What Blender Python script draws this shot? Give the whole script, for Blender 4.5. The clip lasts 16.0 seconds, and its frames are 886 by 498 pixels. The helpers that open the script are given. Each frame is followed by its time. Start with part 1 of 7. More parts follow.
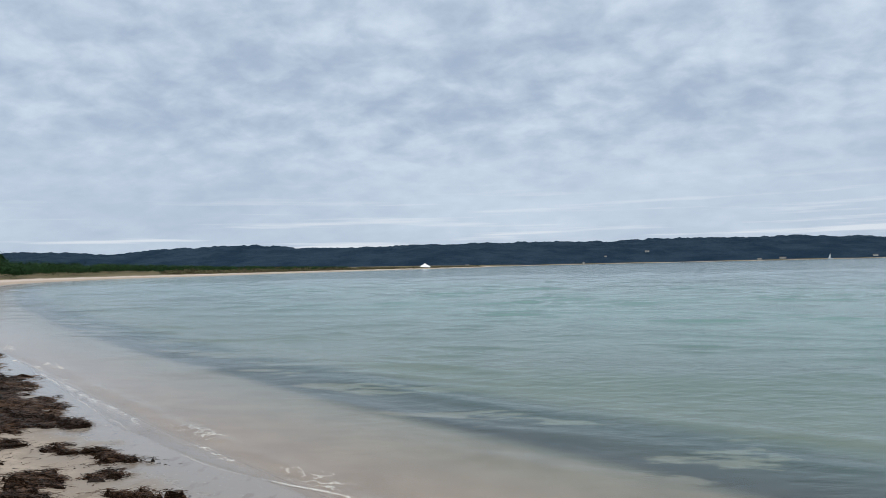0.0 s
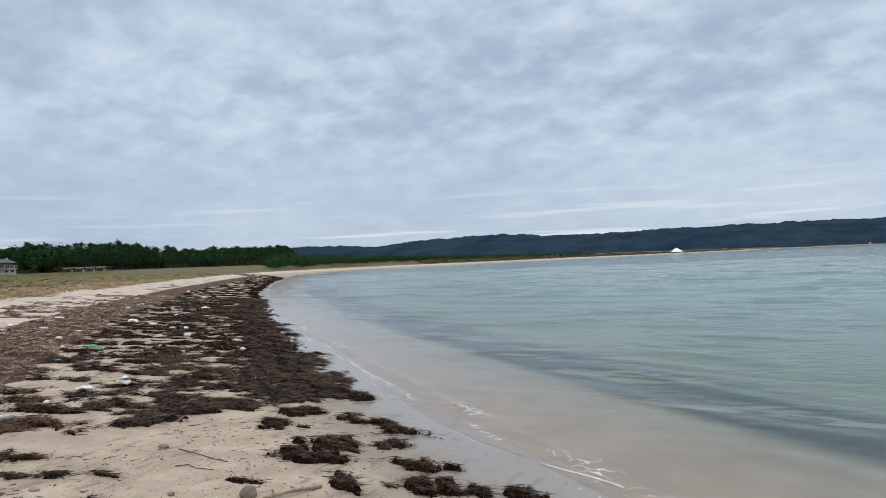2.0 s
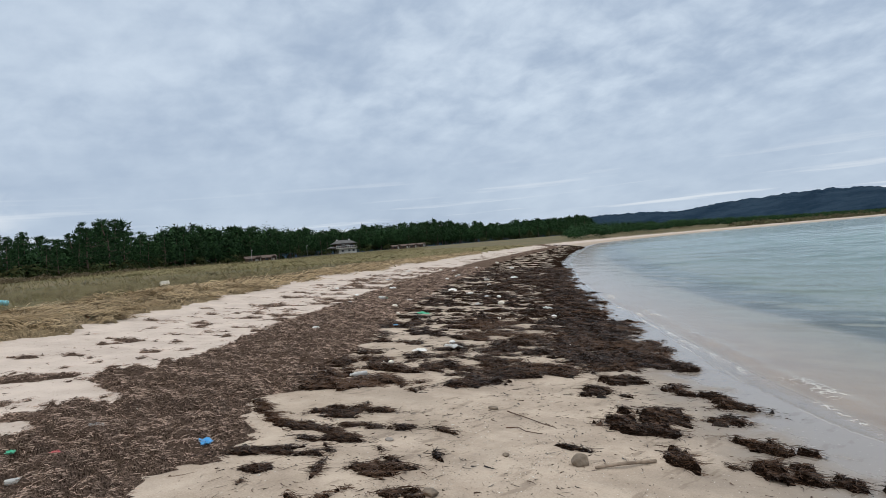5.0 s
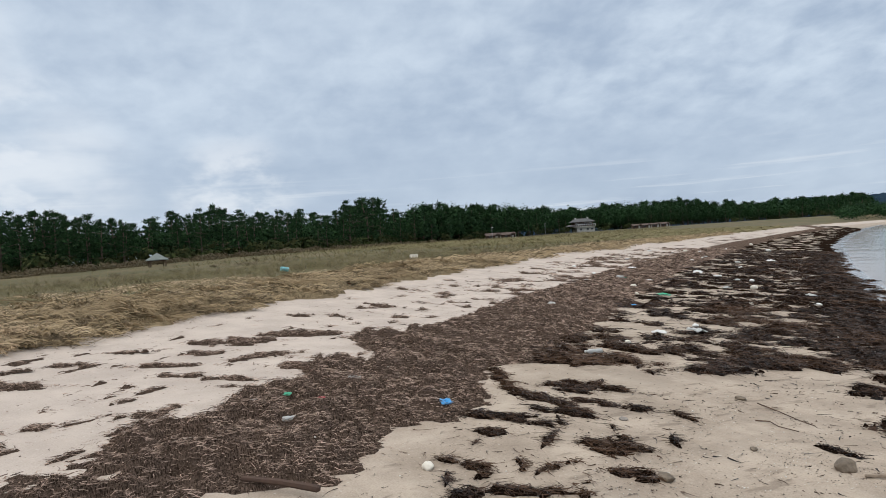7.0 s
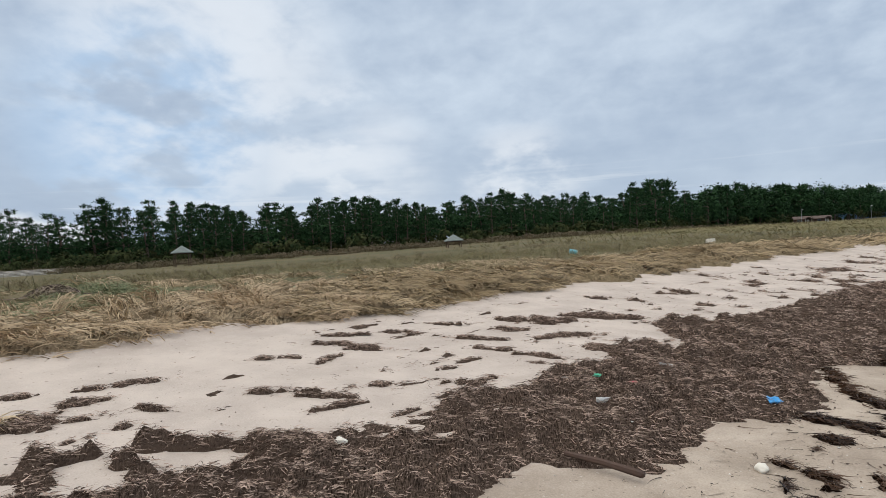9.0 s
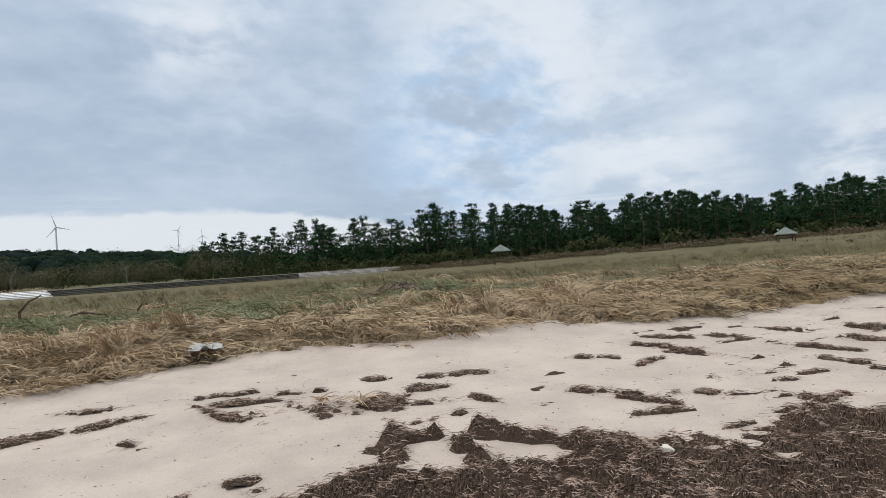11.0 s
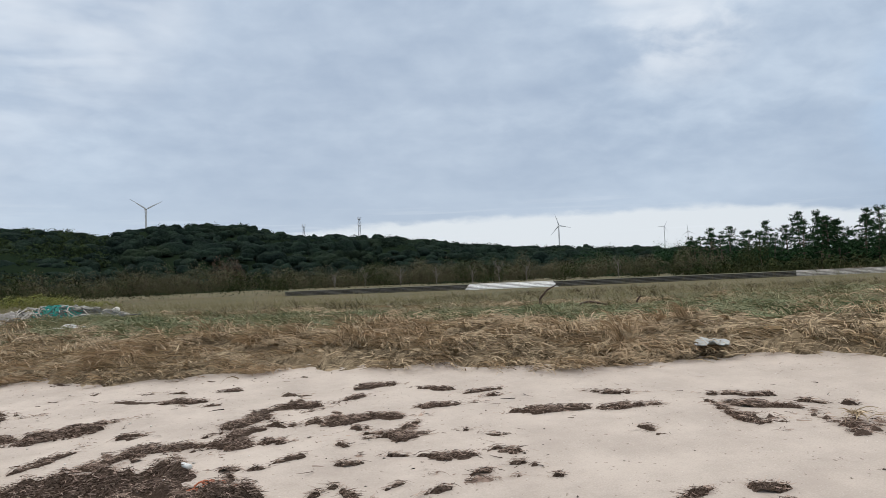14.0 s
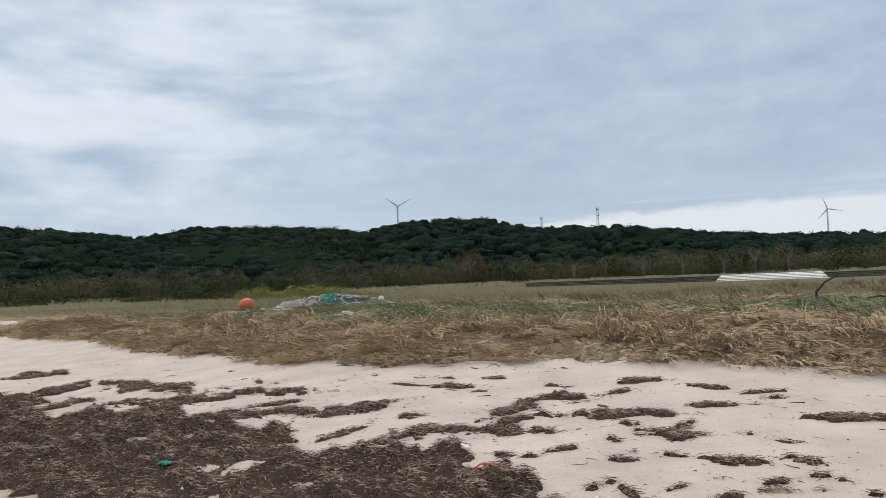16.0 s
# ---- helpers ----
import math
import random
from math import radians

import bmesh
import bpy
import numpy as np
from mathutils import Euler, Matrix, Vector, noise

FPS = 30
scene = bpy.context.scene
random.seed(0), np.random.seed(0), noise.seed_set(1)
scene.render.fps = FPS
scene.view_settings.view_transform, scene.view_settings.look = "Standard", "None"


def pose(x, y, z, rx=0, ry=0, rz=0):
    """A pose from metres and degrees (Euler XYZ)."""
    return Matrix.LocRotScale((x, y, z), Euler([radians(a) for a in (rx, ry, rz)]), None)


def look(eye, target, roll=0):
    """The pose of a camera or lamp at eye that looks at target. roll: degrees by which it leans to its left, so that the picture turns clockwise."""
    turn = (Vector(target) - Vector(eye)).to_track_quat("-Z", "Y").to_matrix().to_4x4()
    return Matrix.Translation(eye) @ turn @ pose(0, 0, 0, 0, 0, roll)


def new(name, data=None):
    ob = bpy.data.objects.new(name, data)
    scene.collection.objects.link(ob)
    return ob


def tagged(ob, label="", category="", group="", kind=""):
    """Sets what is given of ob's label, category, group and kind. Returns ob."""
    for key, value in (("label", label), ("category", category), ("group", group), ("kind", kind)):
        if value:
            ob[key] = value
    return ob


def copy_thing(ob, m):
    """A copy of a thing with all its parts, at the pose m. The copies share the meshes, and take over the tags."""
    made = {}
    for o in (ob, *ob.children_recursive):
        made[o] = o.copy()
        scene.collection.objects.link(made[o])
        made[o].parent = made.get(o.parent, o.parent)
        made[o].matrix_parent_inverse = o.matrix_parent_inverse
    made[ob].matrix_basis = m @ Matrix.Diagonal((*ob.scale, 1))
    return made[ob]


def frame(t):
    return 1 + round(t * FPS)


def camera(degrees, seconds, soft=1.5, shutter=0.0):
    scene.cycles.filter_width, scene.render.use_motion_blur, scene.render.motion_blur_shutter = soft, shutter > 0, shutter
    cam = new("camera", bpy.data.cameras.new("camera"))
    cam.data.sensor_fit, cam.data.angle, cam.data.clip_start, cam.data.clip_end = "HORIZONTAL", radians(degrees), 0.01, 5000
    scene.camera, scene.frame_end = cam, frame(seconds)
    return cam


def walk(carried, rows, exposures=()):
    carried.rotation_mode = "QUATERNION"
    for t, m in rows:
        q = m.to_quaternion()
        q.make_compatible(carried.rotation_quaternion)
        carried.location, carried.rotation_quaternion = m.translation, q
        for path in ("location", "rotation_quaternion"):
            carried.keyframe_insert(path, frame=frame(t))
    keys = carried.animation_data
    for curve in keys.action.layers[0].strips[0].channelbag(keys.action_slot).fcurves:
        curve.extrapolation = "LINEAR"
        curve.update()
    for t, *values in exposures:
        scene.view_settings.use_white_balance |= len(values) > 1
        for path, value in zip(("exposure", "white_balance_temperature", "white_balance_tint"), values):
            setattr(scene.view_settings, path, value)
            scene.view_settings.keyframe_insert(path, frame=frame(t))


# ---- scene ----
# camera: turned on the spot by hand, at eye height on the beach
cam = camera(66.1, 16.0, soft=0.6)
EXPOSURES = [(0.0, 0.0), (16.0, 0.0)]
PATH = [
    (0.0, 0.301, 0.065, 1.842, 91.49, 1.27, 0.05),
    (0.5, 0.266, 0.053, 1.845, 91.66, 1.62, 7.13),
    (1.0, 0.225, 0.045, 1.847, 91.77, 1.58, 12.41),
    (1.5, 0.187, 0.085, 1.830, 91.47, 1.87, 16.89),
    (2.0, 0.159, 0.068, 1.829, 91.05, 2.37, 20.51),
    (2.5, 0.110, 0.068, 1.827, 90.90, 2.77, 22.91),
    (3.0, 0.031, 0.089, 1.820, 90.85, 3.10, 25.94),
    (3.5, -0.042, 0.120, 1.814, 90.58, 4.33, 30.75),
    (4.0, -0.132, 0.143, 1.812, 90.52, 5.33, 35.66),
    (6.5, -0.076, 0.240, 1.758, 89.29, 3.24, 59.93),
    (7.0, -0.114, 0.208, 1.756, 89.70, 3.72, 65.22),
    (7.5, -0.153, 0.145, 1.758, 89.87, 3.75, 71.98),
    (8.0, -0.196, 0.090, 1.752, 89.62, 3.11, 78.08),
    (10.5, -0.199, -0.087, 1.771, 90.70, 3.67, 106.79),
    (11.0, -0.193, -0.060, 1.780, 90.94, 3.67, 114.64),
    (11.5, -0.166, -0.049, 1.777, 91.70, 4.02, 123.31),
    (12.0, -0.165, -0.061, 1.778, 92.16, 3.89, 130.92),
    (12.5, -0.144, -0.059, 1.781, 92.33, 3.54, 136.96),
    (13.0, -0.130, -0.091, 1.783, 92.71, 3.59, 142.69),
    (13.5, -0.086, -0.140, 1.781, 92.91, 3.51, 148.72),
    (14.0, -0.034, -0.181, 1.779, 92.71, 2.40, 153.94),
    (14.5, 0.000, -0.204, 1.782, 92.66, 1.61, 158.84),
    (15.0, 0.040, -0.224, 1.783, 92.48, 1.49, 164.02),
    (15.5, 0.093, -0.251, 1.789, 92.41, 1.73, 168.77),
    (16.0, 0.158, -0.259, 1.792, 92.78, 2.35, 173.78),
]
walk(cam, [(r[0], pose(*r[1:])) for r in PATH], EXPOSURES)

# ---- world and light: high, even overcast ----
SUN_AZ, SUN_EL = -150.0, 48.0          # degrees left of +y, above the horizon
world = bpy.data.worlds.new("sky")
scene.world = world
world.use_nodes = True


class Nodes:
    """Short hand for building node trees."""

    def __init__(self, tree):
        self.t = tree
        tree.nodes.clear()

    def n(self, kind, ins=(), **props):
        node = self.t.nodes.new(kind)
        for k, v in props.items():
            setattr(node, k, v)
        for key, v in dict(ins).items():
            if isinstance(v, bpy.types.NodeSocket):
                self.t.links.new(v, node.inputs[key])
            else:
                node.inputs[key].default_value = v
        return node

    def math(self, op, a, b=0.0, c=0.0, clamp=False):
        return self.n("ShaderNodeMath", {0: a, 1: b, 2: c}, operation=op, use_clamp=clamp).outputs[0]

    def vec(self, op, a, b=(0, 0, 0)):
        node = self.n("ShaderNodeVectorMath", {0: a, 1: b}, operation=op)
        return node.outputs["Value"] if op in ("DOT_PRODUCT", "LENGTH") else node.outputs["Vector"]

    def noise(self, vec, scale, detail=4.0, rough=0.55, distort=0.0):
        return self.n("ShaderNodeTexNoise", {"Vector": vec, "Scale": scale, "Detail": detail, "Roughness": rough, "Distortion": distort}).outputs["Fac"]

    def ramp(self, fac, a, b, lo=0.0, hi=1.0):
        return self.n("ShaderNodeMapRange", {0: fac, 1: a, 2: b, 3: lo, 4: hi}, interpolation_type="SMOOTHSTEP").outputs[0]

    def mix(self, fac, a, b):
        node = self.n("ShaderNodeMix", {0: fac}, data_type="RGBA")
        for key, v in ((6, a), (7, b)):
            if isinstance(v, bpy.types.NodeSocket):
                self.t.links.new(v, node.inputs[key])
            else:
                node.inputs[key].default_value = (*v, 1.0)
        return node.outputs[2]


def sky_way(az, el):
    a, e = radians(az), radians(el)
    return (-math.sin(a) * math.cos(e), math.cos(a) * math.cos(e), math.sin(e))


w = Nodes(world.node_tree)
way = w.n("ShaderNodeTexCoord").outputs["Generated"]
up_z = w.n("ShaderNodeSeparateXYZ", {0: way}).outputs
height = w.math("MAXIMUM", up_z[2], 0.0)
flat = w.vec("DIVIDE", way, w.n("ShaderNodeCombineXYZ", {0: w.math("ADD", height, 0.36), 1: w.math("ADD", height, 0.36), 2: 1.0}).outputs[0])
flat = w.vec("MULTIPLY", flat, (1, 1, 0))
# fine ripples of cloud seen in perspective, on broader clumps and a smooth deck
turned = w.n("ShaderNodeMapping", {"Vector": flat, "Rotation": (0, 0, radians(20)), "Scale": (1.0, 1.1, 1)}).outputs[0]
ripples = w.noise(turned, 9.4, 5.0, 0.54, 0.2)
clumps = w.noise(turned, 3.0, 4.0, 0.5, 0.15)
deck = w.noise(w.n("ShaderNodeMapping", {"Vector": flat, "Rotation": (0, 0, radians(-20)), "Scale": (0.45, 1.0, 1), "Location": (3.1, 1.7, 0)}).outputs[0], 0.9, 3.0, 0.5, 0.1)


def lobe(az, el, wide):
    """1 in the way of az, el, falling to 0 at wide degrees from it."""
    return w.ramp(w.vec("DOT_PRODUCT", w.vec("NORMALIZE", way), sky_way(az, el)), math.cos(radians(wide)), math.cos(radians(wide * 0.15)))


# rippled cloud over the sea, a smoother deck inland
seaward = w.math("MULTIPLY_ADD", lobe(2, 12, 70), 0.50, 0.50)
crisp = w.math("MULTIPLY", w.ramp(height, 0.07, 0.24, 0.25, 1.0), seaward)
tone = w.math("MULTIPLY", w.math("MULTIPLY_ADD", w.math("SUBTRACT", ripples, 0.5), 0.85, w.math("MULTIPLY", w.math("SUBTRACT", clumps, 0.5), 0.55)), crisp)
tone = w.math("ADD", tone, w.math("MULTIPLY_ADD", deck, 0.5, 0.27))
veils = w.noise(w.n("ShaderNodeMapping", {"Vector": way, "Rotation": (0.12, -0.08, 0), "Scale": (1.3, 1.3, 6.5)}).outputs[0], 2.4, 4.0, 0.5, 0.3)
tone = w.math("MULTIPLY_ADD", w.math("SUBTRACT", veils, 0.5), w.math("MULTIPLY_ADD", seaward, -0.35, 0.55), tone)
tone = w.ramp(tone, 0.24, 0.84)
cloud = w.mix(tone, (0.36, 0.45, 0.585), (0.625, 0.72, 0.83))
cloud = w.mix(w.math("MULTIPLY", lobe(160, 10, 24), 0.35), cloud, (0.40, 0.475, 0.59))


nishita = w.n("ShaderNodeTexSky", sky_type="NISHITA", sun_disc=False, sun_elevation=radians(SUN_EL), sun_rotation=radians(-SUN_AZ), air_density=1.0, dust_density=1.5)
blue = w.vec("SCALE", nishita.outputs[0])
blue.node.inputs["Scale"].default_value = 0.09
# thin gaps in the deck where pale blue comes through, and brighter, thinner cloud
gap = w.math("MULTIPLY", lobe(112, 10.5, 11), w.ramp(clumps, 0.36, 0.48))


def brightest(spots):
    best = lobe(*spots[0])
    for at in spots[1:]:
        best = w.math("MAXIMUM", best, lobe(*at))
    return best


wisps = w.math("MULTIPLY", brightest([(108, 15, 13), (109, 11, 11), (98, 8, 8), (134, 21, 8), (82, 5, 6)]), w.ramp(w.math("MULTIPLY_ADD", ripples, 0.5, clumps), 0.62, 0.88))
bank_of_light = w.math("MULTIPLY", brightest([(-157, 18, 22), (-176, 23, 12), (135, 22, 6), (96, 5, 9)]), w.ramp(w.math("MULTIPLY_ADD", veils, 0.6, w.math("MULTIPLY", clumps, 0.5)), 0.42, 0.66))
cloud = w.mix(w.math("MULTIPLY", gap, 0.65), cloud, (0.44, 0.62, 0.85))
cloud = w.mix(w.math("MULTIPLY", w.math("MAXIMUM", wisps, bank_of_light), 0.7), cloud, (0.80, 0.84, 0.89))
# clear strip of bright sky under the edge of the deck, low inland
strip_edge = w.math("MULTIPLY_ADD", lobe(145, 0, 42), 0.095, w.math("MULTIPLY", w.math("SUBTRACT", ripples, 0.5), 0.02))
strip = w.ramp(w.math("SUBTRACT", strip_edge, height), 0.0, 0.012)
cloud = w.mix(strip, cloud, (0.71, 0.76, 0.81))
# paler streaks towards the sea's horizon
streaks = w.noise(w.n("ShaderNodeMapping", {"Vector": way, "Scale": (1.2, 1.2, 34.0)}).outputs[0], 2.6, 4.0, 0.55)
low = w.math("SUBTRACT", 1.0, w.ramp(height, 0.02, 0.14))
cloud = w.mix(w.math("MULTIPLY", w.ramp(streaks, 0.53, 0.68), w.math("MULTIPLY", low, 0.8)), cloud, (0.74, 0.79, 0.85))
# an overcast sky is some three times brighter overhead than at the horizon
cloud = w.mix(w.math("MULTIPLY", w.ramp(height, 0.42, 0.8), 0.8), cloud, (0.63, 0.62, 0.60))
lift = w.math("MULTIPLY_ADD", w.ramp(height, 0.40, 0.95), 1.55, 1.0)
clouds = w.n("ShaderNodeVectorMath", {0: cloud, "Scale": lift}, operation="SCALE").outputs[0]
both = w.vec("ADD", clouds, w.vec("MULTIPLY", blue, (0.06, 0.06, 0.06)))
w.n("ShaderNodeOutputWorld", {"Surface": w.n("ShaderNodeBackground", {"Color": both, "Strength": 1.0}).outputs[0]})

sun = new("sun", bpy.data.lights.new("sun", "SUN"))
sun.data.energy, sun.data.angle, sun.data.color = 1.0, radians(60), (1.0, 0.92, 0.80)
sun.matrix_world = look(Vector(sky_way(SUN_AZ, SUN_EL)) * 50, (0, 0, 0))

# ---- plan: u runs inland, v along the beach; the waterline near by lies at u = -3 ----
UP, ALONG = np.array([-0.7223, -0.6916]), np.array([0.6916, -0.7223])


def xy(u, v):
    u, v = np.asarray(u, float), np.asarray(v, float)
    return u[..., None] * UP + v[..., None] * ALONG


def polar(az, d):
    a = np.radians(np.asarray(az, float))
    return np.stack([-np.sin(a) * d, np.cos(a) * d], -1)


def vnoise(x, y, seed=0):
    """Smooth value noise in -1..1."""
    x, y = np.asarray(x, float), np.asarray(y, float)
    i, j = np.floor(x).astype(np.int64), np.floor(y).astype(np.int64)
    fx, fy = x - i, y - j
    fx, fy = fx * fx * (3 - 2 * fx), fy * fy * (3 - 2 * fy)

    def h(a, b):
        k = (a * 374761393 + b * 668265263 + seed * 974711) & 0x7FFFFFFF
        k = ((k ^ (k >> 13)) * 1274126177) & 0x7FFFFFFF
        return ((k ^ (k >> 16)) & 0xFFFF) / 32767.5 - 1.0

    a, b = h(i, j) * (1 - fx) + h(i + 1, j) * fx, h(i, j + 1) * (1 - fx) + h(i + 1, j + 1) * fx
    return a * (1 - fy) + b * fy


def fbm(x, y, seed=0, octaves=4):
    return sum(vnoise(x * 2**k, y * 2**k, seed + 17 * k) / 2**k for k in range(octaves)) / 1.6


def smooth(a, b, x):
    t = np.clip((np.asarray(x, float) - a) / (b - a), 0, 1)
    return t * t * (3 - 2 * t)


# the shoreline: straight near by, a long bay to a low spit, then the far shore
SHORE = np.concatenate([
    xy([-3, -3, -3, -3, -3.6, -4.6, -8.4, -15, -23], [1500, 200, 0, -8, -20, -30, -56, -90, -126]),
    polar([32.4, 30.0, 26.0, 21.0, 17.0, 12.5, 8.5, 5.0, 1.7, -1.0, -4.0], [170, 208, 262, 300, 335, 400, 462, 540, 640, 760, 900]),
    polar([-4.5, -3.0, -8.0, -20, -35, -55, -80, -100], [960, 1300, 1500, 1600, 1750, 2000, 2600, 3900]),
])


def inland(p):
    """Signed distance from the shoreline: positive on land."""
    a, b = SHORE[:-1], SHORE[1:]
    d = b - a
    best = np.full(len(p), 1e9)
    side = np.zeros(len(p))
    for q, e in zip(a, d):
        r = p - q
        t = np.clip((r @ e) / (e @ e), 0, 1)
        off = r - t[:, None] * e
        dist = np.hypot(off[:, 0], off[:, 1])
        near = dist < best - 1e-9
        best = np.where(near, dist, best)
        side = np.where(near, e[0] * r[:, 1] - e[1] * r[:, 0], side)
    return np.where(side > 0, best, -best)


def ground_z(p, s=None):
    """Height of the ground over the sea."""
    p = np.atleast_2d(p)
    s = inland(p) if s is None else s
    u, v = p @ UP, p @ ALONG
    d = np.hypot(p[:, 0], p[:, 1])
    beach = 0.0865 * s
    back = 0.55 + 1.6 * smooth(-25, -105, v) + 1.6 * smooth(180, 320, d) * smooth(20, 90, s)
    crest = 0.97 + 0.10 * fbm(u * 0.15, v * 0.15, 3)
    land = crest + (back - crest) * smooth(14, 62, s)
    z = np.where(s > 0, beach + (land - beach) * smooth(8.5, 13.5, s), 0)
    # tangled edge of the dune grass, and gentle unevenness
    z = z + 0.10 * smooth(9.6, 11.0, s) * smooth(26, 15, s) * (fbm(u * 0.8, v * 0.8, 5) + 0.35)
    for mu, mv, mr, mh in ((15.6, -4.3, 1.1, 0.28), (17.2, -1.6, 1.3, 0.25), (13.0, 15.0, 2.0, 0.12)):
        z = z + mh * np.exp(-((u - mu) ** 2 + (0.6 * (v - mv)) ** 2) / mr**2)
    z = z + 0.012 * fbm(u * 1.3, v * 1.3, 9) * smooth(0.3, 2, s)
    bed = -0.0865 * np.minimum(-s, 4) - 0.035 * np.clip(-s - 4, 0, 60) - 0.004 * np.clip(-s - 64, 0, 900)
    return np.where(s > 0, z, bed)


# ---- materials ----
def material(name):
    m = bpy.data.materials.new(name)
    m.use_nodes = True
    return m, Nodes(m.node_tree)


def finish(k, color, rough=0.8, bump=None, height=0.01, strength=0.6, metal=0.0, spec=0.5, alpha=None, trans=0.0, thin=0.0):
    ins = {"Base Color": color if isinstance(color, bpy.types.NodeSocket) else (*color, 1), "Roughness": rough, "Metallic": metal, "Specular IOR Level": spec}
    if trans:
        ins["Transmission Weight"] = trans
    if bump is not None:
        ins["Normal"] = k.n("ShaderNodeBump", {"Height": bump, "Distance": height, "Strength": strength}).outputs[0]
    b = k.n("ShaderNodeBsdfPrincipled", ins)
    if thin:
        glow = k.n("ShaderNodeBsdfTranslucent", {"Color": color})
        b = k.n("ShaderNodeMixShader", {0: thin, 1: b.outputs[0], 2: glow.outputs[0]})
    k.n("ShaderNodeOutputMaterial", {"Surface": b.outputs[0]})


def place(k):
    return k.n("ShaderNodeNewGeometry").outputs["Position"]


def grained(name, a, b, scale=3.0, fine=40.0, rough=0.8, height=0.01, metal=0.0, spec=0.4, local=True):
    """A plain surface with stains at one scale and grain at another."""
    m, k = material(name)
    p = k.n("ShaderNodeTexCoord").outputs["Object"] if local else place(k)
    big, small = k.noise(p, scale, 4), k.noise(p, fine, 3)
    f = k.ramp(k.math("MULTIPLY_ADD", small, 0.4, k.math("MULTIPLY", big, 0.7)), 0.35, 0.75)
    finish(k, k.mix(f, a, b), k.ramp(small, 0.2, 0.8, rough - 0.08, min(1, rough + 0.08)), small, height, 0.5, metal, spec)
    return m


def bladed(name, a, b, c, rough=0.75, spec=0.25, thin=0.0):
    """Leaves, blades and strands, each with its own tone."""
    m, k = material(name)
    r = k.n("ShaderNodeNewGeometry").outputs["Random Per Island"]
    patch = k.noise(place(k), 0.7, 3)
    col = k.mix(k.ramp(r, 0.15, 0.85), a, b)
    col = k.mix(k.ramp(k.math("MULTIPLY_ADD", r, 0.25, patch), 0.5, 0.85), col, c)
    finish(k, col, rough, spec=spec, thin=thin)
    return m


M_STRAW = bladed("straw", (0.17, 0.126, 0.076), (0.66, 0.52, 0.345), (0.44, 0.32, 0.198), thin=0.15)
# a darker, duller copy of the straw for the stretch farther along the beach
M_DULLSTRAW = bladed("dull_straw", (0.11, 0.082, 0.046), (0.52, 0.395, 0.235), (0.31, 0.23, 0.132), thin=0.15)
M_GREEN = bladed("green_grass", (0.09, 0.112, 0.055), (0.25, 0.28, 0.155), (0.29, 0.265, 0.155), thin=0.2)
M_FIELD = bladed("field_grass", (0.175, 0.150, 0.075), (0.27, 0.22, 0.12), (0.16, 0.152, 0.070), thin=0.2)
def wrack_threads():
    m, k = material("dry_wrack")
    r = k.n("ShaderNodeNewGeometry").outputs["Random Per Island"]
    col = k.mix(k.ramp(r, 0.10, 0.95), (0.058, 0.039, 0.030), (0.52, 0.382, 0.305))
    col = k.mix(k.ramp(r, 0.93, 1.0), col, (0.42, 0.335, 0.26))
    col = k.mix(k.math("MULTIPLY", k.ramp(k.noise(place(k), 0.9, 3), 0.54, 0.72), 0.3), col, (0.04, 0.026, 0.018))
    col = k.mix(k.math("MULTIPLY", k.ramp(k.noise(place(k), 6.5, 3, 0.6), 0.50, 0.62), 0.42), col, (0.05, 0.033, 0.024))
    finish(k, col, 0.75, spec=0.06)
    return m


M_WRACK = wrack_threads()
M_KELP = bladed("wet_wrack", (0.007, 0.004, 0.003), (0.058, 0.034, 0.024), (0.092, 0.050, 0.028), 0.45, 0.20)
M_NEEDLE = bladed("pine_needles", (0.006, 0.018, 0.008), (0.044, 0.096, 0.036), (0.020, 0.047, 0.019), 0.8, 0.05)
M_SHRUB = bladed("green_thicket", (0.016, 0.026, 0.010), (0.048, 0.062, 0.022), (0.046, 0.048, 0.020), 0.85, 0.05)
M_BROWN = bladed("brown_thicket", (0.070, 0.060, 0.040), (0.135, 0.115, 0.074), (0.078, 0.084, 0.040), 0.9, 0.03)
M_YELLOW = bladed("yellow_green_bush", (0.13, 0.145, 0.03), (0.27, 0.27, 0.06), (0.17, 0.17, 0.05), thin=0.2)
M_RUST = bladed("rust_leaves", (0.05, 0.026, 0.016), (0.10, 0.05, 0.028), (0.06, 0.04, 0.022))
M_REED = bladed("reeds", (0.075, 0.055, 0.030), (0.14, 0.105, 0.060), (0.075, 0.065, 0.032))
M_WOODS = bladed("hill_woods", (0.006, 0.012, 0.008), (0.018, 0.028, 0.014), (0.011, 0.018, 0.011), 0.95, 0.0)
M_BARK = grained("pine_bark", (0.05, 0.035, 0.027), (0.12, 0.085, 0.065), 1.5, 14, 0.9, 0.03)
M_TWIG = grained("grey_twigs", (0.10, 0.085, 0.07), (0.20, 0.175, 0.15), 1.5, 14, 0.9)
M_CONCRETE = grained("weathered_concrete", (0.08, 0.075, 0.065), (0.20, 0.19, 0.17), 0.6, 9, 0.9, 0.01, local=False)


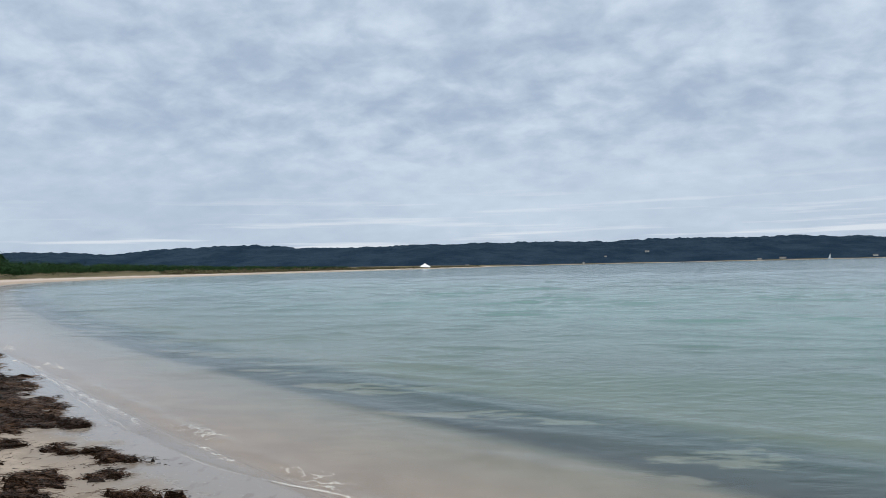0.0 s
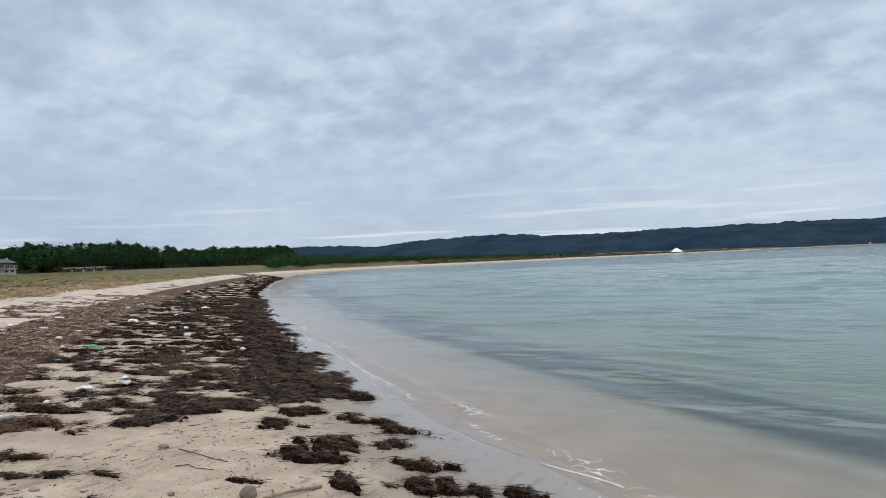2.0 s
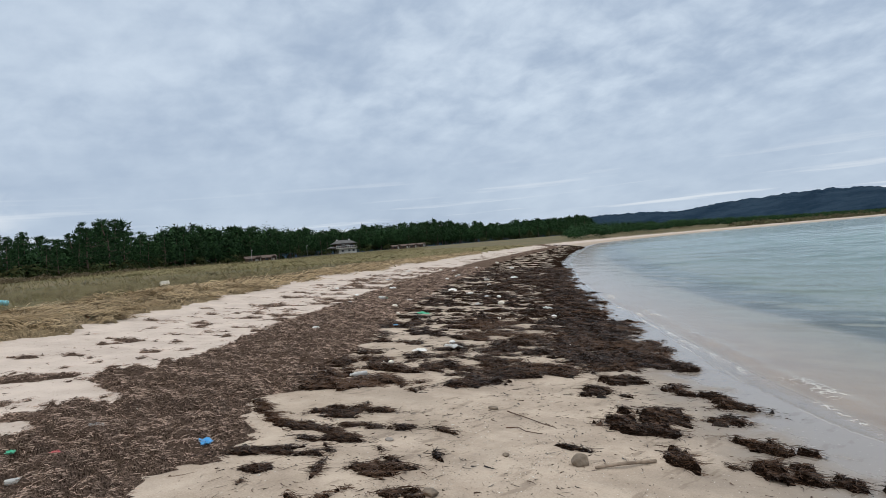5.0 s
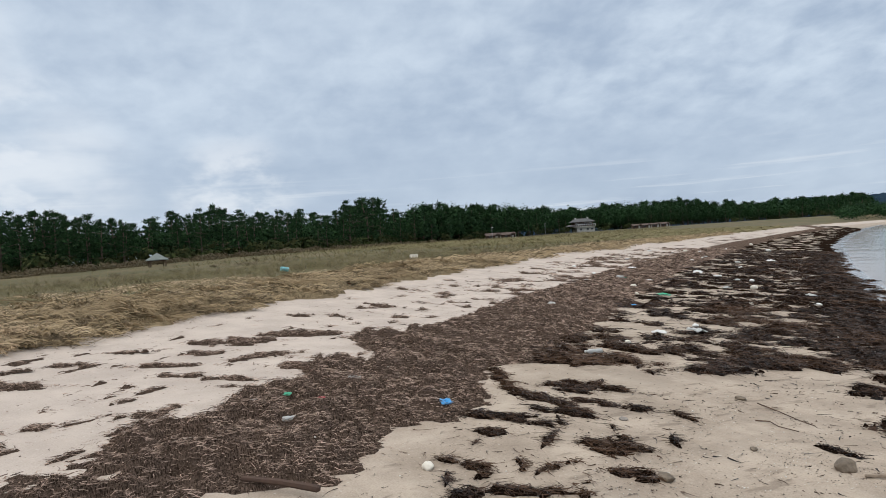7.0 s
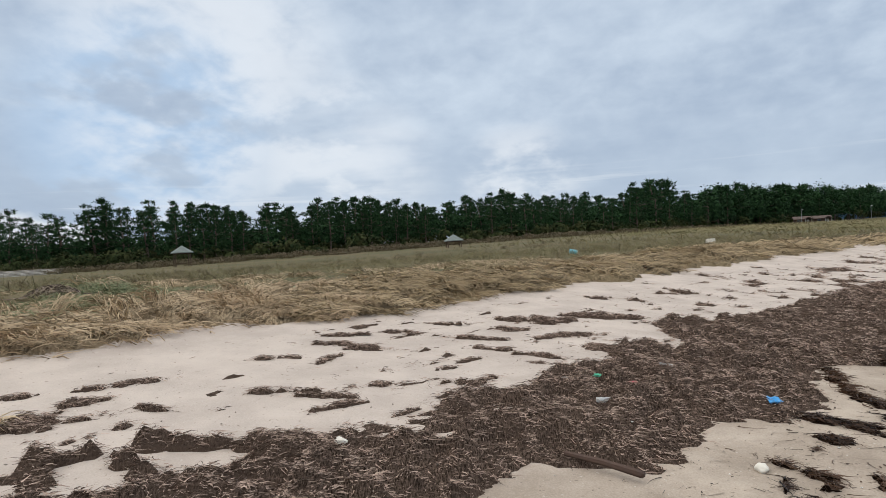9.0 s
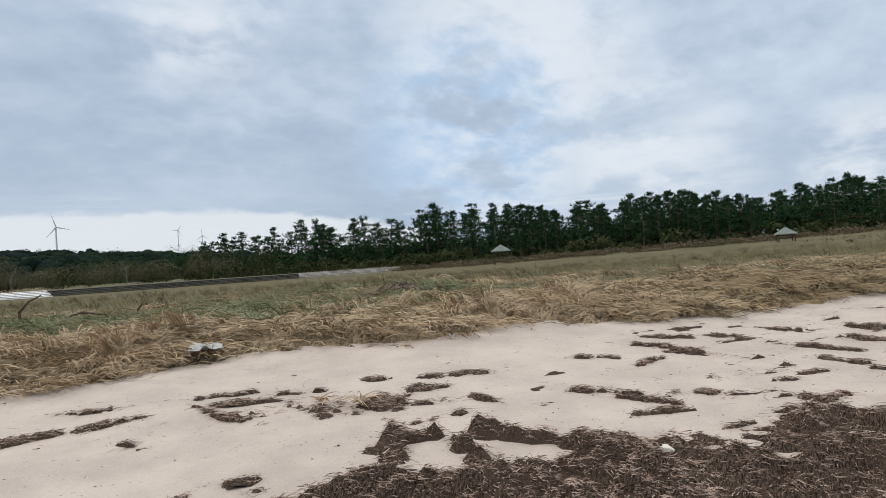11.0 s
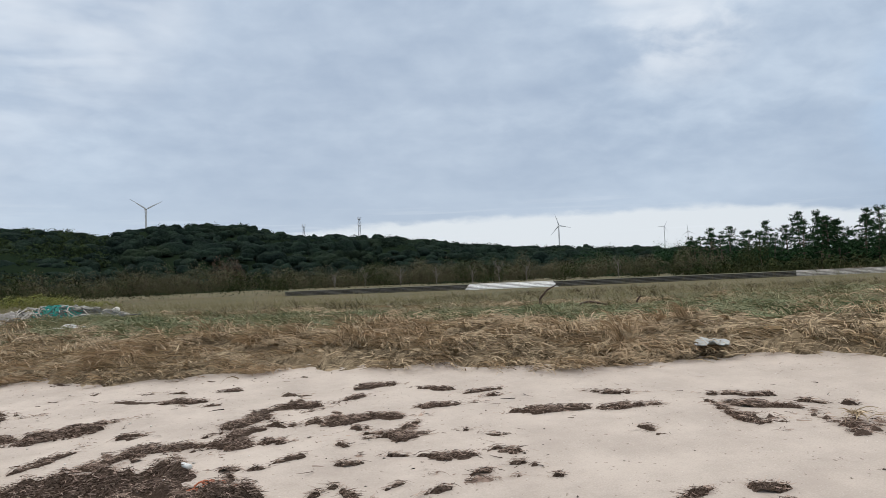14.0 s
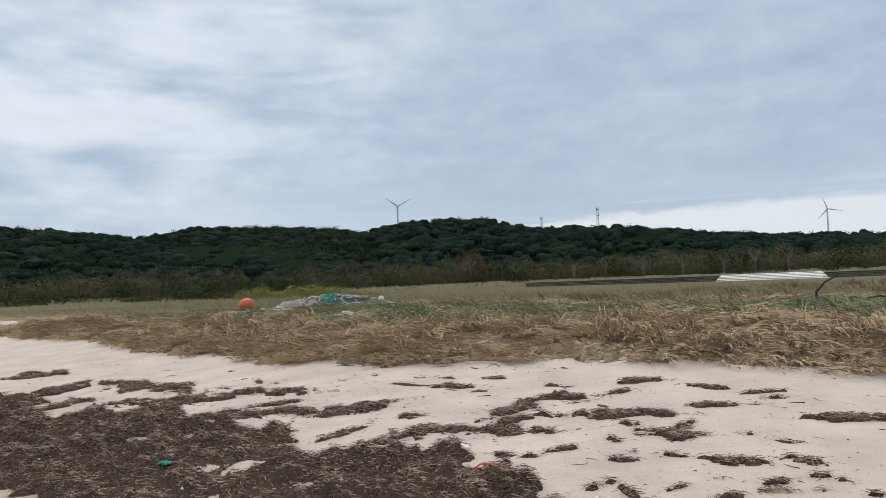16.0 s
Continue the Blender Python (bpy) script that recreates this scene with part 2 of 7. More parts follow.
def stained_pale():
    """White-painted concrete with dark flaking patches."""
    m, k = material("white_concrete")
    p = place(k)
    flakes = k.math("MULTIPLY", k.ramp(k.noise(p, 1.9, 4, 0.65), 0.56, 0.62), k.ramp(k.noise(p, 0.25, 2), 0.45, 0.60))
    col = k.mix(k.ramp(k.noise(p, 0.5, 3), 0.35, 0.65), (0.62, 0.62, 0.60), (0.80, 0.80, 0.78))
    finish(k, k.mix(k.math("MULTIPLY", flakes, 0.75), col, (0.16, 0.15, 0.14)), 0.85, flakes, 0.01)
    return m


M_PALE = stained_pale()
M_TURBINE = grained("turbine_paint", (0.50, 0.52, 0.54), (0.60, 0.62, 0.64), 0.1, 3, 0.5)
M_STEEL = grained("galvanised_steel", (0.25, 0.26, 0.27), (0.36, 0.37, 0.38), 1, 9, 0.5, 0.005, 0.4)
M_HUTROOF = grained("grey_green_shingle", (0.12, 0.145, 0.135), (0.20, 0.225, 0.21), 1.2, 14, 0.8)
M_DARKWOOD = grained("dark_timber", (0.035, 0.022, 0.016), (0.085, 0.05, 0.036), 1, 12, 0.8)
M_GREYROOF = grained("grey_roof", (0.045, 0.045, 0.045), (0.10, 0.10, 0.10), 0.6, 5, 0.7)
M_BROWNROOF = grained("brown_roof", (0.055, 0.038, 0.030), (0.12, 0.085, 0.070), 0.8, 8, 0.8)
M_WALL = grained("pale_plaster", (0.32, 0.32, 0.30), (0.45, 0.45, 0.43), 0.5, 5, 0.85)
M_WHITE = grained("white_paint", (0.70, 0.71, 0.72), (0.82, 0.82, 0.82), 0.4, 5, 0.6)
M_WINDOW = grained("dark_glass", (0.02, 0.025, 0.03), (0.04, 0.045, 0.05), 0.4, 3, 0.12)


def sand_material():
    m, k = material("beach_ground")
    p = place(k)
    s = k.n("ShaderNodeAttribute", attribute_name="inland").outputs["Fac"]
    drift, patches, grain, specks = k.noise(p, 0.35, 4), k.noise(p, 1.7, 5, 0.6), k.noise(p, 90.0, 3), k.noise(p, 38.0, 2, 0.5)
    edge = k.math("MULTIPLY_ADD", k.math("SUBTRACT", patches, 0.5), 1.6, s)
    dry = k.mix(k.ramp(k.math("MULTIPLY_ADD", grain, 0.35, k.math("MULTIPLY", patches, 0.65)), 0.33, 0.68), (0.405, 0.342, 0.294), (0.537, 0.459, 0.395))
    damp = k.mix(k.ramp(k.math("MULTIPLY_ADD", grain, 0.4, k.math("MULTIPLY", patches, 0.6)), 0.3, 0.7), (0.275, 0.220, 0.170), (0.46, 0.383, 0.306))
    wet = k.mix(drift, (0.20, 0.172, 0.145), (0.27, 0.235, 0.20))
    col = k.mix(k.ramp(edge, 4.6, 7.0), damp, dry)
    col = k.mix(k.ramp(edge, 2.0, 0.5), col, wet)
    stain = k.math("MULTIPLY", k.ramp(k.noise(p, 0.8, 5, 0.65), 0.50, 0.62), k.ramp(edge, 5.0, 3.6))
    col = k.mix(k.math("MULTIPLY", stain, 0.35), col, (0.22, 0.18, 0.142))
    trails = k.noise(k.n("ShaderNodeMapping", {"Vector": p, "Rotation": (0, 0, radians(46)), "Scale": (2.6, 0.8, 1.0)}).outputs[0], 2.6, 4, 0.6)
    col = k.mix(k.math("MULTIPLY", k.math("MULTIPLY", k.ramp(trails, 0.57, 0.66), k.ramp(edge, 5.4, 4.0)), 0.5), col, (0.15, 0.115, 0.085))
    # shell grit and bits of weed
    col = k.mix(k.math("MULTIPLY", k.ramp(specks, 0.69, 0.75), 0.5), col, (0.62, 0.58, 0.52))
    col = k.mix(k.math("MULTIPLY", k.ramp(k.noise(p, 23.0, 3, 0.6), 0.66, 0.70), 0.55), col, (0.09, 0.06, 0.04))
    # thin soil and litter behind the beach, turf and scrub farther off
    # litter brown also carries the shade under the thatch, put into its colour
    litter = k.mix(k.ramp(patches, 0.35, 0.65), (0.09, 0.066, 0.038), (0.25, 0.185, 0.108))
    turf = k.mix(k.ramp(k.noise(p, 0.12, 5, 0.6), 0.38, 0.62), (0.135, 0.108, 0.058), (0.095, 0.086, 0.042))
    bare = k.math("MULTIPLY", k.ramp(k.noise(p, 0.8, 3, 0.5), 0.57, 0.62), k.ramp(s, 16.5, 15.0))
    litter = k.mix(bare, litter, (0.42, 0.345, 0.28))
    col = k.mix(k.ramp(k.math("MULTIPLY_ADD", k.noise(p, 9.0, 3), 0.8, s), 11.7, 11.85), col, litter)
    col = k.mix(k.ramp(edge, 13.0, 18.0), col, turf)
    # under water: sand, with dark beds of weed in a broken line
    bed = k.mix(k.ramp(patches, 0.3, 0.7), (0.235, 0.190, 0.152), (0.295, 0.243, 0.196))
    across = k.n("ShaderNodeMapping", {"Vector": p, "Rotation": (0, 0, radians(46.2)), "Scale": (0.16, 0.42, 1)}).outputs[0]
    weed = k.math("MULTIPLY", k.ramp(k.noise(across, 2.0, 6, 0.68), 0.40, 0.47), k.math("MULTIPLY", k.ramp(s, -3.2, -3.9), k.ramp(s, -6.8, -5.4)))
    bed = k.mix(weed, bed, (0.010, 0.010, 0.009))
    col = k.mix(k.ramp(s, -0.2, -0.7), col, bed)
    rough = k.math("MAXIMUM", k.ramp(edge, 0.1, 1.0, 0.12, 0.9), k.ramp(s, -0.4, -0.6, 0.0, 0.95))
    bump = k.math("MULTIPLY_ADD", patches, 1.2, k.math("MULTIPLY", grain, 0.06))
    lumps = k.noise(p, 3.0, 3, 0.5)
    bump = k.math("MULTIPLY", k.math("MULTIPLY_ADD", lumps, 0.8, bump), k.ramp(edge, 0.4, 3.0, 0.05, 1.0))
    finish(k, col, rough, bump, 0.05, 0.8, spec=k.ramp(edge, 0.1, 1.2, 0.45, 0.2))
    return m


def water_material():
    m, k = material("shallow_sea")
    p = place(k)
    depth = k.n("ShaderNodeAttribute", attribute_name="depth").outputs["Fac"]
    turned = k.n("ShaderNodeMapping", {"Vector": p, "Rotation": (0, 0, radians(8)), "Scale": (0.8, 1.4, 1)}).outputs[0]
    fine, lap = k.noise(turned, 9.0, 3, 0.55), k.noise(turned, 2.6, 3, 0.5, 0.3)
    calm = k.ramp(depth, 0.02, 0.5, 0.10, 1.0)
    h = k.math("MULTIPLY_ADD", lap, 0.065, k.math("MULTIPLY", fine, 0.010))
    normal = k.n("ShaderNodeBump", {"Height": k.math("MULTIPLY", h, calm), "Distance": 0.40, "Strength": 1.0}).outputs[0]
    murk = k.mix(k.ramp(depth, 0.04, 0.36), (0.176, 0.174, 0.149), (0.100, 0.194, 0.174))
    murk = k.mix(k.ramp(depth, 1.2, 3.0), murk, (0.074, 0.154, 0.157))
    scatter = k.n("ShaderNodeBsdfDiffuse", {"Color": murk})
    clear = k.n("ShaderNodeBsdfTransparent", {"Color": k.mix(k.ramp(depth, 0.0, 0.5), (1.0, 1.0, 1.0), (0.72, 0.93, 0.90))})
    body = k.n("ShaderNodeMixShader", {0: k.ramp(depth, 0.0, 0.9, 0.0, 0.92), 1: clear.outputs[0], 2: scatter.outputs[0]})
    gloss = k.n("ShaderNodeBsdfGlossy", {"Color": (1, 1, 1, 1), "Roughness": 0.10, "Normal": normal})
    fres = k.math("MULTIPLY", k.n("ShaderNodeFresnel", {"IOR": 1.33, "Normal": normal}).outputs[0], 0.8)
    top = k.n("ShaderNodeMixShader", {0: fres, 1: body.outputs[0], 2: gloss.outputs[0]})
    k.n("ShaderNodeOutputMaterial", {"Surface": top.outputs[0]})
    return m


M_SAND, M_SEA = sand_material(), water_material()


# ---- mesh helpers ----
def mesh_from(name, verts, faces, mat=None, shade=False):
    """A mesh from arrays of corners and of equal-sided faces."""
    verts, faces = np.asarray(verts, np.float32).reshape(-1, 3), np.asarray(faces, np.int32)
    me = bpy.data.meshes.new(name)
    me.vertices.add(len(verts))
    me.vertices.foreach_set("co", verts.ravel())
    n, k = faces.shape
    me.loops.add(n * k)
    me.loops.foreach_set("vertex_index", faces.ravel())
    me.polygons.add(n)
    me.polygons.foreach_set("loop_start", np.arange(0, n * k, k, dtype=np.int32))
    me.polygons.foreach_set("loop_total", np.full(n, k, np.int32))
    if shade:
        me.polygons.foreach_set("use_smooth", np.ones(n, bool))
    me.update(calc_edges=True)
    me.validate()
    if mat:
        me.materials.append(mat)
    return me


def attribute(me, name, values):
    a = me.attributes.new(name, "FLOAT", "POINT")
    a.data.foreach_set("value", np.asarray(values, np.float32))


def grid_faces(rows, cols, wrap=False):
    i = np.arange(rows - 1)[:, None] * cols
    j = np.arange(cols if wrap else cols - 1)[None]
    j2 = (j + 1) % cols
    return np.stack([i + j, i + j2, i + cols + j2, i + cols + j], -1).reshape(-1, 4)


def strips(base, way, length, width, droop, rise, segs=2, rng=None, bend=0.9):
    """Ribbons that start at base, run the way of the angle `way`, rise and droop; corners and faces."""
    n = len(base)
    t = np.linspace(0, 1, segs + 1)[None, :]
    out = np.stack([np.cos(way), np.sin(way)], -1)
    side = np.stack([-np.sin(way), np.cos(way)], -1)
    curl = (rng.random(n) - 0.5)[:, None] * bend if rng is not None else np.zeros((n, 1))
    run = length[:, None] * t
    reach = run * (1 - 0.25 * droop[:, None] * t)
    p = np.empty((n, segs + 1, 3))
    p[..., :2] = base[:, None, :2] + reach[..., None] * out[:, None] + (curl * run * t)[..., None] * side[:, None]
    p[..., 2] = base[:, None, 2] + length[:, None] * (rise[:, None] * t - droop[:, None] * t * t)
    half = 0.5 * width[:, None] * (1 - 0.75 * t**2)
    tilt = rng.random(n) * 1.2 if rng is not None else np.zeros(n)
    off = np.concatenate([side * np.cos(tilt)[:, None], np.sin(tilt)[:, None]], -1)
    v = np.stack([p - half[..., None] * off[:, None], p + half[..., None] * off[:, None]], 2).reshape(-1, 3)
    k = np.arange(n)[:, None] * (segs + 1) * 2 + np.arange(segs)[None] * 2
    return v, np.stack([k, k + 1, k + 3, k + 2], -1).reshape(-1, 4)


def part(name, bm_or_mesh, mat, parent, label="", m=None):
    """One mesh object under a thing or a part."""
    me = bm_or_mesh
    if isinstance(me, bmesh.types.BMesh):
        me = bpy.data.meshes.new(name)
        bm_or_mesh.to_mesh(me)
        bm_or_mesh.free()
    if mat and not me.materials:
        me.materials.append(mat)
    ob = new(name, me)
    ob.parent = parent
    if m is not None:
        ob.matrix_basis = m
    return tagged(ob, label)


def thing(name, label, category, m=None, group="", kind="", data=None):
    ob = new(name, data)
    if m is not None:
        ob.matrix_basis = m
    return tagged(ob, label, category, group, kind)


def box(bm, size, at=(0, 0, 0), rot=(0, 0, 0), bevel=0.0):
    made = bmesh.ops.create_cube(bm, size=1.0, matrix=pose(*at, *rot) @ Matrix.Diagonal((*size, 1)))
    if bevel:
        edges = list({e for v in made["verts"] for e in v.link_edges})
        bmesh.ops.bevel(bm, geom=edges, offset=bevel, segments=2, affect="EDGES", profile=0.6)
    return bm


def tube(bm, a, b, r1, r2, sides=8):
    a, b = Vector(a), Vector(b)
    q = (b - a).to_track_quat("Z", "Y").to_matrix().to_4x4()
    bmesh.ops.create_cone(bm, cap_ends=True, segments=sides, radius1=r1, radius2=r2, depth=(b - a).length, matrix=Matrix.Translation((a + b) / 2) @ q)
    return bm


def hip_roof(bm, w, d, rise, ridge=0.0, z=0.0, thick=0.12):
    """A roof of four slopes with a ridge of that length along x, and a thick eave."""
    c = [(-w / 2, -d / 2, z), (w / 2, -d / 2, z), (w / 2, d / 2, z), (-w / 2, d / 2, z)]
    lo, hi = [bm.verts.new(p) for p in c], [bm.verts.new((x, y, z + thick)) for x, y, _ in c]
    a, b = bm.verts.new((-ridge / 2, 0, z + rise)), bm.verts.new((ridge / 2 + 1e-3, 0, z + rise))
    bm.faces.new(lo[::-1])
    for i in range(4):
        bm.faces.new((lo[i], lo[(i + 1) % 4], hi[(i + 1) % 4], hi[i]))
    bm.faces.new((hi[0], hi[1], b, a)), bm.faces.new((hi[1], hi[2], b)), bm.faces.new((hi[2], hi[3], a, b)), bm.faces.new((hi[3], hi[0], a))
    return bm


def gable_roof(bm, w, d, rise, z=0.0, thick=0.15):
    """Two slopes with the ridge along x."""
    for x0, x1 in ((-w / 2, w / 2),):
        pts = [(-d / 2, z), (0, z + rise), (d / 2, z), (d / 2, z + thick), (0, z + rise + thick), (-d / 2, z + thick)]
        a, b = [bm.verts.new((x0, y, h)) for y, h in pts], [bm.verts.new((x1, y, h)) for y, h in pts]
        for i in range(6):
            bm.faces.new((a[i], a[(i + 1) % 6], b[(i + 1) % 6], b[i]))
        bm.faces.new((a[0], a[5], a[4], a[1])), bm.faces.new((a[1], a[4], a[3], a[2]))
        bm.faces.new((b[1], b[4], b[5], b[0])), bm.faces.new((b[2], b[3], b[4], b[1]))
    return bm


def spot(az, d, dz=0.0):
    p = polar(az, d)
    return (*p, float(ground_z(p)[0]) + dz)


def facing(az, d, dz=0.0, turn=0.0):
    """A place at that bearing, with its front turned to the middle of the beach."""
    return pose(*spot(az, d, dz), 0, 0, az + turn)


def shore_shift(v):
    """How far the shoreline has swung seaward, along the beach."""
    return np.interp(-np.asarray(v), [-100, 8, 20, 30, 56, 90, 126], [0, 0, -0.6, -1.6, -5.4, -12, -20])


# ---- the ground: one sheet out to the horizon ----
rings = np.concatenate([[0.0], np.geomspace(0.5, 4000, 280)])
angles = np.radians(np.arange(0, 360, 0.9))
gp = np.stack([np.cos(angles)[None] * rings[:, None], np.sin(angles)[None] * rings[:, None]], -1).reshape(-1, 2)
gs = inland(gp)
gz = ground_z(gp, gs)
me = mesh_from("ground", np.c_[gp, gz], grid_faces(len(rings), len(angles), True), M_SAND, True)
attribute(me, "inland", gs)
tagged(new("ground", me), "pale sand beach rising to dune grass and turf", "ground", kind="structure")

# ---- the sea ----
wr = np.concatenate([np.geomspace(2.2, 130, 540), np.geomspace(133, 3800, 110)])
wa = np.radians(np.concatenate([np.arange(-100, -42, 2.0), np.arange(-42, 62, 0.32), np.arange(62, 76, 1.5)]))
wp = np.stack([-np.sin(wa)[None] * wr[:, None], np.cos(wa)[None] * wr[:, None]], -1).reshape(-1, 2)
ws = inland(wp)
wz = ground_z(wp, ws)
wd = np.hypot(wp[:, 0], wp[:, 1])


def chop(p):
    """Short-crested wind waves: several trains with wavering crests that come and go."""
    z = np.zeros(len(p))
    for i, (way_, long, high) in enumerate(((-6, 2.4, 0.075), (14, 1.7, 0.055), (-24, 3.3, 0.085), (30, 1.2, 0.034), (4, 5.2, 0.070))):
        a = radians(way_)
        along, across = p[:, 0] * math.sin(a) + p[:, 1] * math.cos(a), p[:, 0] * math.cos(a) - p[:, 1] * math.sin(a)
        phase = 6.283 * along / long + 4.5 * fbm(across / long * 0.35, along / long * 0.30, 300 + i, 2)
        crest = (0.5 + 0.5 * np.sin(phase)) ** 3.0 - 0.3
        z = z + high * crest * np.clip(-0.16 + 2.4 * fbm(across / long * 0.50, along / long * 0.45, 310 + i, 2), 0, 1.3)
    return z


lap = 0.028 * smooth(2.6, 0.2, -ws) * fbm(wp @ ALONG * 0.35, wp @ UP * 0.5, 23, 2)
wave = chop(wp) * smooth(0.8, 6, -ws) * (0.35 + 0.65 * smooth(260, 60, wd)) * smooth(600, 130, wd)
# the last ripple, a low lip that runs up the sand and breaks into foam
def lip_line(v):
    return -3.72 + 0.16 * fbm(v * 0.45, v * 0.02, 131) + 0.05 * fbm(v * 2.2, v * 0.1, 134)


def swash_line(v):
    """How far up the sand the thin sheet of the last ripple has run."""
    return -3.14 - 0.42 * smooth(-6.3, -4.2, v) - 0.2 * smooth(-9, -14, v) + 0.035 * fbm(v * 0.9, v * 0.05, 139) + 0.02 * fbm(v * 3.5, v * 0.1, 140)


wu, wv = wp @ UP, wp @ ALONG
swash = 0.030 * np.exp(-(((wu - shore_shift(wv)) - lip_line(wv)) / 0.10) ** 2) * smooth(-40, -16, wv) * (0.6 + 0.5 * fbm(wv * 0.8, wv * 0, 136))
sea_z = wave + lap + swash - 0.028
sea_z = np.where((wu - shore_shift(wv) < swash_line(wv)) & (wu > -3.6) & (wv > -16), np.maximum(sea_z, wz + 0.003), sea_z)
keep = (ws < 1.5) | (wz < 0.2)
faces = grid_faces(len(wr), len(wa))
me = mesh_from("sea", np.c_[wp, sea_z], faces[keep[faces].all(1)][:, ::-1], M_SEA, True)
attribute(me, "depth", np.maximum(0, -wz - 0.02))
sea = tagged(new("water", me), "calm teal shallow sea with low ripples", "water", kind="structure")
sea.visible_shadow = False

# ---- hills ----
def ridge_at(az, table):
    return np.interp(az, *np.array(table).T)


def leaf_cloud(name, centers, wide, tall, per, size, mat, label, rng, category="shrubs", shell=0.75, slim=0.0):
    """Crowns as clouds of small leaves that lie mostly in uneven rounded shells."""
    n = len(centers)
    q = rng.normal(0, 1, (n, per, 3))
    q[..., 2] = np.abs(q[..., 2]) * 1.1 - 0.25
    q /= np.linalg.norm(q, axis=-1, keepdims=True)
    out = q.reshape(-1, 3).copy()
    lumps = 1 + 0.28 * np.sin(3.1 * q[..., 0] + rng.random((n, 1)) * 6.3) * np.cos(2.7 * q[..., 1] + rng.random((n, 1)) * 6.3)
    q = q * lumps[..., None] * rng.uniform(shell, 1.0, (n, per, 1))
    q = q * np.stack([wide * 0.62, wide * 0.62, tall * 0.62], -1)[:, None]
    q[..., 2] += tall[:, None] * 0.42
    q = (q + centers[:, None]).reshape(-1, 3)
    m = len(q)
    s = rng.uniform(0.6, 1.3, m)[:, None] * size
    nrm = out + rng.normal(0, 0.28, (m, 3))
    d1 = np.cross(nrm, rng.normal(0, 1, (m, 3)))
    d1 /= np.linalg.norm(d1, axis=1)[:, None]
    d2 = np.cross(nrm, d1)
    d2 /= np.linalg.norm(d2, axis=1)[:, None]
    if slim:
        d1 = rng.normal(0, 0.33, (m, 3)) + (0, 0, 1)
        d2 = np.cross(d1, rng.normal(0, 1, (m, 3)))
        d2 *= slim / np.linalg.norm(d2, axis=1)[:, None]
        s = s * 1.8
    v = np.stack([q - d2 * s * 0.5, q + d2 * s * 0.5, q + d1 * s], 1).reshape(-1, 3)
    return thing(name, label, category, kind="stuff", data=mesh_from(name, v, np.arange(m * 3).reshape(-1, 3), mat))


def crowns(name, pts, size, mat, label, rng):
    """Many uneven rounded tree crowns joined into one mesh."""
    bm = bmesh.new()
    bmesh.ops.create_icosphere(bm, subdivisions=2, radius=1.0)
    unit = np.array([v.co[:] for v in bm.verts])
    faces = np.array([[v.index for v in f.verts] for f in bm.faces if f.calc_center_median().z > -0.35])
    bm.free()
    n = len(pts)
    ph = rng.random((n, 1, 3)) * 6.3
    bump = np.sin(unit[None] * 3.3 + ph).sum(-1) * 0.13 + rng.normal(0, 0.07, (n, len(unit)))
    v = unit[None] * (1 + bump)[..., None] * size[:, None, None] * np.stack([rng.uniform(0.9, 1.7, n), rng.uniform(0.9, 1.7, n), rng.uniform(0.55, 1.15, n)], -1)[:, None] + pts[:, None]
    f = (faces[None] + np.arange(n)[:, None, None] * len(unit)).reshape(-1, 3)
    return thing(name, label, "woodland", kind="stuff", data=mesh_from(name, v, f, mat, True))


def canopy_material(name, dark, light, warm):
    """Leaves of a wood: each crown and each stand with a tone of its own."""
    m, k = material(name)
    p = place(k)
    r = k.n("ShaderNodeNewGeometry").outputs["Random Per Island"]
    crown, mass = k.noise(p, 0.16, 2, 0.5), k.noise(p, 0.022, 3)
    col = k.mix(k.ramp(k.math("MULTIPLY_ADD", r, 0.25, crown), 0.42, 0.82), dark, light)
    col = k.mix(k.math("MULTIPLY", k.ramp(mass, 0.50, 0.66), 0.7), col, warm)
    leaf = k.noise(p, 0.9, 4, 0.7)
    # shade in the gaps between leaves is mixed into the colour, where the bump dips
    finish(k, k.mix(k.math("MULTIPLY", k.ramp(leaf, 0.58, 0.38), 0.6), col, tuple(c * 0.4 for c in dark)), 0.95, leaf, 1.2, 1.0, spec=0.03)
    return m


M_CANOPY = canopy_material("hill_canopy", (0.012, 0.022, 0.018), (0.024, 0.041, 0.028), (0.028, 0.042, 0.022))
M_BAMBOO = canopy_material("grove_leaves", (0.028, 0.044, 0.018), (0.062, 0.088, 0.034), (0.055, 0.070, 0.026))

# wooded hill inland: bearings of the ridge and its rise in degrees
RIDGE = [(100, 0.6), (125, 1.2), (135, 2.0), (143, 2.4), (148, 2.75), (152, 3.1), (156, 3.6), (160, 4.05), (165, 4.1), (168, 4.4), (170, 5.05), (174, 5.2),
         (178, 5.0), (180.5, 4.4), (184, 4.75), (190.5, 5.0), (195, 4.8), (198, 4.35), (201, 4.6), (205, 5.0), (212, 4.9), (230, 4.0), (250, 3.0)]


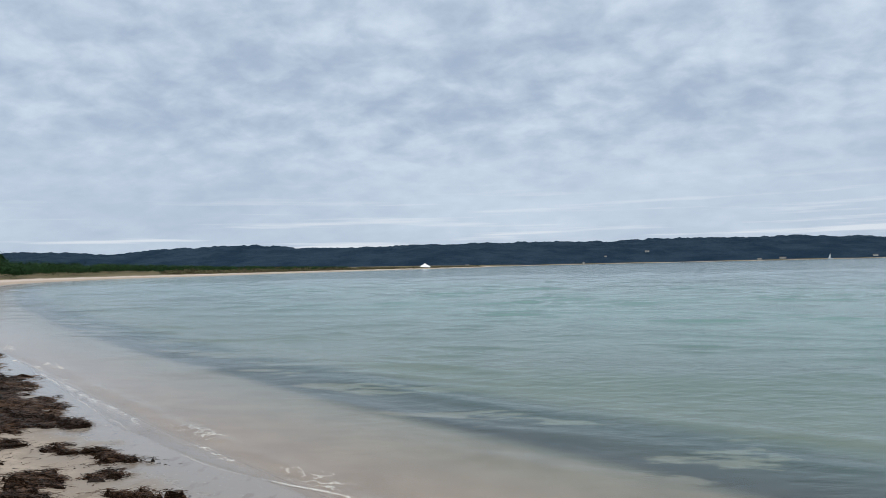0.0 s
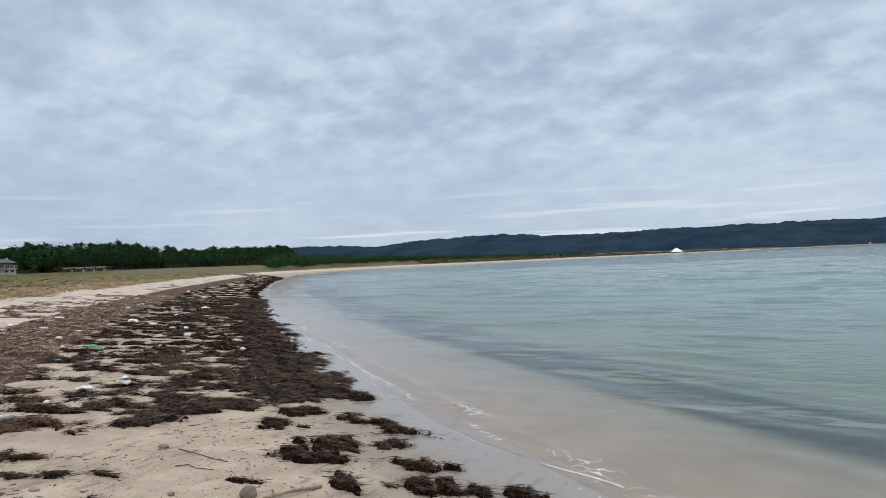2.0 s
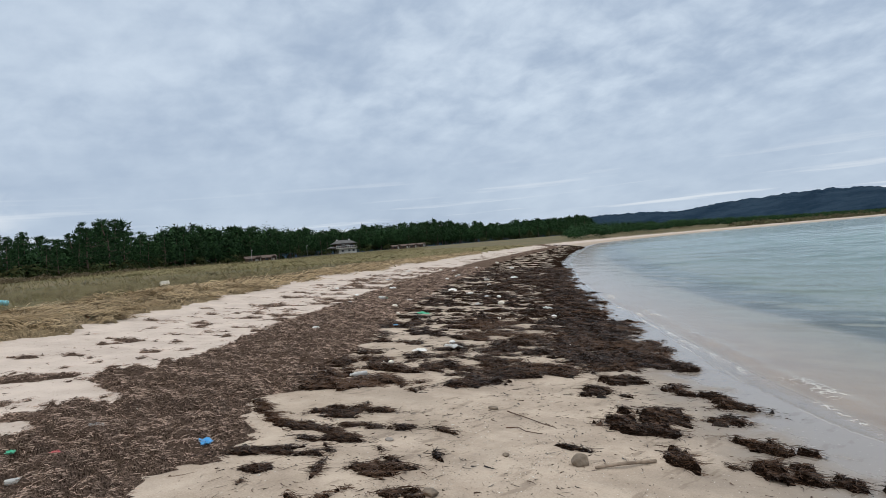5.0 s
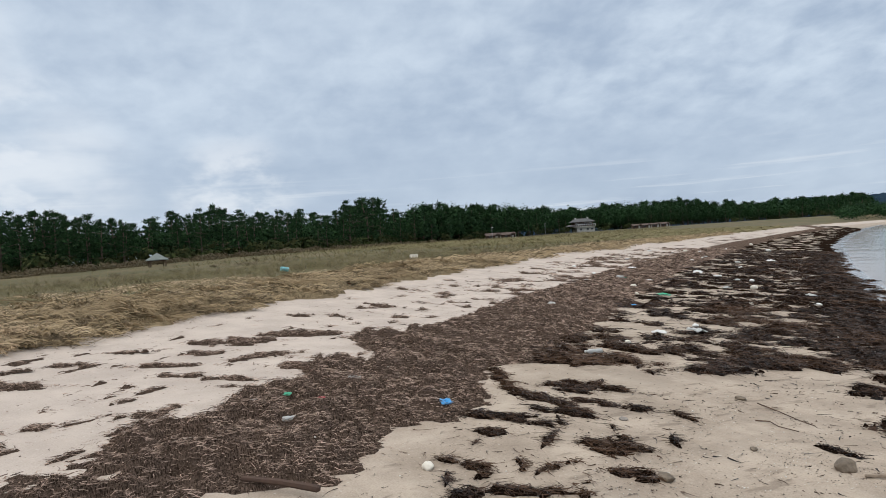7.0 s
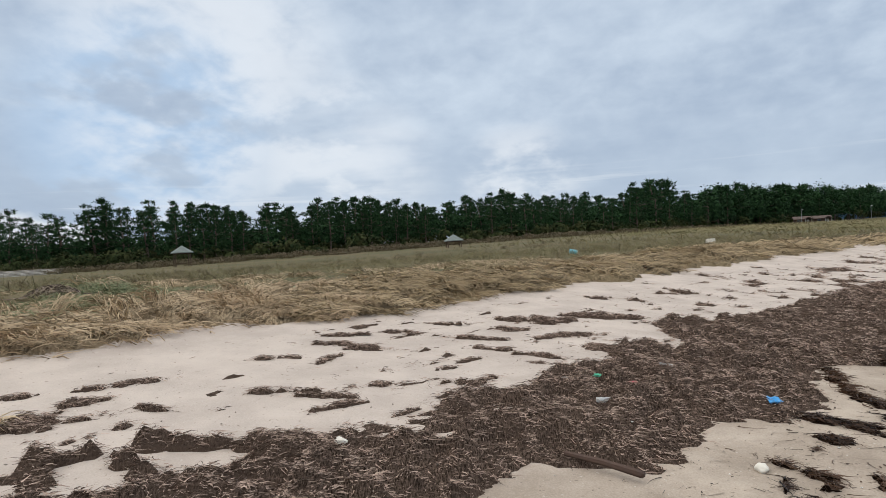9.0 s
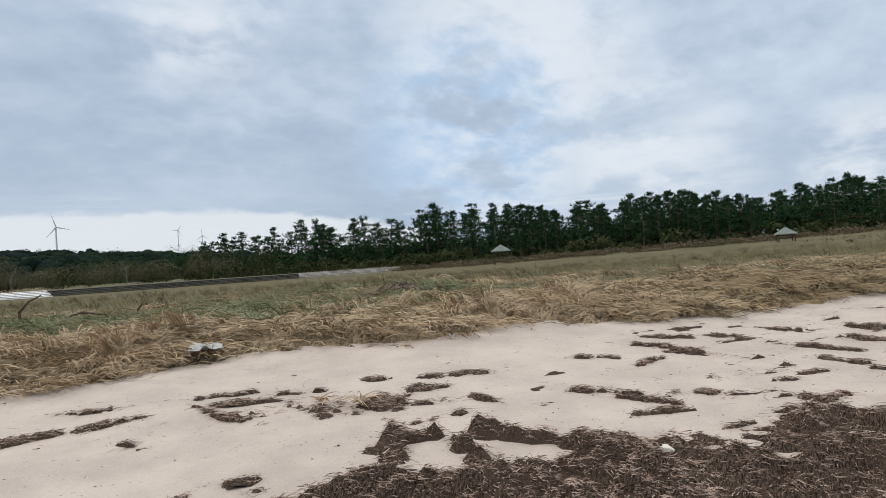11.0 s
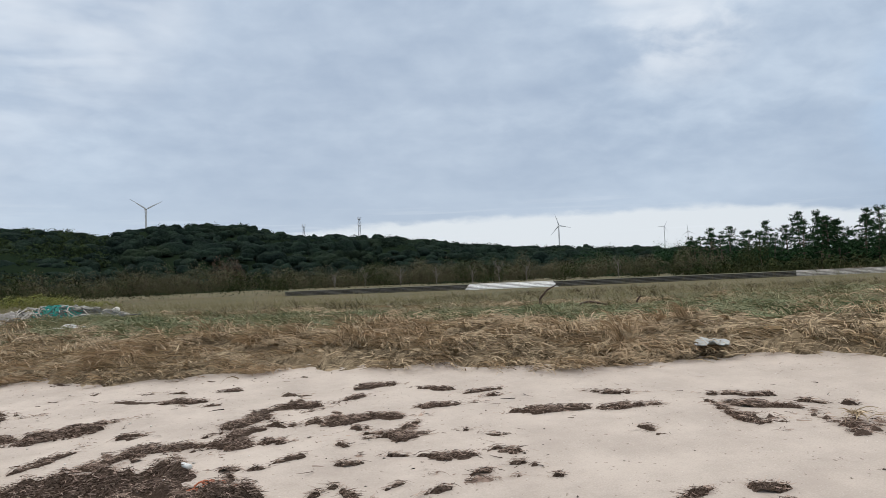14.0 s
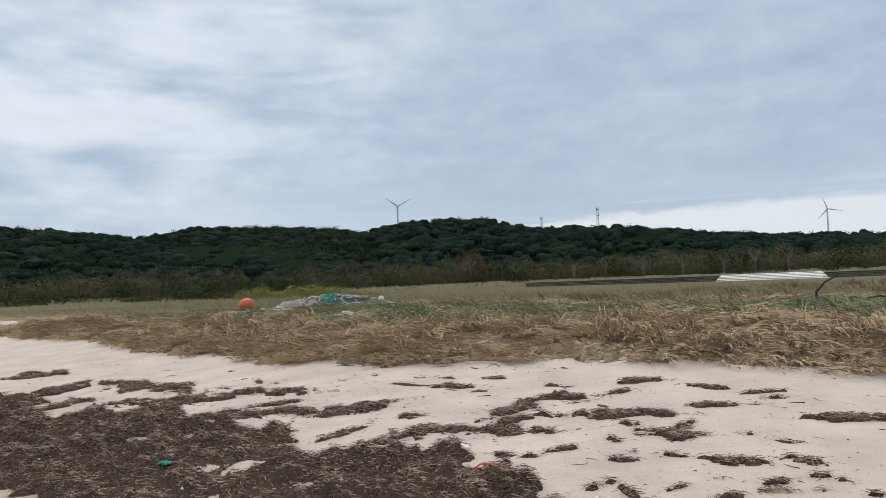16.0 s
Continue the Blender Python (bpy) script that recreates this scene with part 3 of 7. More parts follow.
def inland_hill():
    rng = np.random.default_rng(4)
    az, t = np.arange(100, 250, 0.32), np.linspace(0, 1, 50)
    a, t2 = np.meshgrid(az, t)
    rise = ridge_at(a, RIDGE)
    d = 230 + 260 * t2 + 15 * fbm(a * 0.15, t2 * 3, 31)
    top = np.tan(np.radians(rise)) * 490 + 1.8 - 2.6
    z = 0.5 + (top - 0.5) * np.sin(t2 * math.pi / 2) ** 1.2 * (1 + 0.12 * fbm(a * 0.3, t2 * 4, 32) * (1 - t2))
    z = z - 2.2 * t2 + 2.0 * (fbm(a * 1.4, t2 * 34, 33, 3) + rng.normal(0, 0.22, a.shape)) * (0.3 + 0.7 * t2)
    p = polar(a, d)
    hill = thing("hill", "dark green wooded hill behind the meadow", "hill", kind="structure",
                 data=mesh_from("hill", np.concatenate([p, z[..., None]], -1), grid_faces(*a.shape), M_WOODS, True))
    def crown_places(n, a0, a1, t0, t1, power):
        ca, ct = rng.uniform(a0, a1, n), t0 + (t1 - t0) * rng.random(n) ** power
        ctop = np.tan(np.radians(ridge_at(ca, RIDGE))) * 490 + 1.8 - 2.6
        cz = 0.5 + (ctop - 0.5) * np.sin(ct * math.pi / 2) ** 1.2 * (1 + 0.12 * fbm(ca * 0.3, ct * 4, 32) * (1 - ct))
        return np.c_[polar(ca, 230 + 260 * ct), cz - 2.2 * ct - 1.0]

    n = 3000
    pts = crown_places(n, 120, 218, 0.05, 1.0, 0.8)
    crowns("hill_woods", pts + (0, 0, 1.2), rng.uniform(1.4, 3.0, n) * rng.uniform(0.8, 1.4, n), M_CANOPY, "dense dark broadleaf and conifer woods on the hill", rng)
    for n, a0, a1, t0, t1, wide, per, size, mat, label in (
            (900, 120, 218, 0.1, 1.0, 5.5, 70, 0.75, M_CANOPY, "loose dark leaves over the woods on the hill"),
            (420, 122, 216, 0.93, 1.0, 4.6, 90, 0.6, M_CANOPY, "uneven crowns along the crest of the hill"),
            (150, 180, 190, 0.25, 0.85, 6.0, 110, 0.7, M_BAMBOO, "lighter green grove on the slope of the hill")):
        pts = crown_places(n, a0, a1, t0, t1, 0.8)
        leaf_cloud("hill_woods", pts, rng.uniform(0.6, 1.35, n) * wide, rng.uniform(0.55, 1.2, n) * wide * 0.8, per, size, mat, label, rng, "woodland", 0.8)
    return hill


inland_hill()

FAR = [(-95, 1.0), (-60, 1.4), (-45, 1.35), (-33, 1.4), (-28, 1.72), (-21, 1.75), (-17, 1.85), (-13.8, 1.72), (-6, 1.88), (0, 1.86), (4, 1.84), (8.7, 1.68), (11.5, 1.75), (15.5, 2.0),
       (18.5, 1.97), (23, 1.72), (26, 1.42), (28.5, 1.64), (33, 1.6), (37, 1.7), (45, 1.5), (60, 0.9)]


def far_hills():
    az, t = np.arange(-95, 60, 0.12), np.linspace(0, 1, 18)
    a, t2 = np.meshgrid(az, t)
    base = np.interp(a, [-95, -60, -35, -20, -8, 0, 10, 20, 33, 60], [3300, 2150, 1770, 1620, 1530, 1420, 1500, 1700, 1900, 2000])
    d = base + 500 * t2
    top = np.tan(np.radians(ridge_at(a, FAR))) * (base + 500) + 1.8
    rough = 1 + 0.10 * fbm(a * 0.9, t2 * 3, 41) * (1 - t2) + 0.07 * fbm(a * 1.1, t2 * 2, 44, 3) + 0.045 * fbm(a * 4.0, t2 * 9, 42, 3)
    z = 0.2 + (top - 0.2) * np.sin(np.clip(t2 * 1.02, 0, 1) * math.pi / 2) ** 0.85 * rough
    m, k = material("haze_blue_woods")
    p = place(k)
    # the blue of distance haze is put into the woods' own colour
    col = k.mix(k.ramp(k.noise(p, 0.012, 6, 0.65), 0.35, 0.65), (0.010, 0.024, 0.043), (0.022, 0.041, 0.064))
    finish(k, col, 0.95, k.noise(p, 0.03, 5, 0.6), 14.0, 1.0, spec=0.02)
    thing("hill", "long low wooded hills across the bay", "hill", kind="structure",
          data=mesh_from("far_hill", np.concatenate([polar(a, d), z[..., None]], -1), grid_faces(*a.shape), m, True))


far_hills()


# ---- pines ----
def pine_meshes(rng, height, spread, lean, bushy=False):
    """Trunk with limbs, and a crown of flat pads of needles."""
    bm = bmesh.new()
    pts = [Vector((lean * t * t * height * 0.12 + 0.12 * math.sin(3 * t + lean * 5), 0.15 * math.sin(2.3 * t * 2), t * height)) for t in np.linspace(0, 0.97, 7)]
    for i in range(6):
        r = lambda t: 0.17 * (1 - t) ** 0.8 + 0.025
        tube(bm, pts[i], pts[i + 1], r(i / 6), r((i + 1) / 6), 6)
    vs, fs, count = [], [], 0
    tiers = int(height * 1.05)
    plan = [(i, j) for i in range(tiers) for j in range(5 if i < tiers * 0.7 else 4)]
    tier_turn = rng.random(tiers) * 6.283
    for k, (i, j) in enumerate(plan):
        t = 0.20 + 0.80 * (i + 0.40 * rng.random()) / tiers
        if rng.random() < 0.16:
            continue
        f = min(5.999, t / 0.97 * 6)
        on = pts[int(f)].lerp(pts[int(f) + 1], f - int(f))
        lop = 1 + 0.45 * math.sin(i * 1.7 + j * 2.1 + lean * 7)
        reach = lop * spread * (0.3 + 0.7 * rng.random()) * 1.2 * (1.03 - t) ** 0.85 * (0.55 + 0.45 * min(1, t * 2.2))
        a = tier_turn[i] + j * 1.26 + rng.normal(0, 0.3)
        tip = on + Vector((math.cos(a) * reach, math.sin(a) * reach, reach * (0.05 + 0.28 * rng.random())))
        if k % 2 == 0:
            tube(bm, on, tip, 0.05, 0.015, 3)
        wide = (0.7 + 0.7 * rng.random()) * (1.25 - 0.95 * t)
        if bushy:
            wide, reach = wide * 1.35, reach * 1.15
        # a bough: several upright tufts of needles on a flat pad
        tufts = 6
        c = rng.normal(0, 1, (tufts, 3)) * (wide * 0.55, wide * 0.42, (0.26 if bushy else 0.15))
        c = np.c_[c[:, 0] * math.cos(a) - c[:, 1] * math.sin(a), c[:, 0] * math.sin(a) + c[:, 1] * math.cos(a), c[:, 2]]
        c[:, 2] += 0.10 - 0.12 * (c[:, 0] ** 2 + c[:, 1] ** 2) / wide**2
        m = tufts * 8
        q = np.repeat(c, 8, 0) + rng.normal(0, 1, (m, 3)) * (0.13, 0.13, 0.06) + np.array(tip)
        size = rng.uniform(0.14, 0.32, m) * (1.5 if bushy else 1.0)
        d1 = rng.normal(0, 0.75, (m, 3)) * (1, 1, 0.6) + (0, 0, 0.45)
        d1 /= np.linalg.norm(d1, axis=1)[:, None]
        d2 = np.cross(d1, rng.normal(0, 1, (m, 3)))
        d2 /= np.linalg.norm(d2, axis=1)[:, None]
        tri = np.stack([q - d2 * size[:, None] * 0.28, q + d2 * size[:, None] * 0.28, q + d1 * size[:, None] * 1.7], 1)
        vs.append(tri.reshape(-1, 3))
        fs.append(np.arange(m * 3).reshape(-1, 3) + count)
        count += m * 3
    crown = mesh_from("crown", np.concatenate(vs), np.concatenate(fs), M_NEEDLE)
    trunk = bpy.data.meshes.new("trunk")
    bm.to_mesh(trunk)
    bm.free()
    trunk.materials.append(M_BARK)
    return trunk, crown


PINES = []
for i, (hgt, spr, ln) in enumerate(((9.0, 3.0, 0.3), (10.0, 2.7, -0.4), (8.2, 3.2, 0.8), (9.6, 3.3, 0.1), (7.4, 3.0, -0.8), (10.6, 2.4, 0.5), (9.2, 3.6, -0.2), (8.8, 4.0, 0.2), (9.4, 3.8, -0.3), (8.4, 4.2, 0.1))):
    tr, cr = pine_meshes(np.random.default_rng(50 + i), hgt, spr, ln, i > 6)
    ob = thing("pine_tree", "dark green coastal pine with layered flat boughs", "tree", group="pines behind the beach")
    part("trunk", tr, None, ob)
    part("crown", cr, None, ob)
    PINES.append((ob, hgt))

# front of the pine wood: bearing, distance, height of the tree tops in degrees over the eye
FRONT = [(134, 165, 2.9), (130, 150, 3.6), (125, 135, 4.0), (120, 124, 4.5), (113, 120, 4.4), (107, 118, 3.9), (98, 116, 4.05), (90, 118, 4.15), (84, 124, 4.0), (78, 132, 3.9),
         (72, 150, 4.0), (68, 165, 3.65), (60, 222, 3.1), (56, 285, 2.6), (52, 305, 2.5), (48, 312, 2.5), (43, 350, 2.05), (37, 420, 1.85), (33, 480, 1.75)]
FR = np.array(FRONT)


def front(az, column):
    return np.interp(-np.asarray(az, float), -FR[:, 0], FR[:, column])


def plant_pines():
    rng = np.random.default_rng(8)
    used = set()
    az = 134.0
    while az > 33:
        d0 = front(az, 1)
        for row in range(4 if az < 108 else 3 if az < 112 else 2):
            a = az + rng.uniform(-0.5, 0.5)
            d = d0 * (1 + 0.075 * row) + rng.uniform(-3, 3)
            tall = d * math.tan(radians(front(a, 2))) + 1.8 - float(ground_z(polar(a, d))[0])
            tall *= rng.uniform(0.76 if az > 108 else 0.86, 1.05) * (1.0 if row else 0.93) * (1 + 0.22 * float(fbm(np.array([a * 0.35]), np.array([0.5]), 181)[0]))
            i = int(rng.integers(7, 10) if d > 185 else rng.integers(7))
            ob, hgt = PINES[i]
            s = tall / hgt
            m = facing(a, d, -0.1, rng.uniform(0, 360)) @ Matrix.Diagonal((s * rng.uniform(0.85, 1.2), s * rng.uniform(0.85, 1.2), s, 1))
            if i in used:
                made = copy_thing(ob, m)
            else:
                made = ob
                used.add(i)
            made.matrix_basis = m
        az -= rng.uniform(0.7, 1.6) * (130 / d0) ** 0.7


plant_pines()


# ---- thickets and scrub ----
def scrub(name, az0, az1, n, d0, d1, h0, h1, wide, per, size, mat, label, seed, slim=0.0):
    rng = np.random.default_rng(seed)
    a, d = rng.uniform(az0, az1, n), rng.uniform(d0, d1, n)
    p = polar(a, d)
    return leaf_cloud(name, np.c_[p, ground_z(p) - 0.1], rng.uniform(0.7, 1.3, n) * wide, rng.uniform(h0, h1, n), per, size, mat, label, rng, slim=slim)


scrub("brown_thicket", 132, 212, 360, 112, 170, 3.2, 5.8, 4.4, 430, 0.20, M_BROWN, "brown leafless thicket along the meadow", 60)
scrub("green_thicket", 128, 212, 120, 108, 165, 2.2, 5.6, 3.4, 380, 0.23, M_SHRUB, "dull green willow scrub along the meadow", 61)
scrub("green_thicket", 110, 136, 70, 108, 130, 1.2, 3.0, 2.5, 220, 0.3, M_SHRUB, "green scrub at the foot of the pines", 62)


scrub("yellow_bush", 180.5, 190.5, 22, 72, 80, 0.7, 1.6, 2.6, 420, 0.13, M_YELLOW, "yellow-green bushes at the meadow's edge", 67)
scrub("brown_thicket", 169.0, 172.2, 5, 150, 158, 7.0, 8.6, 4.0, 420, 0.26, M_RUST, "rust-brown autumn trees behind the thicket", 68)
scrub("green_thicket", 128, 143, 44, 146, 165, 4.6, 7.6, 4.6, 300, 0.26, M_NEEDLE, "flat-topped dark pines over the thicket", 69)
scrub("green_thicket", 186, 212, 40, 92, 110, 0.8, 1.8, 3.5, 260, 0.2, M_SHRUB, "low green scrub along the meadow", 70)


def bare_tree(az, d, tall, seed):
    """A small leafless tree: a forked trunk with upright limbs and twigs."""
    rng = np.random.default_rng(seed)
    ob = thing("bare_tree", "small pale leafless tree in the thicket", "tree", facing(az, d, -0.1, rng.uniform(0, 360)), "bare trees along the thicket")
    trunk, limbs = bmesh.new(), bmesh.new()
    tube(trunk, (0, 0, 0), (0.1, 0.05, tall * 0.45), 0.09, 0.06, 6)
    tube(trunk, (0.1, 0.05, tall * 0.45), (0.05, 0.15, tall * 0.9), 0.06, 0.02, 5)
    for i in range(9):
        z = tall * rng.uniform(0.25, 0.8)
        a, out, up = rng.uniform(0, 6.283), tall * rng.uniform(0.10, 0.22), tall * rng.uniform(0.15, 0.32)
        tip = (0.1 + math.cos(a) * out, 0.05 + math.sin(a) * out, z + up)
        tube(limbs, (0.1, 0.05, z), tip, 0.04, 0.02, 4)
        for _ in range(3):
            tube(limbs, tip, (tip[0] + rng.normal(0, 0.25), tip[1] + rng.normal(0, 0.25), tip[2] + rng.uniform(0.2, 0.6)), 0.02, 0.01, 3)
    part("trunk", trunk, M_TWIG, ob)
    part("limbs", limbs, M_TWIG, ob)


for i, (az, d, tall) in enumerate(((147.0, 108, 3.6), (149.2, 109, 4.0), (151.5, 109, 3.4), (154.5, 110, 3.8), (157.5, 110, 4.1), (160.5, 111, 4.0), (163.0, 110, 3.5), (139.5, 110, 3.8))):
    bare_tree(az, d, tall, 300 + i)


def undergrowth():
    rng = np.random.default_rng(63)
    a = rng.uniform(33, 128, 420)
    d = front(a, 1) * rng.uniform(0.95, 1.12, 420)
    p = polar(a, d)
    leaf_cloud("undergrowth", np.c_[p, ground_z(p) - 0.1], rng.uniform(2.2, 4.5, 420), rng.uniform(1.0, 3.2, 420) * (0.7 + d / 400), 110, 0.55, M_SHRUB, "dark undergrowth at the edge of the pine wood", rng)


undergrowth()


def reeds():
    rng = np.random.default_rng(66)
    n = 420
    a = rng.uniform(60, 131, n)
    d = front(a, 1) * rng.uniform(0.84, 0.95, n)
    p = polar(a, d)
    leaf_cloud("reed_fringe", np.c_[p, ground_z(p) - 0.1], rng.uniform(1.6, 3.6, n), rng.uniform(0.35, 1.1, n), 120, 0.20, M_REED, "reddish brown reeds before the pine wood", rng)


reeds()


def wood_interior():
    """The dark depth of the pine wood behind its first rows."""
    rng = np.random.default_rng(65)
    n = 560
    a = rng.uniform(33, 131, n)
    d = front(a, 1) * rng.uniform(1.04, 1.30, n)
    p = polar(a, d)
    g = ground_z(p)
    tall = (d * np.tan(np.radians(front(a, 2))) + 1.8 - g) * rng.uniform(0.38, 0.60, n) * np.interp(a, [55, 75, 95, 112], [1.6, 1.25, 1.2, 0.85])
    leaf_cloud("pine_wood", np.c_[p, g], rng.uniform(3.5, 6, n) * d / 150, tall, 180, 0.6, M_NEEDLE, "dark depth of the pine wood", rng, "woodland", 0.5)


def far_wood():
    """Where the pines stand far along the bay, their crowns close into one mass."""
    rng = np.random.default_rng(72)
    n = 300
    a = rng.uniform(33, 68, n)
    d = front(a, 1) * rng.uniform(0.99, 1.12, n)
    p = polar(a, d)
    g = ground_z(p)
    tall = (d * np.tan(np.radians(front(a, 2))) + 1.8 - g) * rng.uniform(0.72, 1.0, n) * 1.12
    leaf_cloud("pine_wood", np.c_[p, g], rng.uniform(4, 7, n) * d / 260, tall * 0.85, 380, 0.6, M_NEEDLE, "closed dark crowns of pines far along the bay", rng, "woodland", 0.55)


wood_interior()
far_wood()


def bay_woods():
    """Low young pines and brown scrub along the far side of the bay."""
    rng = np.random.default_rng(64)
    n = 520
    a = rng.uniform(8, 35, n)
    shore_d = np.interp(a, [1.7, 5, 8.5, 12.5, 17, 21, 26, 30, 32.4, 36], [640, 540, 462, 400, 335, 300, 262, 208, 170, 140])
    d = shore_d + rng.uniform(70, 190, n)
    p = polar(a, d)
    top = 1.8 + d * np.tan(np.radians(np.interp(a, [8, 12, 20, 27, 34], [0.25, 0.35, 0.6, 0.95, 1.35])))
    g = ground_z(p)
    leaf_cloud("young_pines", np.c_[p, g - 0.3], rng.uniform(3.5, 6, n), np.maximum(1.0, top - g) * rng.uniform(0.65, 1.0, n), 230, 0.42, M_NEEDLE, "low dark young pines behind the far beach", rng, "shrubs", 0.2)
    n = 260
    a = rng.uniform(-3, 22, n)
    shore_d = np.interp(a, [-4, -1, 1.7, 5, 8.5, 12.5, 17, 21], [900, 760, 640, 540, 462, 400, 335, 300])
    d = shore_d + rng.uniform(30, 110, n)
    p = polar(a, d)
    leaf_cloud("dune_scrub", np.c_[p, ground_z(p) - 0.2], rng.uniform(5, 12, n), rng.uniform(0.6, 1.8, n), 50, 1.0, M_BROWN, "brown scrub on the low dunes of the bay", rng)


bay_woods()

# ---- dune grass ----
def grass(name, n, s0, s1, v0, v1, length, width, rise, droop, mat, label, seed, power=1.0, patchy=0.0, segs=3, clump=0, on_mat=0.0):
    """Blades over a stretch of the back of the beach."""
    rng = np.random.default_rng(seed)
    m = int(n * 2.2)
    s, v = s0 + (s1 - s0) * rng.random(m) ** power, rng.uniform(v0, v1, m)
    if clump:
        c = rng.integers(0, clump, m)
        cs, cv = s0 + (s1 - s0) * rng.random(clump) ** power, rng.uniform(v0, v1, clump)
        lean_to = rng.uniform(0, 6.283, clump)
        s, v = cs[c] + rng.normal(0, 0.13, m), cv[c] + rng.normal(0, 0.2, m)
        way = lean_to[c] + rng.normal(0, 0.5, m)
    else:
        way = rng.uniform(0, 6.283, m)
    edge = 0.45 * fbm(v * 0.6, v * 0.07, 71) + 0.2 * smooth(-6, -10, v) + 0.4 * smooth(-14, -26, v) - 1.15 * smooth(2.2, 8.5, v) + 0.5 * smooth(10, 15, v) + 0.25 * fbm(v * 2.5, s * 0.5, 74)
    ok = (s > s0 + 0 * edge) & (fbm(s * 0.5, v * 0.4, 72 + seed) > patchy - 1)
    s = s + edge
    s, v, way = s[ok][:n], v[ok][:n], way[ok][:n]
    p = xy(s - 3, v)
    n = len(p)
    lay = np.maximum(straw_depth(s - grass_edge(v, s), v)[0], 0) * on_mat
    L, r = rng.uniform(0.5, 1.3, n) * length, rng.uniform(0.3, 1.3, n) * rise
    vv, ff = strips(np.c_[p, ground_z(p) - 0.01 + lay * 1.05], way, L, rng.uniform(0.6, 1.4, n) * width, rng.uniform(0.5, 1.5, n) * droop, r, segs, rng)
    return thing(name, label, "grass", kind="stuff", data=mesh_from(name, vv, ff, mat))


def mat_material(name, a, b, c, rough, spec, fine=40.0):
    m, k = material(name)
    p = place(k)
    thread = k.noise(k.n("ShaderNodeMapping", {"Vector": p, "Rotation": (0, 0, radians(46)), "Scale": (1.0, 3.2, 1.0)}).outputs[0], fine, 5, 0.72)
    col = k.mix(k.ramp(thread, 0.35, 0.68), a, b)
    col = k.mix(k.ramp(k.noise(p, 1.1, 4), 0.45, 0.7), col, c)
    finish(k, col, rough, thread, 0.03, 1.0, spec=spec)
    return m


M_STRAWMAT = mat_material("matted_straw", (0.075, 0.055, 0.034), (0.46, 0.355, 0.23), (0.28, 0.21, 0.133), 0.9, 0.06, 11.0)
# the straw mat again in darker tones, for the same farther stretch
M_DULLSTRAWMAT = mat_material("matted_dull_straw", (0.06, 0.046, 0.027), (0.36, 0.275, 0.168), (0.20, 0.152, 0.09), 0.9, 0.06, 11.0)
STRAW = "flattened tangle of dead straw-coloured dune grass"
MEADOW = "thin brown-green grass of the meadow"


def grass_edge(v, s):
    """How far the edge of the dune grass wavers from its mean line."""
    return 0.45 * fbm(v * 0.6, v * 0.07, 71) + 0.2 * smooth(-6, -10, v) + 0.4 * smooth(-14, -26, v) - 1.15 * smooth(2.2, 8.5, v) + 0.5 * smooth(10, 15, v) + 0.25 * fbm(v * 2.5, s * 0.5, 74)


def straw_depth(s, v):
    """How thick the beaten-down straw lies; s is taken from its own front edge line."""
    lie = np.minimum((s - 10.15) / 0.22, np.minimum(1.0, (13.6 - s) / 1.2)) + 0.8 * fbm(s * 1.6, v * 1.1, 171) + 0.8 * fbm(s * 5.0, v * 3.5, 172) + 0.7 * fbm(s * 13.0, v * 9.0, 175)
    lumps = 0.5 + 1.2 * np.clip(fbm(s * 1.7, v * 1.2, 173, 2) + 0.2, 0, 1) + 0.5 * fbm(s * 6.0, v * 4.0, 174, 3)
    return np.where(lie > 0, 0.14 * np.tanh(lie / 0.9) * np.clip(lumps, 0.15, 1.6), 0.06 * np.maximum(lie, -0.5)), lie


def straw_mat(s0, s1, v0, v1, step, mat):
    """The thick matted layer of dead grass that the upper stems lie on."""
    ss, vs = np.arange(s0, s1, step), np.arange(v0, v1, step * 1.3)
    S, V = np.meshgrid(ss, vs, indexing="ij")
    s, v = S.ravel(), V.ravel()
    deep, lie = straw_depth(s, v)
    p = xy(s + grass_edge(v, s) - 3 + shore_shift(v), v)
    f = grid_faces(len(ss), len(vs))
    f = f[(lie[f] > -0.05).any(1)]
    idx, inv = np.unique(f, return_inverse=True)
    z = ground_z(p) + deep + 0.012 * np.random.default_rng(6).random(len(s))
    thing("straw_mat", "thick matted layer of dead beach grass", "grass", kind="stuff", data=mesh_from("straw_mat", np.c_[p, z][idx], inv.reshape(f.shape), mat))


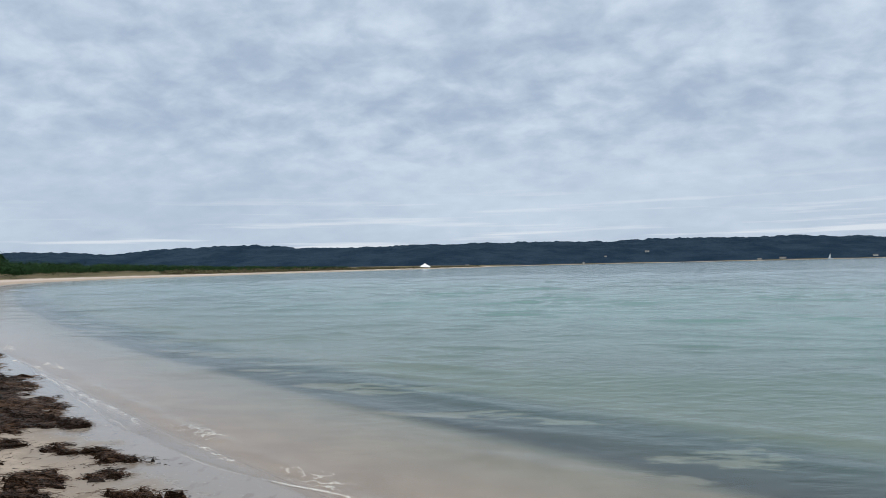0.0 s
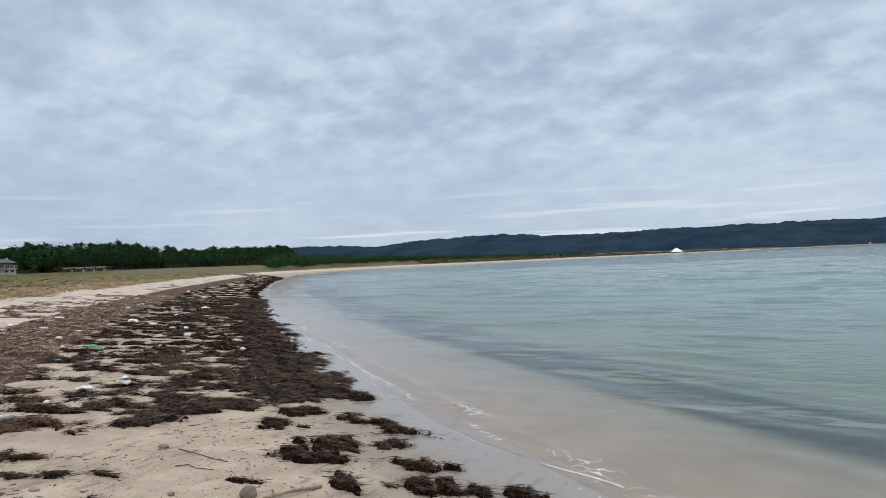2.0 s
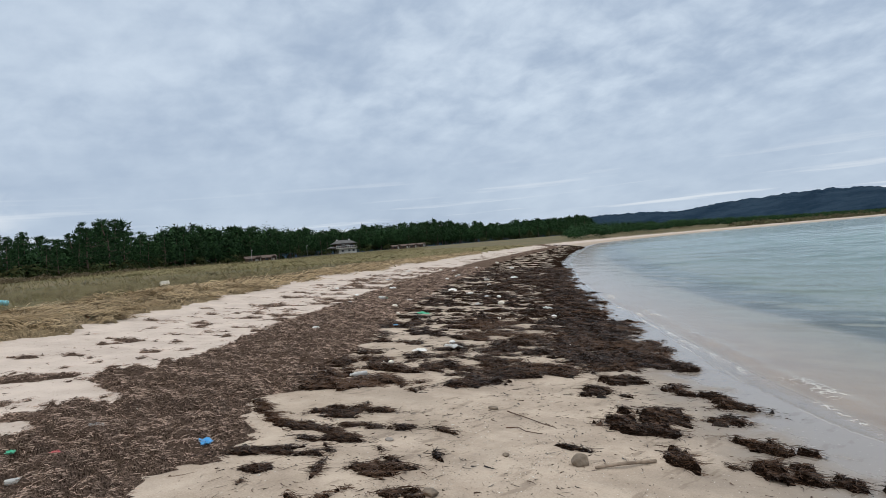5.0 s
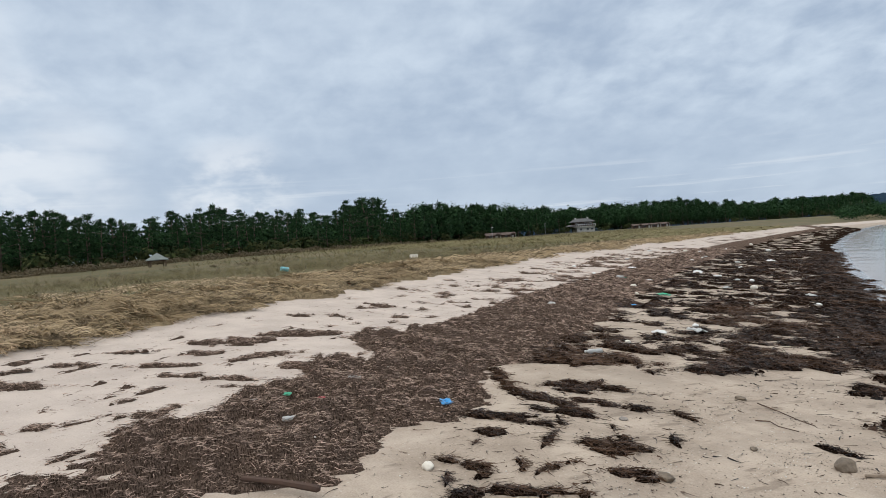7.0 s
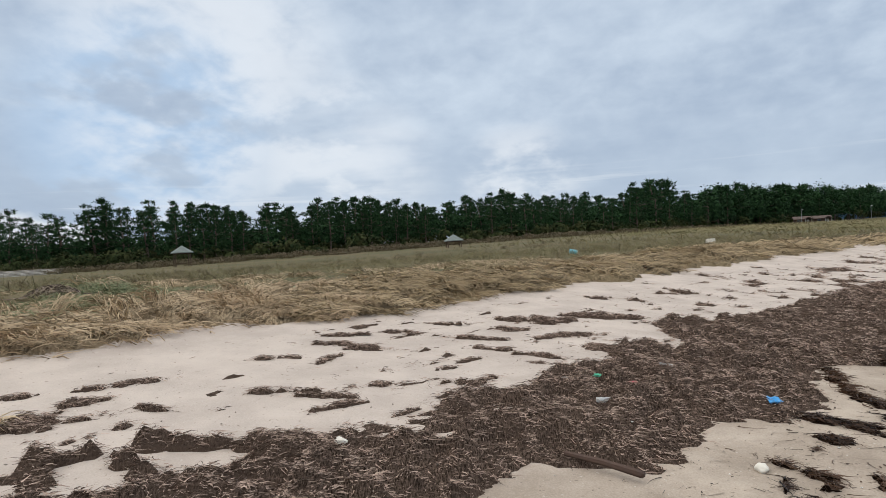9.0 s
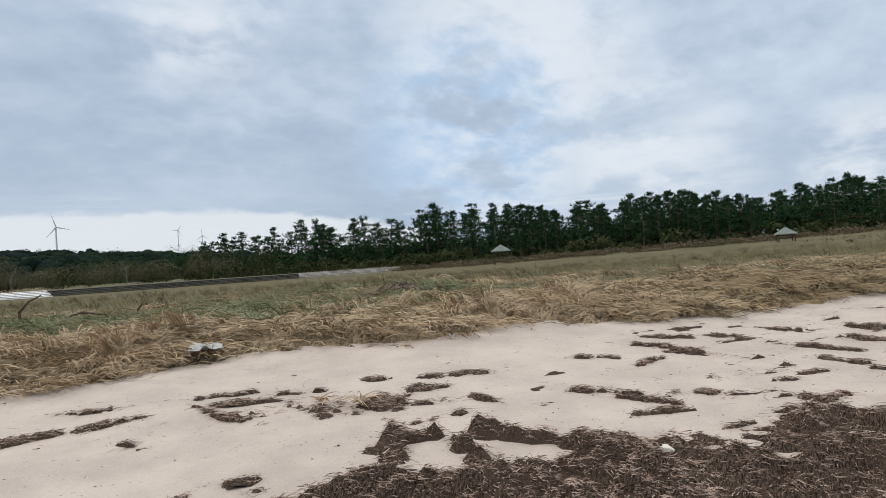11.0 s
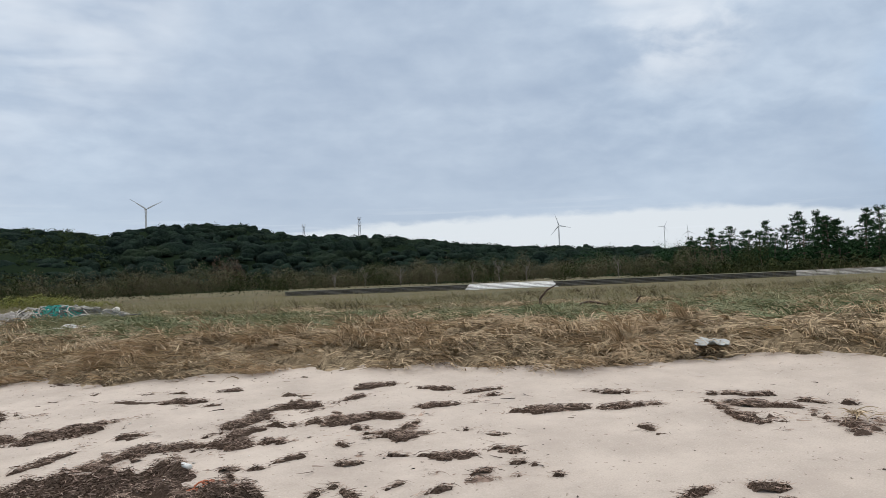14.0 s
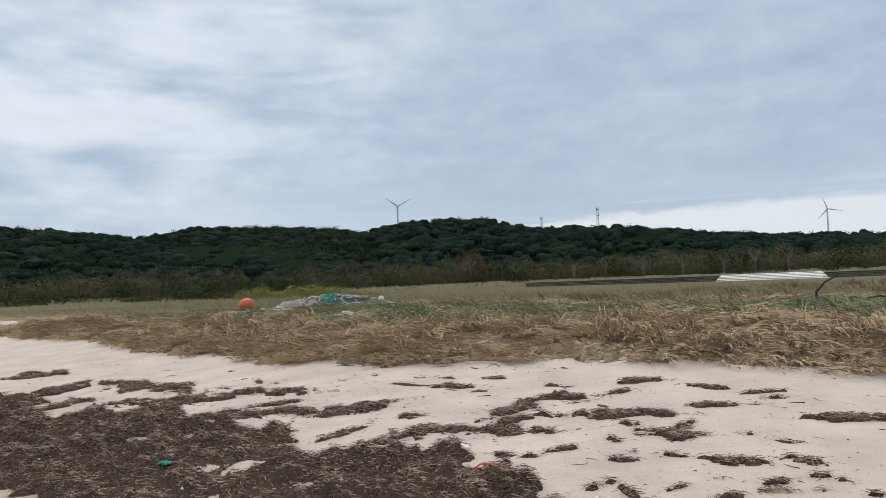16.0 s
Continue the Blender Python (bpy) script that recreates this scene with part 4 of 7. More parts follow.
def tussocks(name, n, per, s0, s1, v0, v1, length, width, arch, mat, label, seed, power=1.0, segs=4, spread=0.11, thin=0.0):
    """Tufts of long blades that arch over together and lie combed to one side."""
    rng = np.random.default_rng(seed)
    s, v = s0 + (s1 - s0) * rng.random(n) ** power, rng.uniform(v0, v1, n)
    ok = fbm(s * 0.8, v * 0.5, 170 + seed) > thin - 1
    s, v = s[ok], v[ok]
    n = len(s)
    lay = np.maximum(straw_depth(s, v)[0], 0) * (v > -24) * 0.9
    s = s + grass_edge(v, s)
    seaward = math.atan2(-UP[1], -UP[0])
    lean = seaward + rng.normal(0, 1.15, n) + 0.9 * fbm(s * 0.6, v * 0.4, seed)
    size = rng.uniform(0.7, 1.25, n)
    stand = rng.uniform(0.6, 1.2, n)
    c = np.repeat(np.arange(n), per)
    m = n * per
    p = xy(s[c] - 3 + shore_shift(v[c]) + rng.normal(0, spread, m), v[c] + rng.normal(0, spread, m))
    first = np.where(s - grass_edge(v, s) < s0 + 0.45, 0.72, 1.0)
    L = size[c] * rng.uniform(0.55, 1.15, m) * length * first[c]
    rise = arch * stand[c] * rng.uniform(0.8, 1.25, m)
    vv, ff = strips(np.c_[p, ground_z(p) - 0.01 + rng.uniform(0, 0.05, m) + lay[c]], lean[c] + rng.normal(0, 0.62, m), L, rng.uniform(0.6, 1.4, m) * width, rise * rng.uniform(0.80, 1.02, m), rise, segs, rng, 0.6)
    return thing(name, label, "grass", kind="stuff", data=mesh_from(name, vv, ff, mat))


straw_mat(9.9, 13.9, -7, 24, 0.06, M_STRAWMAT)
straw_mat(9.9, 13.9, -13, -7, 0.07, M_DULLSTRAWMAT)
straw_mat(9.9, 14.2, -26, -13, 0.11, M_DULLSTRAWMAT)
tussocks("straw_grass", 1080, 34, 10.05, 12.6, -6.3, 22, 0.42, 0.0120, 0.62, M_STRAW, STRAW, 80, 1.1, 3, 0.10)
tussocks("straw_grass", 360, 34, 10.3, 13.6, -6.3, 14, 0.44, 0.0120, 1.30, M_STRAW, STRAW, 89, 1.0, 3, 0.06)
tussocks("straw_grass", 700, 30, 10.15, 14.0, -24, -5.6, 0.46, 0.0145, 0.75, M_DULLSTRAW, STRAW, 81, 1.1, 3)
tussocks("straw_grass", 170, 34, 10.0, 11.6, -9.5, -4.8, 0.42, 0.0125, 0.62, M_DULLSTRAW, STRAW, 92, 1.2, 3, 0.10)
tussocks("straw_grass", 330, 40, 14.2, 25.0, -22, 17, 0.60, 0.020, 0.70, M_STRAW, STRAW, 82, 0.8, 3, 0.30, 0.85)
tussocks("straw_grass", 800, 15, 10.2, 17.0, -80, -22, 0.8, 0.035, 0.7, M_DULLSTRAW, STRAW, 83, 1.3, 2, 0.25)
tussocks("field_grass", 1700, 7, 10.5, 60.0, -190, -78, 1.3, 0.16, 0.6, M_FIELD, MEADOW, 90, 1.0, 2, 0.5)
grass("straw_grass", 16000, 10.12, 14.0, -24, 24, 0.27, 0.012, 0.34, 0.22, M_STRAW, STRAW, 86, 1.5, 0.0, 2, on_mat=1.0)
tussocks("meadow_tufts", 800, 14, 18.0, 62.0, -70, 14, 0.62, 0.016, 1.5, M_REED, "brown dead tufts standing in the meadow", 91, 1.0, 2, 0.14)
grass("dark_litter", 3500, 10.0, 10.5, -30, 0, 0.10, 0.008, 0.15, 0.12, M_WRACK, "dark weed and litter along the foot of the grass", 88, 1.0, 0.0, 1)
tussocks("green_grass", 1500, 28, 12.1, 19.5, -6, 20, 0.44, 0.016, 1.05, M_GREEN, "greenish living dune grass among the straw", 84, 1.0, 3, 0.16, 0.85)
grass("field_grass", 52000, 14.5, 40.0, -60, 45, 0.42, 0.0075, 1.5, 0.3, M_FIELD, MEADOW, 83, 1.2, 0.0, 1)
grass("field_grass", 30000, 36.0, 95.0, -110, 75, 0.15, 0.022, 1.5, 0.3, M_FIELD, MEADOW, 84, 1.0, 0.0, 1)
grass("field_grass", 14000, 14.0, 60.0, -260, -60, 0.4, 0.10, 1.4, 0.3, M_FIELD, MEADOW, 85, 1.0, 0.0, 1)


# ---- wrack: bands of cast-up seaweed ----
BAND_V = [-9.0, -7.9, -7.1, -6.3, -5.8, -5.3, -4.9, -4.2, -3.9, -3.45, -3.0, -2.3, -2.15, -1.8, -1.1, -0.6, -0.2, 0.2, 1.8, 2.5, 2.65, 3.1, 3.45, 3.7, 4.0, 4.6, 5.05, 5.3, 5.85, 6.3, 7.0, 7.4, 7.7, 8.35, 9.9, 12.0]
BAND_U = [3.8, 4.40, 3.45, 4.05, 3.70, 3.56, 3.75, 3.60, 3.88, 3.62, 3.70, 3.80, 3.95, 3.62, 3.98, 3.90, 3.7, 3.3, 3.1, 3.37, 3.58, 3.65, 3.80, 3.55, 3.38, 3.30, 3.67, 3.76, 3.35, 3.45, 3.80, 3.60, 3.20, 2.95, 3.30, 3.2]
# heaps that curl out of the band's upper edge, and bare places in it: u, v, radius
CURLS = [(4.33, -0.98, 0.07), (4.38, -1.12, 0.09), (4.43, -1.27, 0.08), (4.44, -1.41, 0.08), (4.14, -1.50, 0.07), (4.25, -1.09, 0.08), (4.13, -1.08, 0.10), (4.28, -1.54, 0.06),
         (4.31, -1.74, 0.10), (4.24, -1.87, 0.10), (4.14, -2.0, 0.12), (3.95, -2.16, 0.12), (3.90, -1.54, 0.10)]
BARE = [(4.19, -1.25, 0.085), (3.84, -1.74, 0.13), (3.43, -2.89, 0.10), (3.18, -3.14, 0.08), (2.92, 6.28, 0.10), (2.95, 4.66, 0.12), (3.27, 5.82, 0.10), (3.59, -6.85, 0.16), (3.2, -3.9, 0.08), (3.37, -2.84, 0.08), (3.48, -3.05, 0.09), (3.27, -3.51, 0.07), (3.32, -3.86, 0.07), (3.21, -3.51, 0.06)]


def cover(u, v, which="all"):
    """How thickly weed lies at a place: over 0 where there is any."""
    n1, n2 = fbm(u * 1.1, v * 0.8, 91), fbm(u * 5.0, v * 2.6, 92)
    n5, n6 = fbm(u * 1.3 + 0.3 * v, v * 2.4, 97), fbm(u * 4.0, v * 6.0, 98)
    n7, n8 = fbm(u * 2.4 + 0.5 * v, v * 3.2, 191), fbm(u * 8.0 + 2.0 * v, v * 11.0 - 2.0 * u, 192)
    front = np.interp(u, [-2, -1.65, -0.75, -0.35, 0.23, 0.63, 1.46], [-8.6, -8.4, -8.1, -7.65, -7.5, -7.75, -7.4])
    into = front - v + 0.35 * n1 + 0.2 * n8
    far = smooth(-0.1, 0.25, into)
    edge = np.interp(v, BAND_V, BAND_U)
    sea_edge = np.interp(v, [-9.2, -7.6, -7.0, -6.1, -5.5, -5.04, -4.67, -4.23, -3.8, -3.55, -3.34, -3.07, -2.6, -1.5, 1, 4], [1.81, 1.74, 2.16, 1.92, 1.78, 1.85, 2.15, 2.05, 1.92, 2.12, 2.40, 2.55, 2.45, 2.25, 2.1, 1.8])
    loose = smooth(1.0, 3.5, v)
    sides = np.minimum(edge - u, u - sea_edge) / 0.34
    band = np.minimum(0.75 - 0.2 * loose, sides) + 0.12 * n1 + (0.35 + 0.25 * loose) * n2 + (0.22 + 0.3 * loose) * n7 + 0.35 * n8 - 1.2 * smooth(16, 24, v)
    for cu, cv, cr in CURLS:
        band = np.maximum(band, np.minimum(0.45, (cr * 1.15 - np.hypot(u - cu, v - cv)) / 0.06) + 0.3 * n8 + 0.2 * n2)
    for cu, cv, cr in BARE:
        ring = np.hypot(u - cu, (v - cv) * 0.75) / cr + 0.5 * n8
        band = np.where(ring < 1.3, np.minimum(band, (ring - 1.0) * 0.9), band)
    n9 = fbm(u * 3.0 + 1.1 * v, v * 8.0 - 1.5 * u + 4.0 * n1, 198)
    streak = 0.85 * n5 + 0.75 * n6 + 0.90 * n9 + 0.40 * n8 - 0.16 + 0.10 * smooth(-10.5, -15, v) + 0.14 * smooth(0.8, -0.8, u) - 1.2 * smooth(2.4, 3.2, u) - 2.5 * (1 - far) - 2 * smooth(-2.6, -3.2, u) + 0.5 * smooth(1.5, 0.2, into) - 0.25 * smooth(1.5, 3.5, into) * smooth(14, 9, -v)
    rim = 0.8 - np.abs(u + 2.1 + 0.35 * smooth(-12, -26, v)) / 0.85 + 0.6 * n1 + 0.6 * n2 - 2.5 * (1 - smooth(-7.2, -10.5, v + 1.2 * n1)) - 0.5 * smooth(-34, -50, v)
    dry = 1.0 * n5 + 0.8 * n6 + 0.4 * n8 - 0.50 - 0.10 * np.abs(u - 4.6) - 2 * smooth(6.6, 7.3, u) - 2 * smooth(3.6, 3.2, u) + 0.22 * smooth(-10, -18, v) - 2.0 * smooth(-9.0, -7.5, v)
    scraps = 0.95 * fbm(u * 7.0 + 0.8 * v, v * 2.4, 195) + 0.6 * fbm(u * 14.0, v * 5.0, 196) - 0.66 - 2 * smooth(6.6, 7.0, u) - 2 * smooth(3.4, 3.0, u) - 2 * smooth(9, 12, np.abs(v)) - 0.2 * smooth(-3.5, -1.5, v) * smooth(6, 2, v)
    dry = np.maximum(np.where(dry > 0, 0.5 * dry, dry), np.where(scraps > 0, 0.35 * scraps, scraps))
    kinds = {"all": [band, streak, rim, dry], "dry": [band, dry], "wet": [streak, rim]}
    return np.maximum.reduce(kinds[which])


def heaps(u, v):
    """The unevenness of the weed's thickness."""
    return np.clip(0.35 + 1.5 * np.clip(fbm(u * 2.6, v * 2.2, 99, 2) + 0.15, 0, 1) + 1.6 * fbm(u * 9, v * 7, 95, 3), 0.06, 1.7)


def wrack_mat(name, u0, u1, v0, v1, step, thick, mat_wet, label, which, least=0.0):
    us, vs = np.arange(u0, u1, step), np.arange(v0, v1, step * 1.4)
    U, V = np.meshgrid(us, vs, indexing="ij")
    c = cover(U, V, which) - least
    u, v = U.ravel(), V.ravel()
    shift = shore_shift(v)
    p = xy(u + shift, v)
    lump = heaps(u, v) + 0.12 * np.random.default_rng(5).random(len(u))
    z = ground_z(p) + np.where(c.ravel() > 0, 0.62 * np.tanh(c.ravel() / 0.6) * lump, np.maximum(c.ravel(), -0.35)) * thick
    f = grid_faces(len(us), len(vs))
    ok = (c.ravel()[f] > -0.12).any(1)
    f = f[ok]
    idx, inv = np.unique(f, return_inverse=True)
    thing(name, label, "seaweed", kind="stuff", data=mesh_from(name, np.c_[p, z][idx], inv.reshape(f.shape), mat_wet))


def wrack_strands(name, n, u0, u1, v0, v1, length, width, lift, mat, label, seed, which, least=-0.02, segs=2, stand=0.40):
    rng = np.random.default_rng(seed)
    m = n * 4
    u, v = rng.uniform(u0, u1, m), rng.uniform(v0, v1, m)
    c = cover(u, v, which)
    ok = c > least + rng.random(m) ** 2 * 0.45
    if which == "dry":
        ok &= rng.random(m) < np.clip(0.15 + 0.95 * heaps(u, v), 0.2, 1.0)
    u, v, c = u[ok][:n], v[ok][:n], c[ok][:n]
    p = xy(u + shore_shift(v), v)
    n = len(u)
    way = math.atan2(ALONG[1], ALONG[0]) + rng.normal(0, 0.9, n) + math.pi * rng.integers(0, 2, n)
    z = ground_z(p) + 0.62 * np.tanh(np.maximum(c, 0) / 0.6) * lift * heaps(u, v) + 0.004 + 0.022 * rng.random(n) ** 2
    vv, ff = strips(np.c_[p, z], way, rng.uniform(0.4, 1.5, n) * length, rng.uniform(0.6, 1.5, n) * width, rng.uniform(0.0, 0.5, n), rng.uniform(-0.1, stand, n), segs, rng, 2.8)
    thing(name, label, "seaweed", kind="stuff", data=mesh_from(name, vv, ff, mat))


M_MATDRY = mat_material("matted_dry_wrack", (0.026, 0.019, 0.014), (0.235, 0.168, 0.132), (0.112, 0.079, 0.061), 0.9, 0.0)
M_MATWET = mat_material("matted_wet_wrack", (0.005, 0.0035, 0.0025), (0.034, 0.021, 0.015), (0.016, 0.010, 0.007), 0.7, 0.0)
DRY, WET = "matted dry brown seaweed cast up on the sand", "glistening dark brown wet seaweed at the water's edge"
wrack_mat("seaweed_mat", 0.6, 7.0, -12, 14, 0.036, 0.165, M_MATDRY, DRY, "dry")
wrack_mat("seaweed_mat", 1.2, 7.2, -42, -12, 0.10, 0.13, M_MATDRY, DRY, "dry")
wrack_mat("seaweed_mat", 1.2, 7.2, -150, -42, 0.35, 0.09, M_MATDRY, DRY, "dry")
wrack_mat("wet_seaweed_mat", -3.6, 2.8, -12, -6.5, 0.035, 0.07, M_MATWET, WET, "wet", 0.06)
wrack_mat("wet_seaweed_mat", -3.6, 2.8, -42, -12, 0.10, 0.09, M_MATWET, WET, "wet")
wrack_mat("wet_seaweed_mat", -3.6, 2.8, -150, -42, 0.35, 0.10, M_MATWET, WET, "wet")
wrack_strands("seaweed_strands", 105000, 1.2, 5.0, -7.5, 9, 0.038, 0.0046, 0.165, M_WRACK, DRY, 100, "dry", -0.03, 2, 0.30)
wrack_strands("seaweed_strands", 40000, 1.4, 4.6, -7, 8, 0.028, 0.0042, 0.165, M_WRACK, DRY, 105, "dry", 0.0, 2)
wrack_strands("seaweed_strands", 14000, 3.0, 6.8, -9, 14, 0.055, 0.0055, 0.10, M_WRACK, DRY, 106, "dry", -0.12, 2)
wrack_strands("seaweed_strands", 75000, 1.0, 6.8, -16, -7, 0.055, 0.0062, 0.15, M_WRACK, DRY, 104, "dry", -0.08, 1, 0.30)
wrack_strands("seaweed_strands", 16000, 1.0, 4.5, 8, 18, 0.09, 0.008, 0.12, M_WRACK, DRY, 107, "dry", -0.05, 2)
wrack_strands("seaweed_strands", 46000, 1.2, 7.2, -42, -15, 0.12, 0.013, 0.125, M_WRACK, DRY, 101, "dry", -0.05, 1, 0.30)
wrack_strands("wet_seaweed_strands", 62000, -3.6, 2.8, -14, -6.5, 0.080, 0.0068, 0.075, M_KELP, WET, 102, "wet", -0.06, 2, 0.20)
wrack_strands("wet_seaweed_strands", 34000, -3.6, 2.8, -42, -13, 0.16, 0.015, 0.09, M_KELP, WET, 103, "wet", -0.02, 1, 0.14)


# ---- single clumps of weed on the sand ----
def largest(faces):
    """Which faces belong to the largest connected piece."""
    tag = np.arange(faces.max() + 1)
    for _ in range(200):
        low = tag[faces].min(1)
        was = tag.copy()
        np.minimum.at(tag, faces.ravel(), np.repeat(low, faces.shape[1]))
        tag = tag[tag]
        if (was == tag).all():
            break
    of = tag[faces[:, 0]]
    return of == np.bincount(of).argmax()


def clump_mesh(a, b, seed, thick, wet):
    """A ragged, drawn-out low heap about 2a long and 2b wide, with strands lying on and round it."""
    rng = np.random.default_rng(seed)
    step = 0.018 if a < 0.4 else 0.026
    cols, rows = int(np.clip(a * 2.8 / step, 10, 60)), int(np.clip(b * 3.4 / step, 9, 40))
    x, y = np.meshgrid(np.linspace(-1.4 * a, 1.4 * a, cols), np.linspace(-1.7 * b, 1.7 * b, rows), indexing="ij")
    o, bow = seed * 3.7, rng.uniform(-0.5, 0.5)

    def heap(x, y):
        mid = b * (bow * (1 - (x / a) ** 2) + 0.9 * fbm(x * 3.0 + o, x * 0.0 + o, 5, 2))
        wide = b * (0.85 + 0.5 * fbm(x * 5.0 + o, x * 0.0, 6, 2)) * (1.15 - 0.70 * np.abs(x / a))
        return 0.66 - 0.62 * np.abs((y - mid) / wide) ** 1.4 - 0.35 * (x / a) ** 4 - 0.16 + 1.5 * fbm(x * 6.5 + o, y * 14.0, 7, 3) + 0.8 * fbm(x * 24.0, y * 34.0 + o, 8, 2)

    h = heap(x, y)
    z = np.where(h > 0, np.tanh(h / 0.35) * (0.45 + 0.55 * np.clip(0.6 + fbm(x * 14.0 + o, y * 14.0, 9, 2), 0, 1.4)), np.maximum(h, -0.3)) * thick
    f = grid_faces(cols, rows)
    f = f[(h.ravel()[f] > min(-0.04, h.max() - 0.1)).any(1)]
    grid = np.stack([x, y, z], -1).reshape(-1, 3)
    main = largest(f)
    scraps, body = f[~main], f[main]
    idx, inv = np.unique(body, return_inverse=True)
    v, f = grid[idx], inv.reshape(body.shape)
    n = int(np.clip(a * b * 24000, 80, 2200))
    q = rng.uniform(-1, 1, (n * 5, 2)) * (1.7 * a, 1.7 * b)
    hq = heap(q[:, 0], q[:, 1])
    tail = (np.abs(q[:, 1]) < 0.35 * b) & (rng.random(n * 5) < 0.05)
    few = (hq > -0.10 * rng.random(n * 5)) | tail
    q, hq = q[few][:n], hq[few][:n]
    n = len(q)
    way = rng.normal(0, 0.7 if wet else 0.5, n) + math.pi * rng.integers(0, 2, n)
    long = np.minimum(rng.uniform(0.018, 0.055, n) * (1.3 if wet else 1), 0.03 + 0.2 * a)
    zq = np.tanh(np.maximum(hq, 0) / 0.35) * (0.45 + 0.55 * np.clip(0.6 + fbm(q[:, 0] * 14.0 + o, q[:, 1] * 14.0, 9, 2), 0, 1.4)) * thick
    sv, sf = strips(np.c_[q, zq + 0.003 + 0.012 * rng.random(n)], way, long, rng.uniform(0.003, 0.0055, n) * (1.35 if wet else 1), rng.uniform(0, 0.3, n), rng.uniform(-0.05, 0.10 if wet else 0.13, n), 2 if wet else 3, rng, 4.0)
    if len(scraps):
        idx, inv = np.unique(scraps, return_inverse=True)
        sv, sf = np.concatenate([sv, grid[idx]]), np.concatenate([sf, inv.reshape(scraps.shape) + len(sv)])
    return mesh_from("body", v, f, M_MATWET if wet else M_MATDRY), mesh_from("fringe", sv, sf, M_KELP if wet else M_WRACK)


def seaweed(name, label, group, m, meshes):
    ob = thing(name, label, "seaweed", m, group)
    part("body", meshes[0], None, ob)
    tagged(part("fringe", meshes[1], None, ob, "loose curled strands"), kind="stuff")


def on_beach(u, v, turn=0.0, dz=0.0):
    """A pose on the sloping sand; turn goes from inland towards the shore's length."""
    p = xy(u, v)
    lie = Vector((-0.0865 * UP[0], -0.0865 * UP[1], 1)).normalized() if u < 6 else Vector((0, 0, 1))
    away = math.radians(turn)
    d = UP * math.cos(away) + ALONG * math.sin(away)
    x = Vector((d[0], d[1], 0))
    x = (x - lie * x.dot(lie)).normalized()
    y = lie.cross(x)
    m = Matrix((x, y, lie)).transposed().to_4x4()
    m.translation = (*p, float(ground_z(p)[0]) + dz)
    return m


# u, v, half length, half width, turn
DRY_A = [(4.98, -7.90, 0.28, 0.22, -141), (5.25, -7.71, 0.18, 0.14, -153), (5.41, -7.05, 0.33, 0.26, -142), (4.58, -6.47, 0.28, 0.14, -110), (5.28, -6.37, 0.16, 0.13, -124),
         (3.96, -6.17, 0.19, 0.15, -169), (6.06, -5.94, 0.23, 0.09, -141), (5.22, -5.60, 0.30, 0.12, -146), (4.21, -5.40, 0.18, 0.07, -158), (4.71, -5.35, 0.14, 0.10, -150),
         (5.94, -5.21, 0.21, 0.10, -138), (4.05, -5.15, 0.11, 0.05, -160), (4.55, -4.78, 0.14, 0.03, -102), (6.27, -4.59, 0.18, 0.07, -124), (4.49, -4.40, 0.08, 0.04, -106),
         (3.91, -4.29, 0.19, 0.08, -89), (5.81, -4.27, 0.33, 0.12, -148), (4.08, -4.04, 0.09, 0.05, -112), (5.42, -3.80, 0.17, 0.06, -59)]
DRY_B = [(4.43, -3.67, 0.24, 0.08, -112), (5.75, -3.49, 0.24, 0.07, -123), (3.75, -3.28, 0.11, 0.03, -87), (4.45, -3.12, 0.19, 0.07, -133), (4.18, -3.00, 0.18, 0.06, -100),
         (4.79, -2.91, 0.19, 0.15, -127), (5.82, -2.10, 0.22, 0.08, -103), (5.02, -2.02, 0.11, 0.08, -145), (5.56, -1.72, 0.12, 0.10, -98), (4.74, -1.54, 0.16, 0.07, -79),
         (5.14, -1.48, 0.12, 0.03, -106), (5.98, -1.43, 0.08, 0.06, -99), (5.42, -1.36, 0.13, 0.10, -80), (4.90, -1.24, 0.06, 0.05, -90), (5.34, -1.0, 0.46, 0.22, -105),
         (5.86, -0.74, 0.14, 0.04, -98), (5.75, -0.32, 0.24, 0.06, -98), (3.97, -0.27, 0.06, 0.05, -101), (4.15, -0.20, 0.08, 0.05, -87)]
DRY_C = [(5.48, -0.17, 0.24, 0.08, -144), (6.03, -0.11, 0.23, 0.05, -94), (3.85, 0.02, 0.04, 0.03, -83), (4.01, 0.16, 0.11, 0.04, -45), (5.08, 0.44, 0.11, 0.03, -125),
         (5.62, 0.63, 0.27, 0.06, -72), (6.06, 0.75, 0.21, 0.06, -93), (4.14, 0.96, 0.05, 0.04, -90), (4.25, 1.15, 0.07, 0.06, -65), (5.49, 1.18, 0.30, 0.08, -73),
         (4.50, 1.31, 0.10, 0.06, -86), (3.94, 1.38, 0.20, 0.07, -50), (4.14, 1.41, 0.07, 0.05, -58), (4.07, 1.61, 0.06, 0.03, -66), (4.36, 1.65, 0.14, 0.06, -85),
         (4.96, 1.72, 0.07, 0.06, -53), (3.89, 1.78, 0.09, 0.04, -37), (3.66, 1.81, 0.06, 0.03, -72), (5.84, 1.85, 0.13, 0.05, -53)]
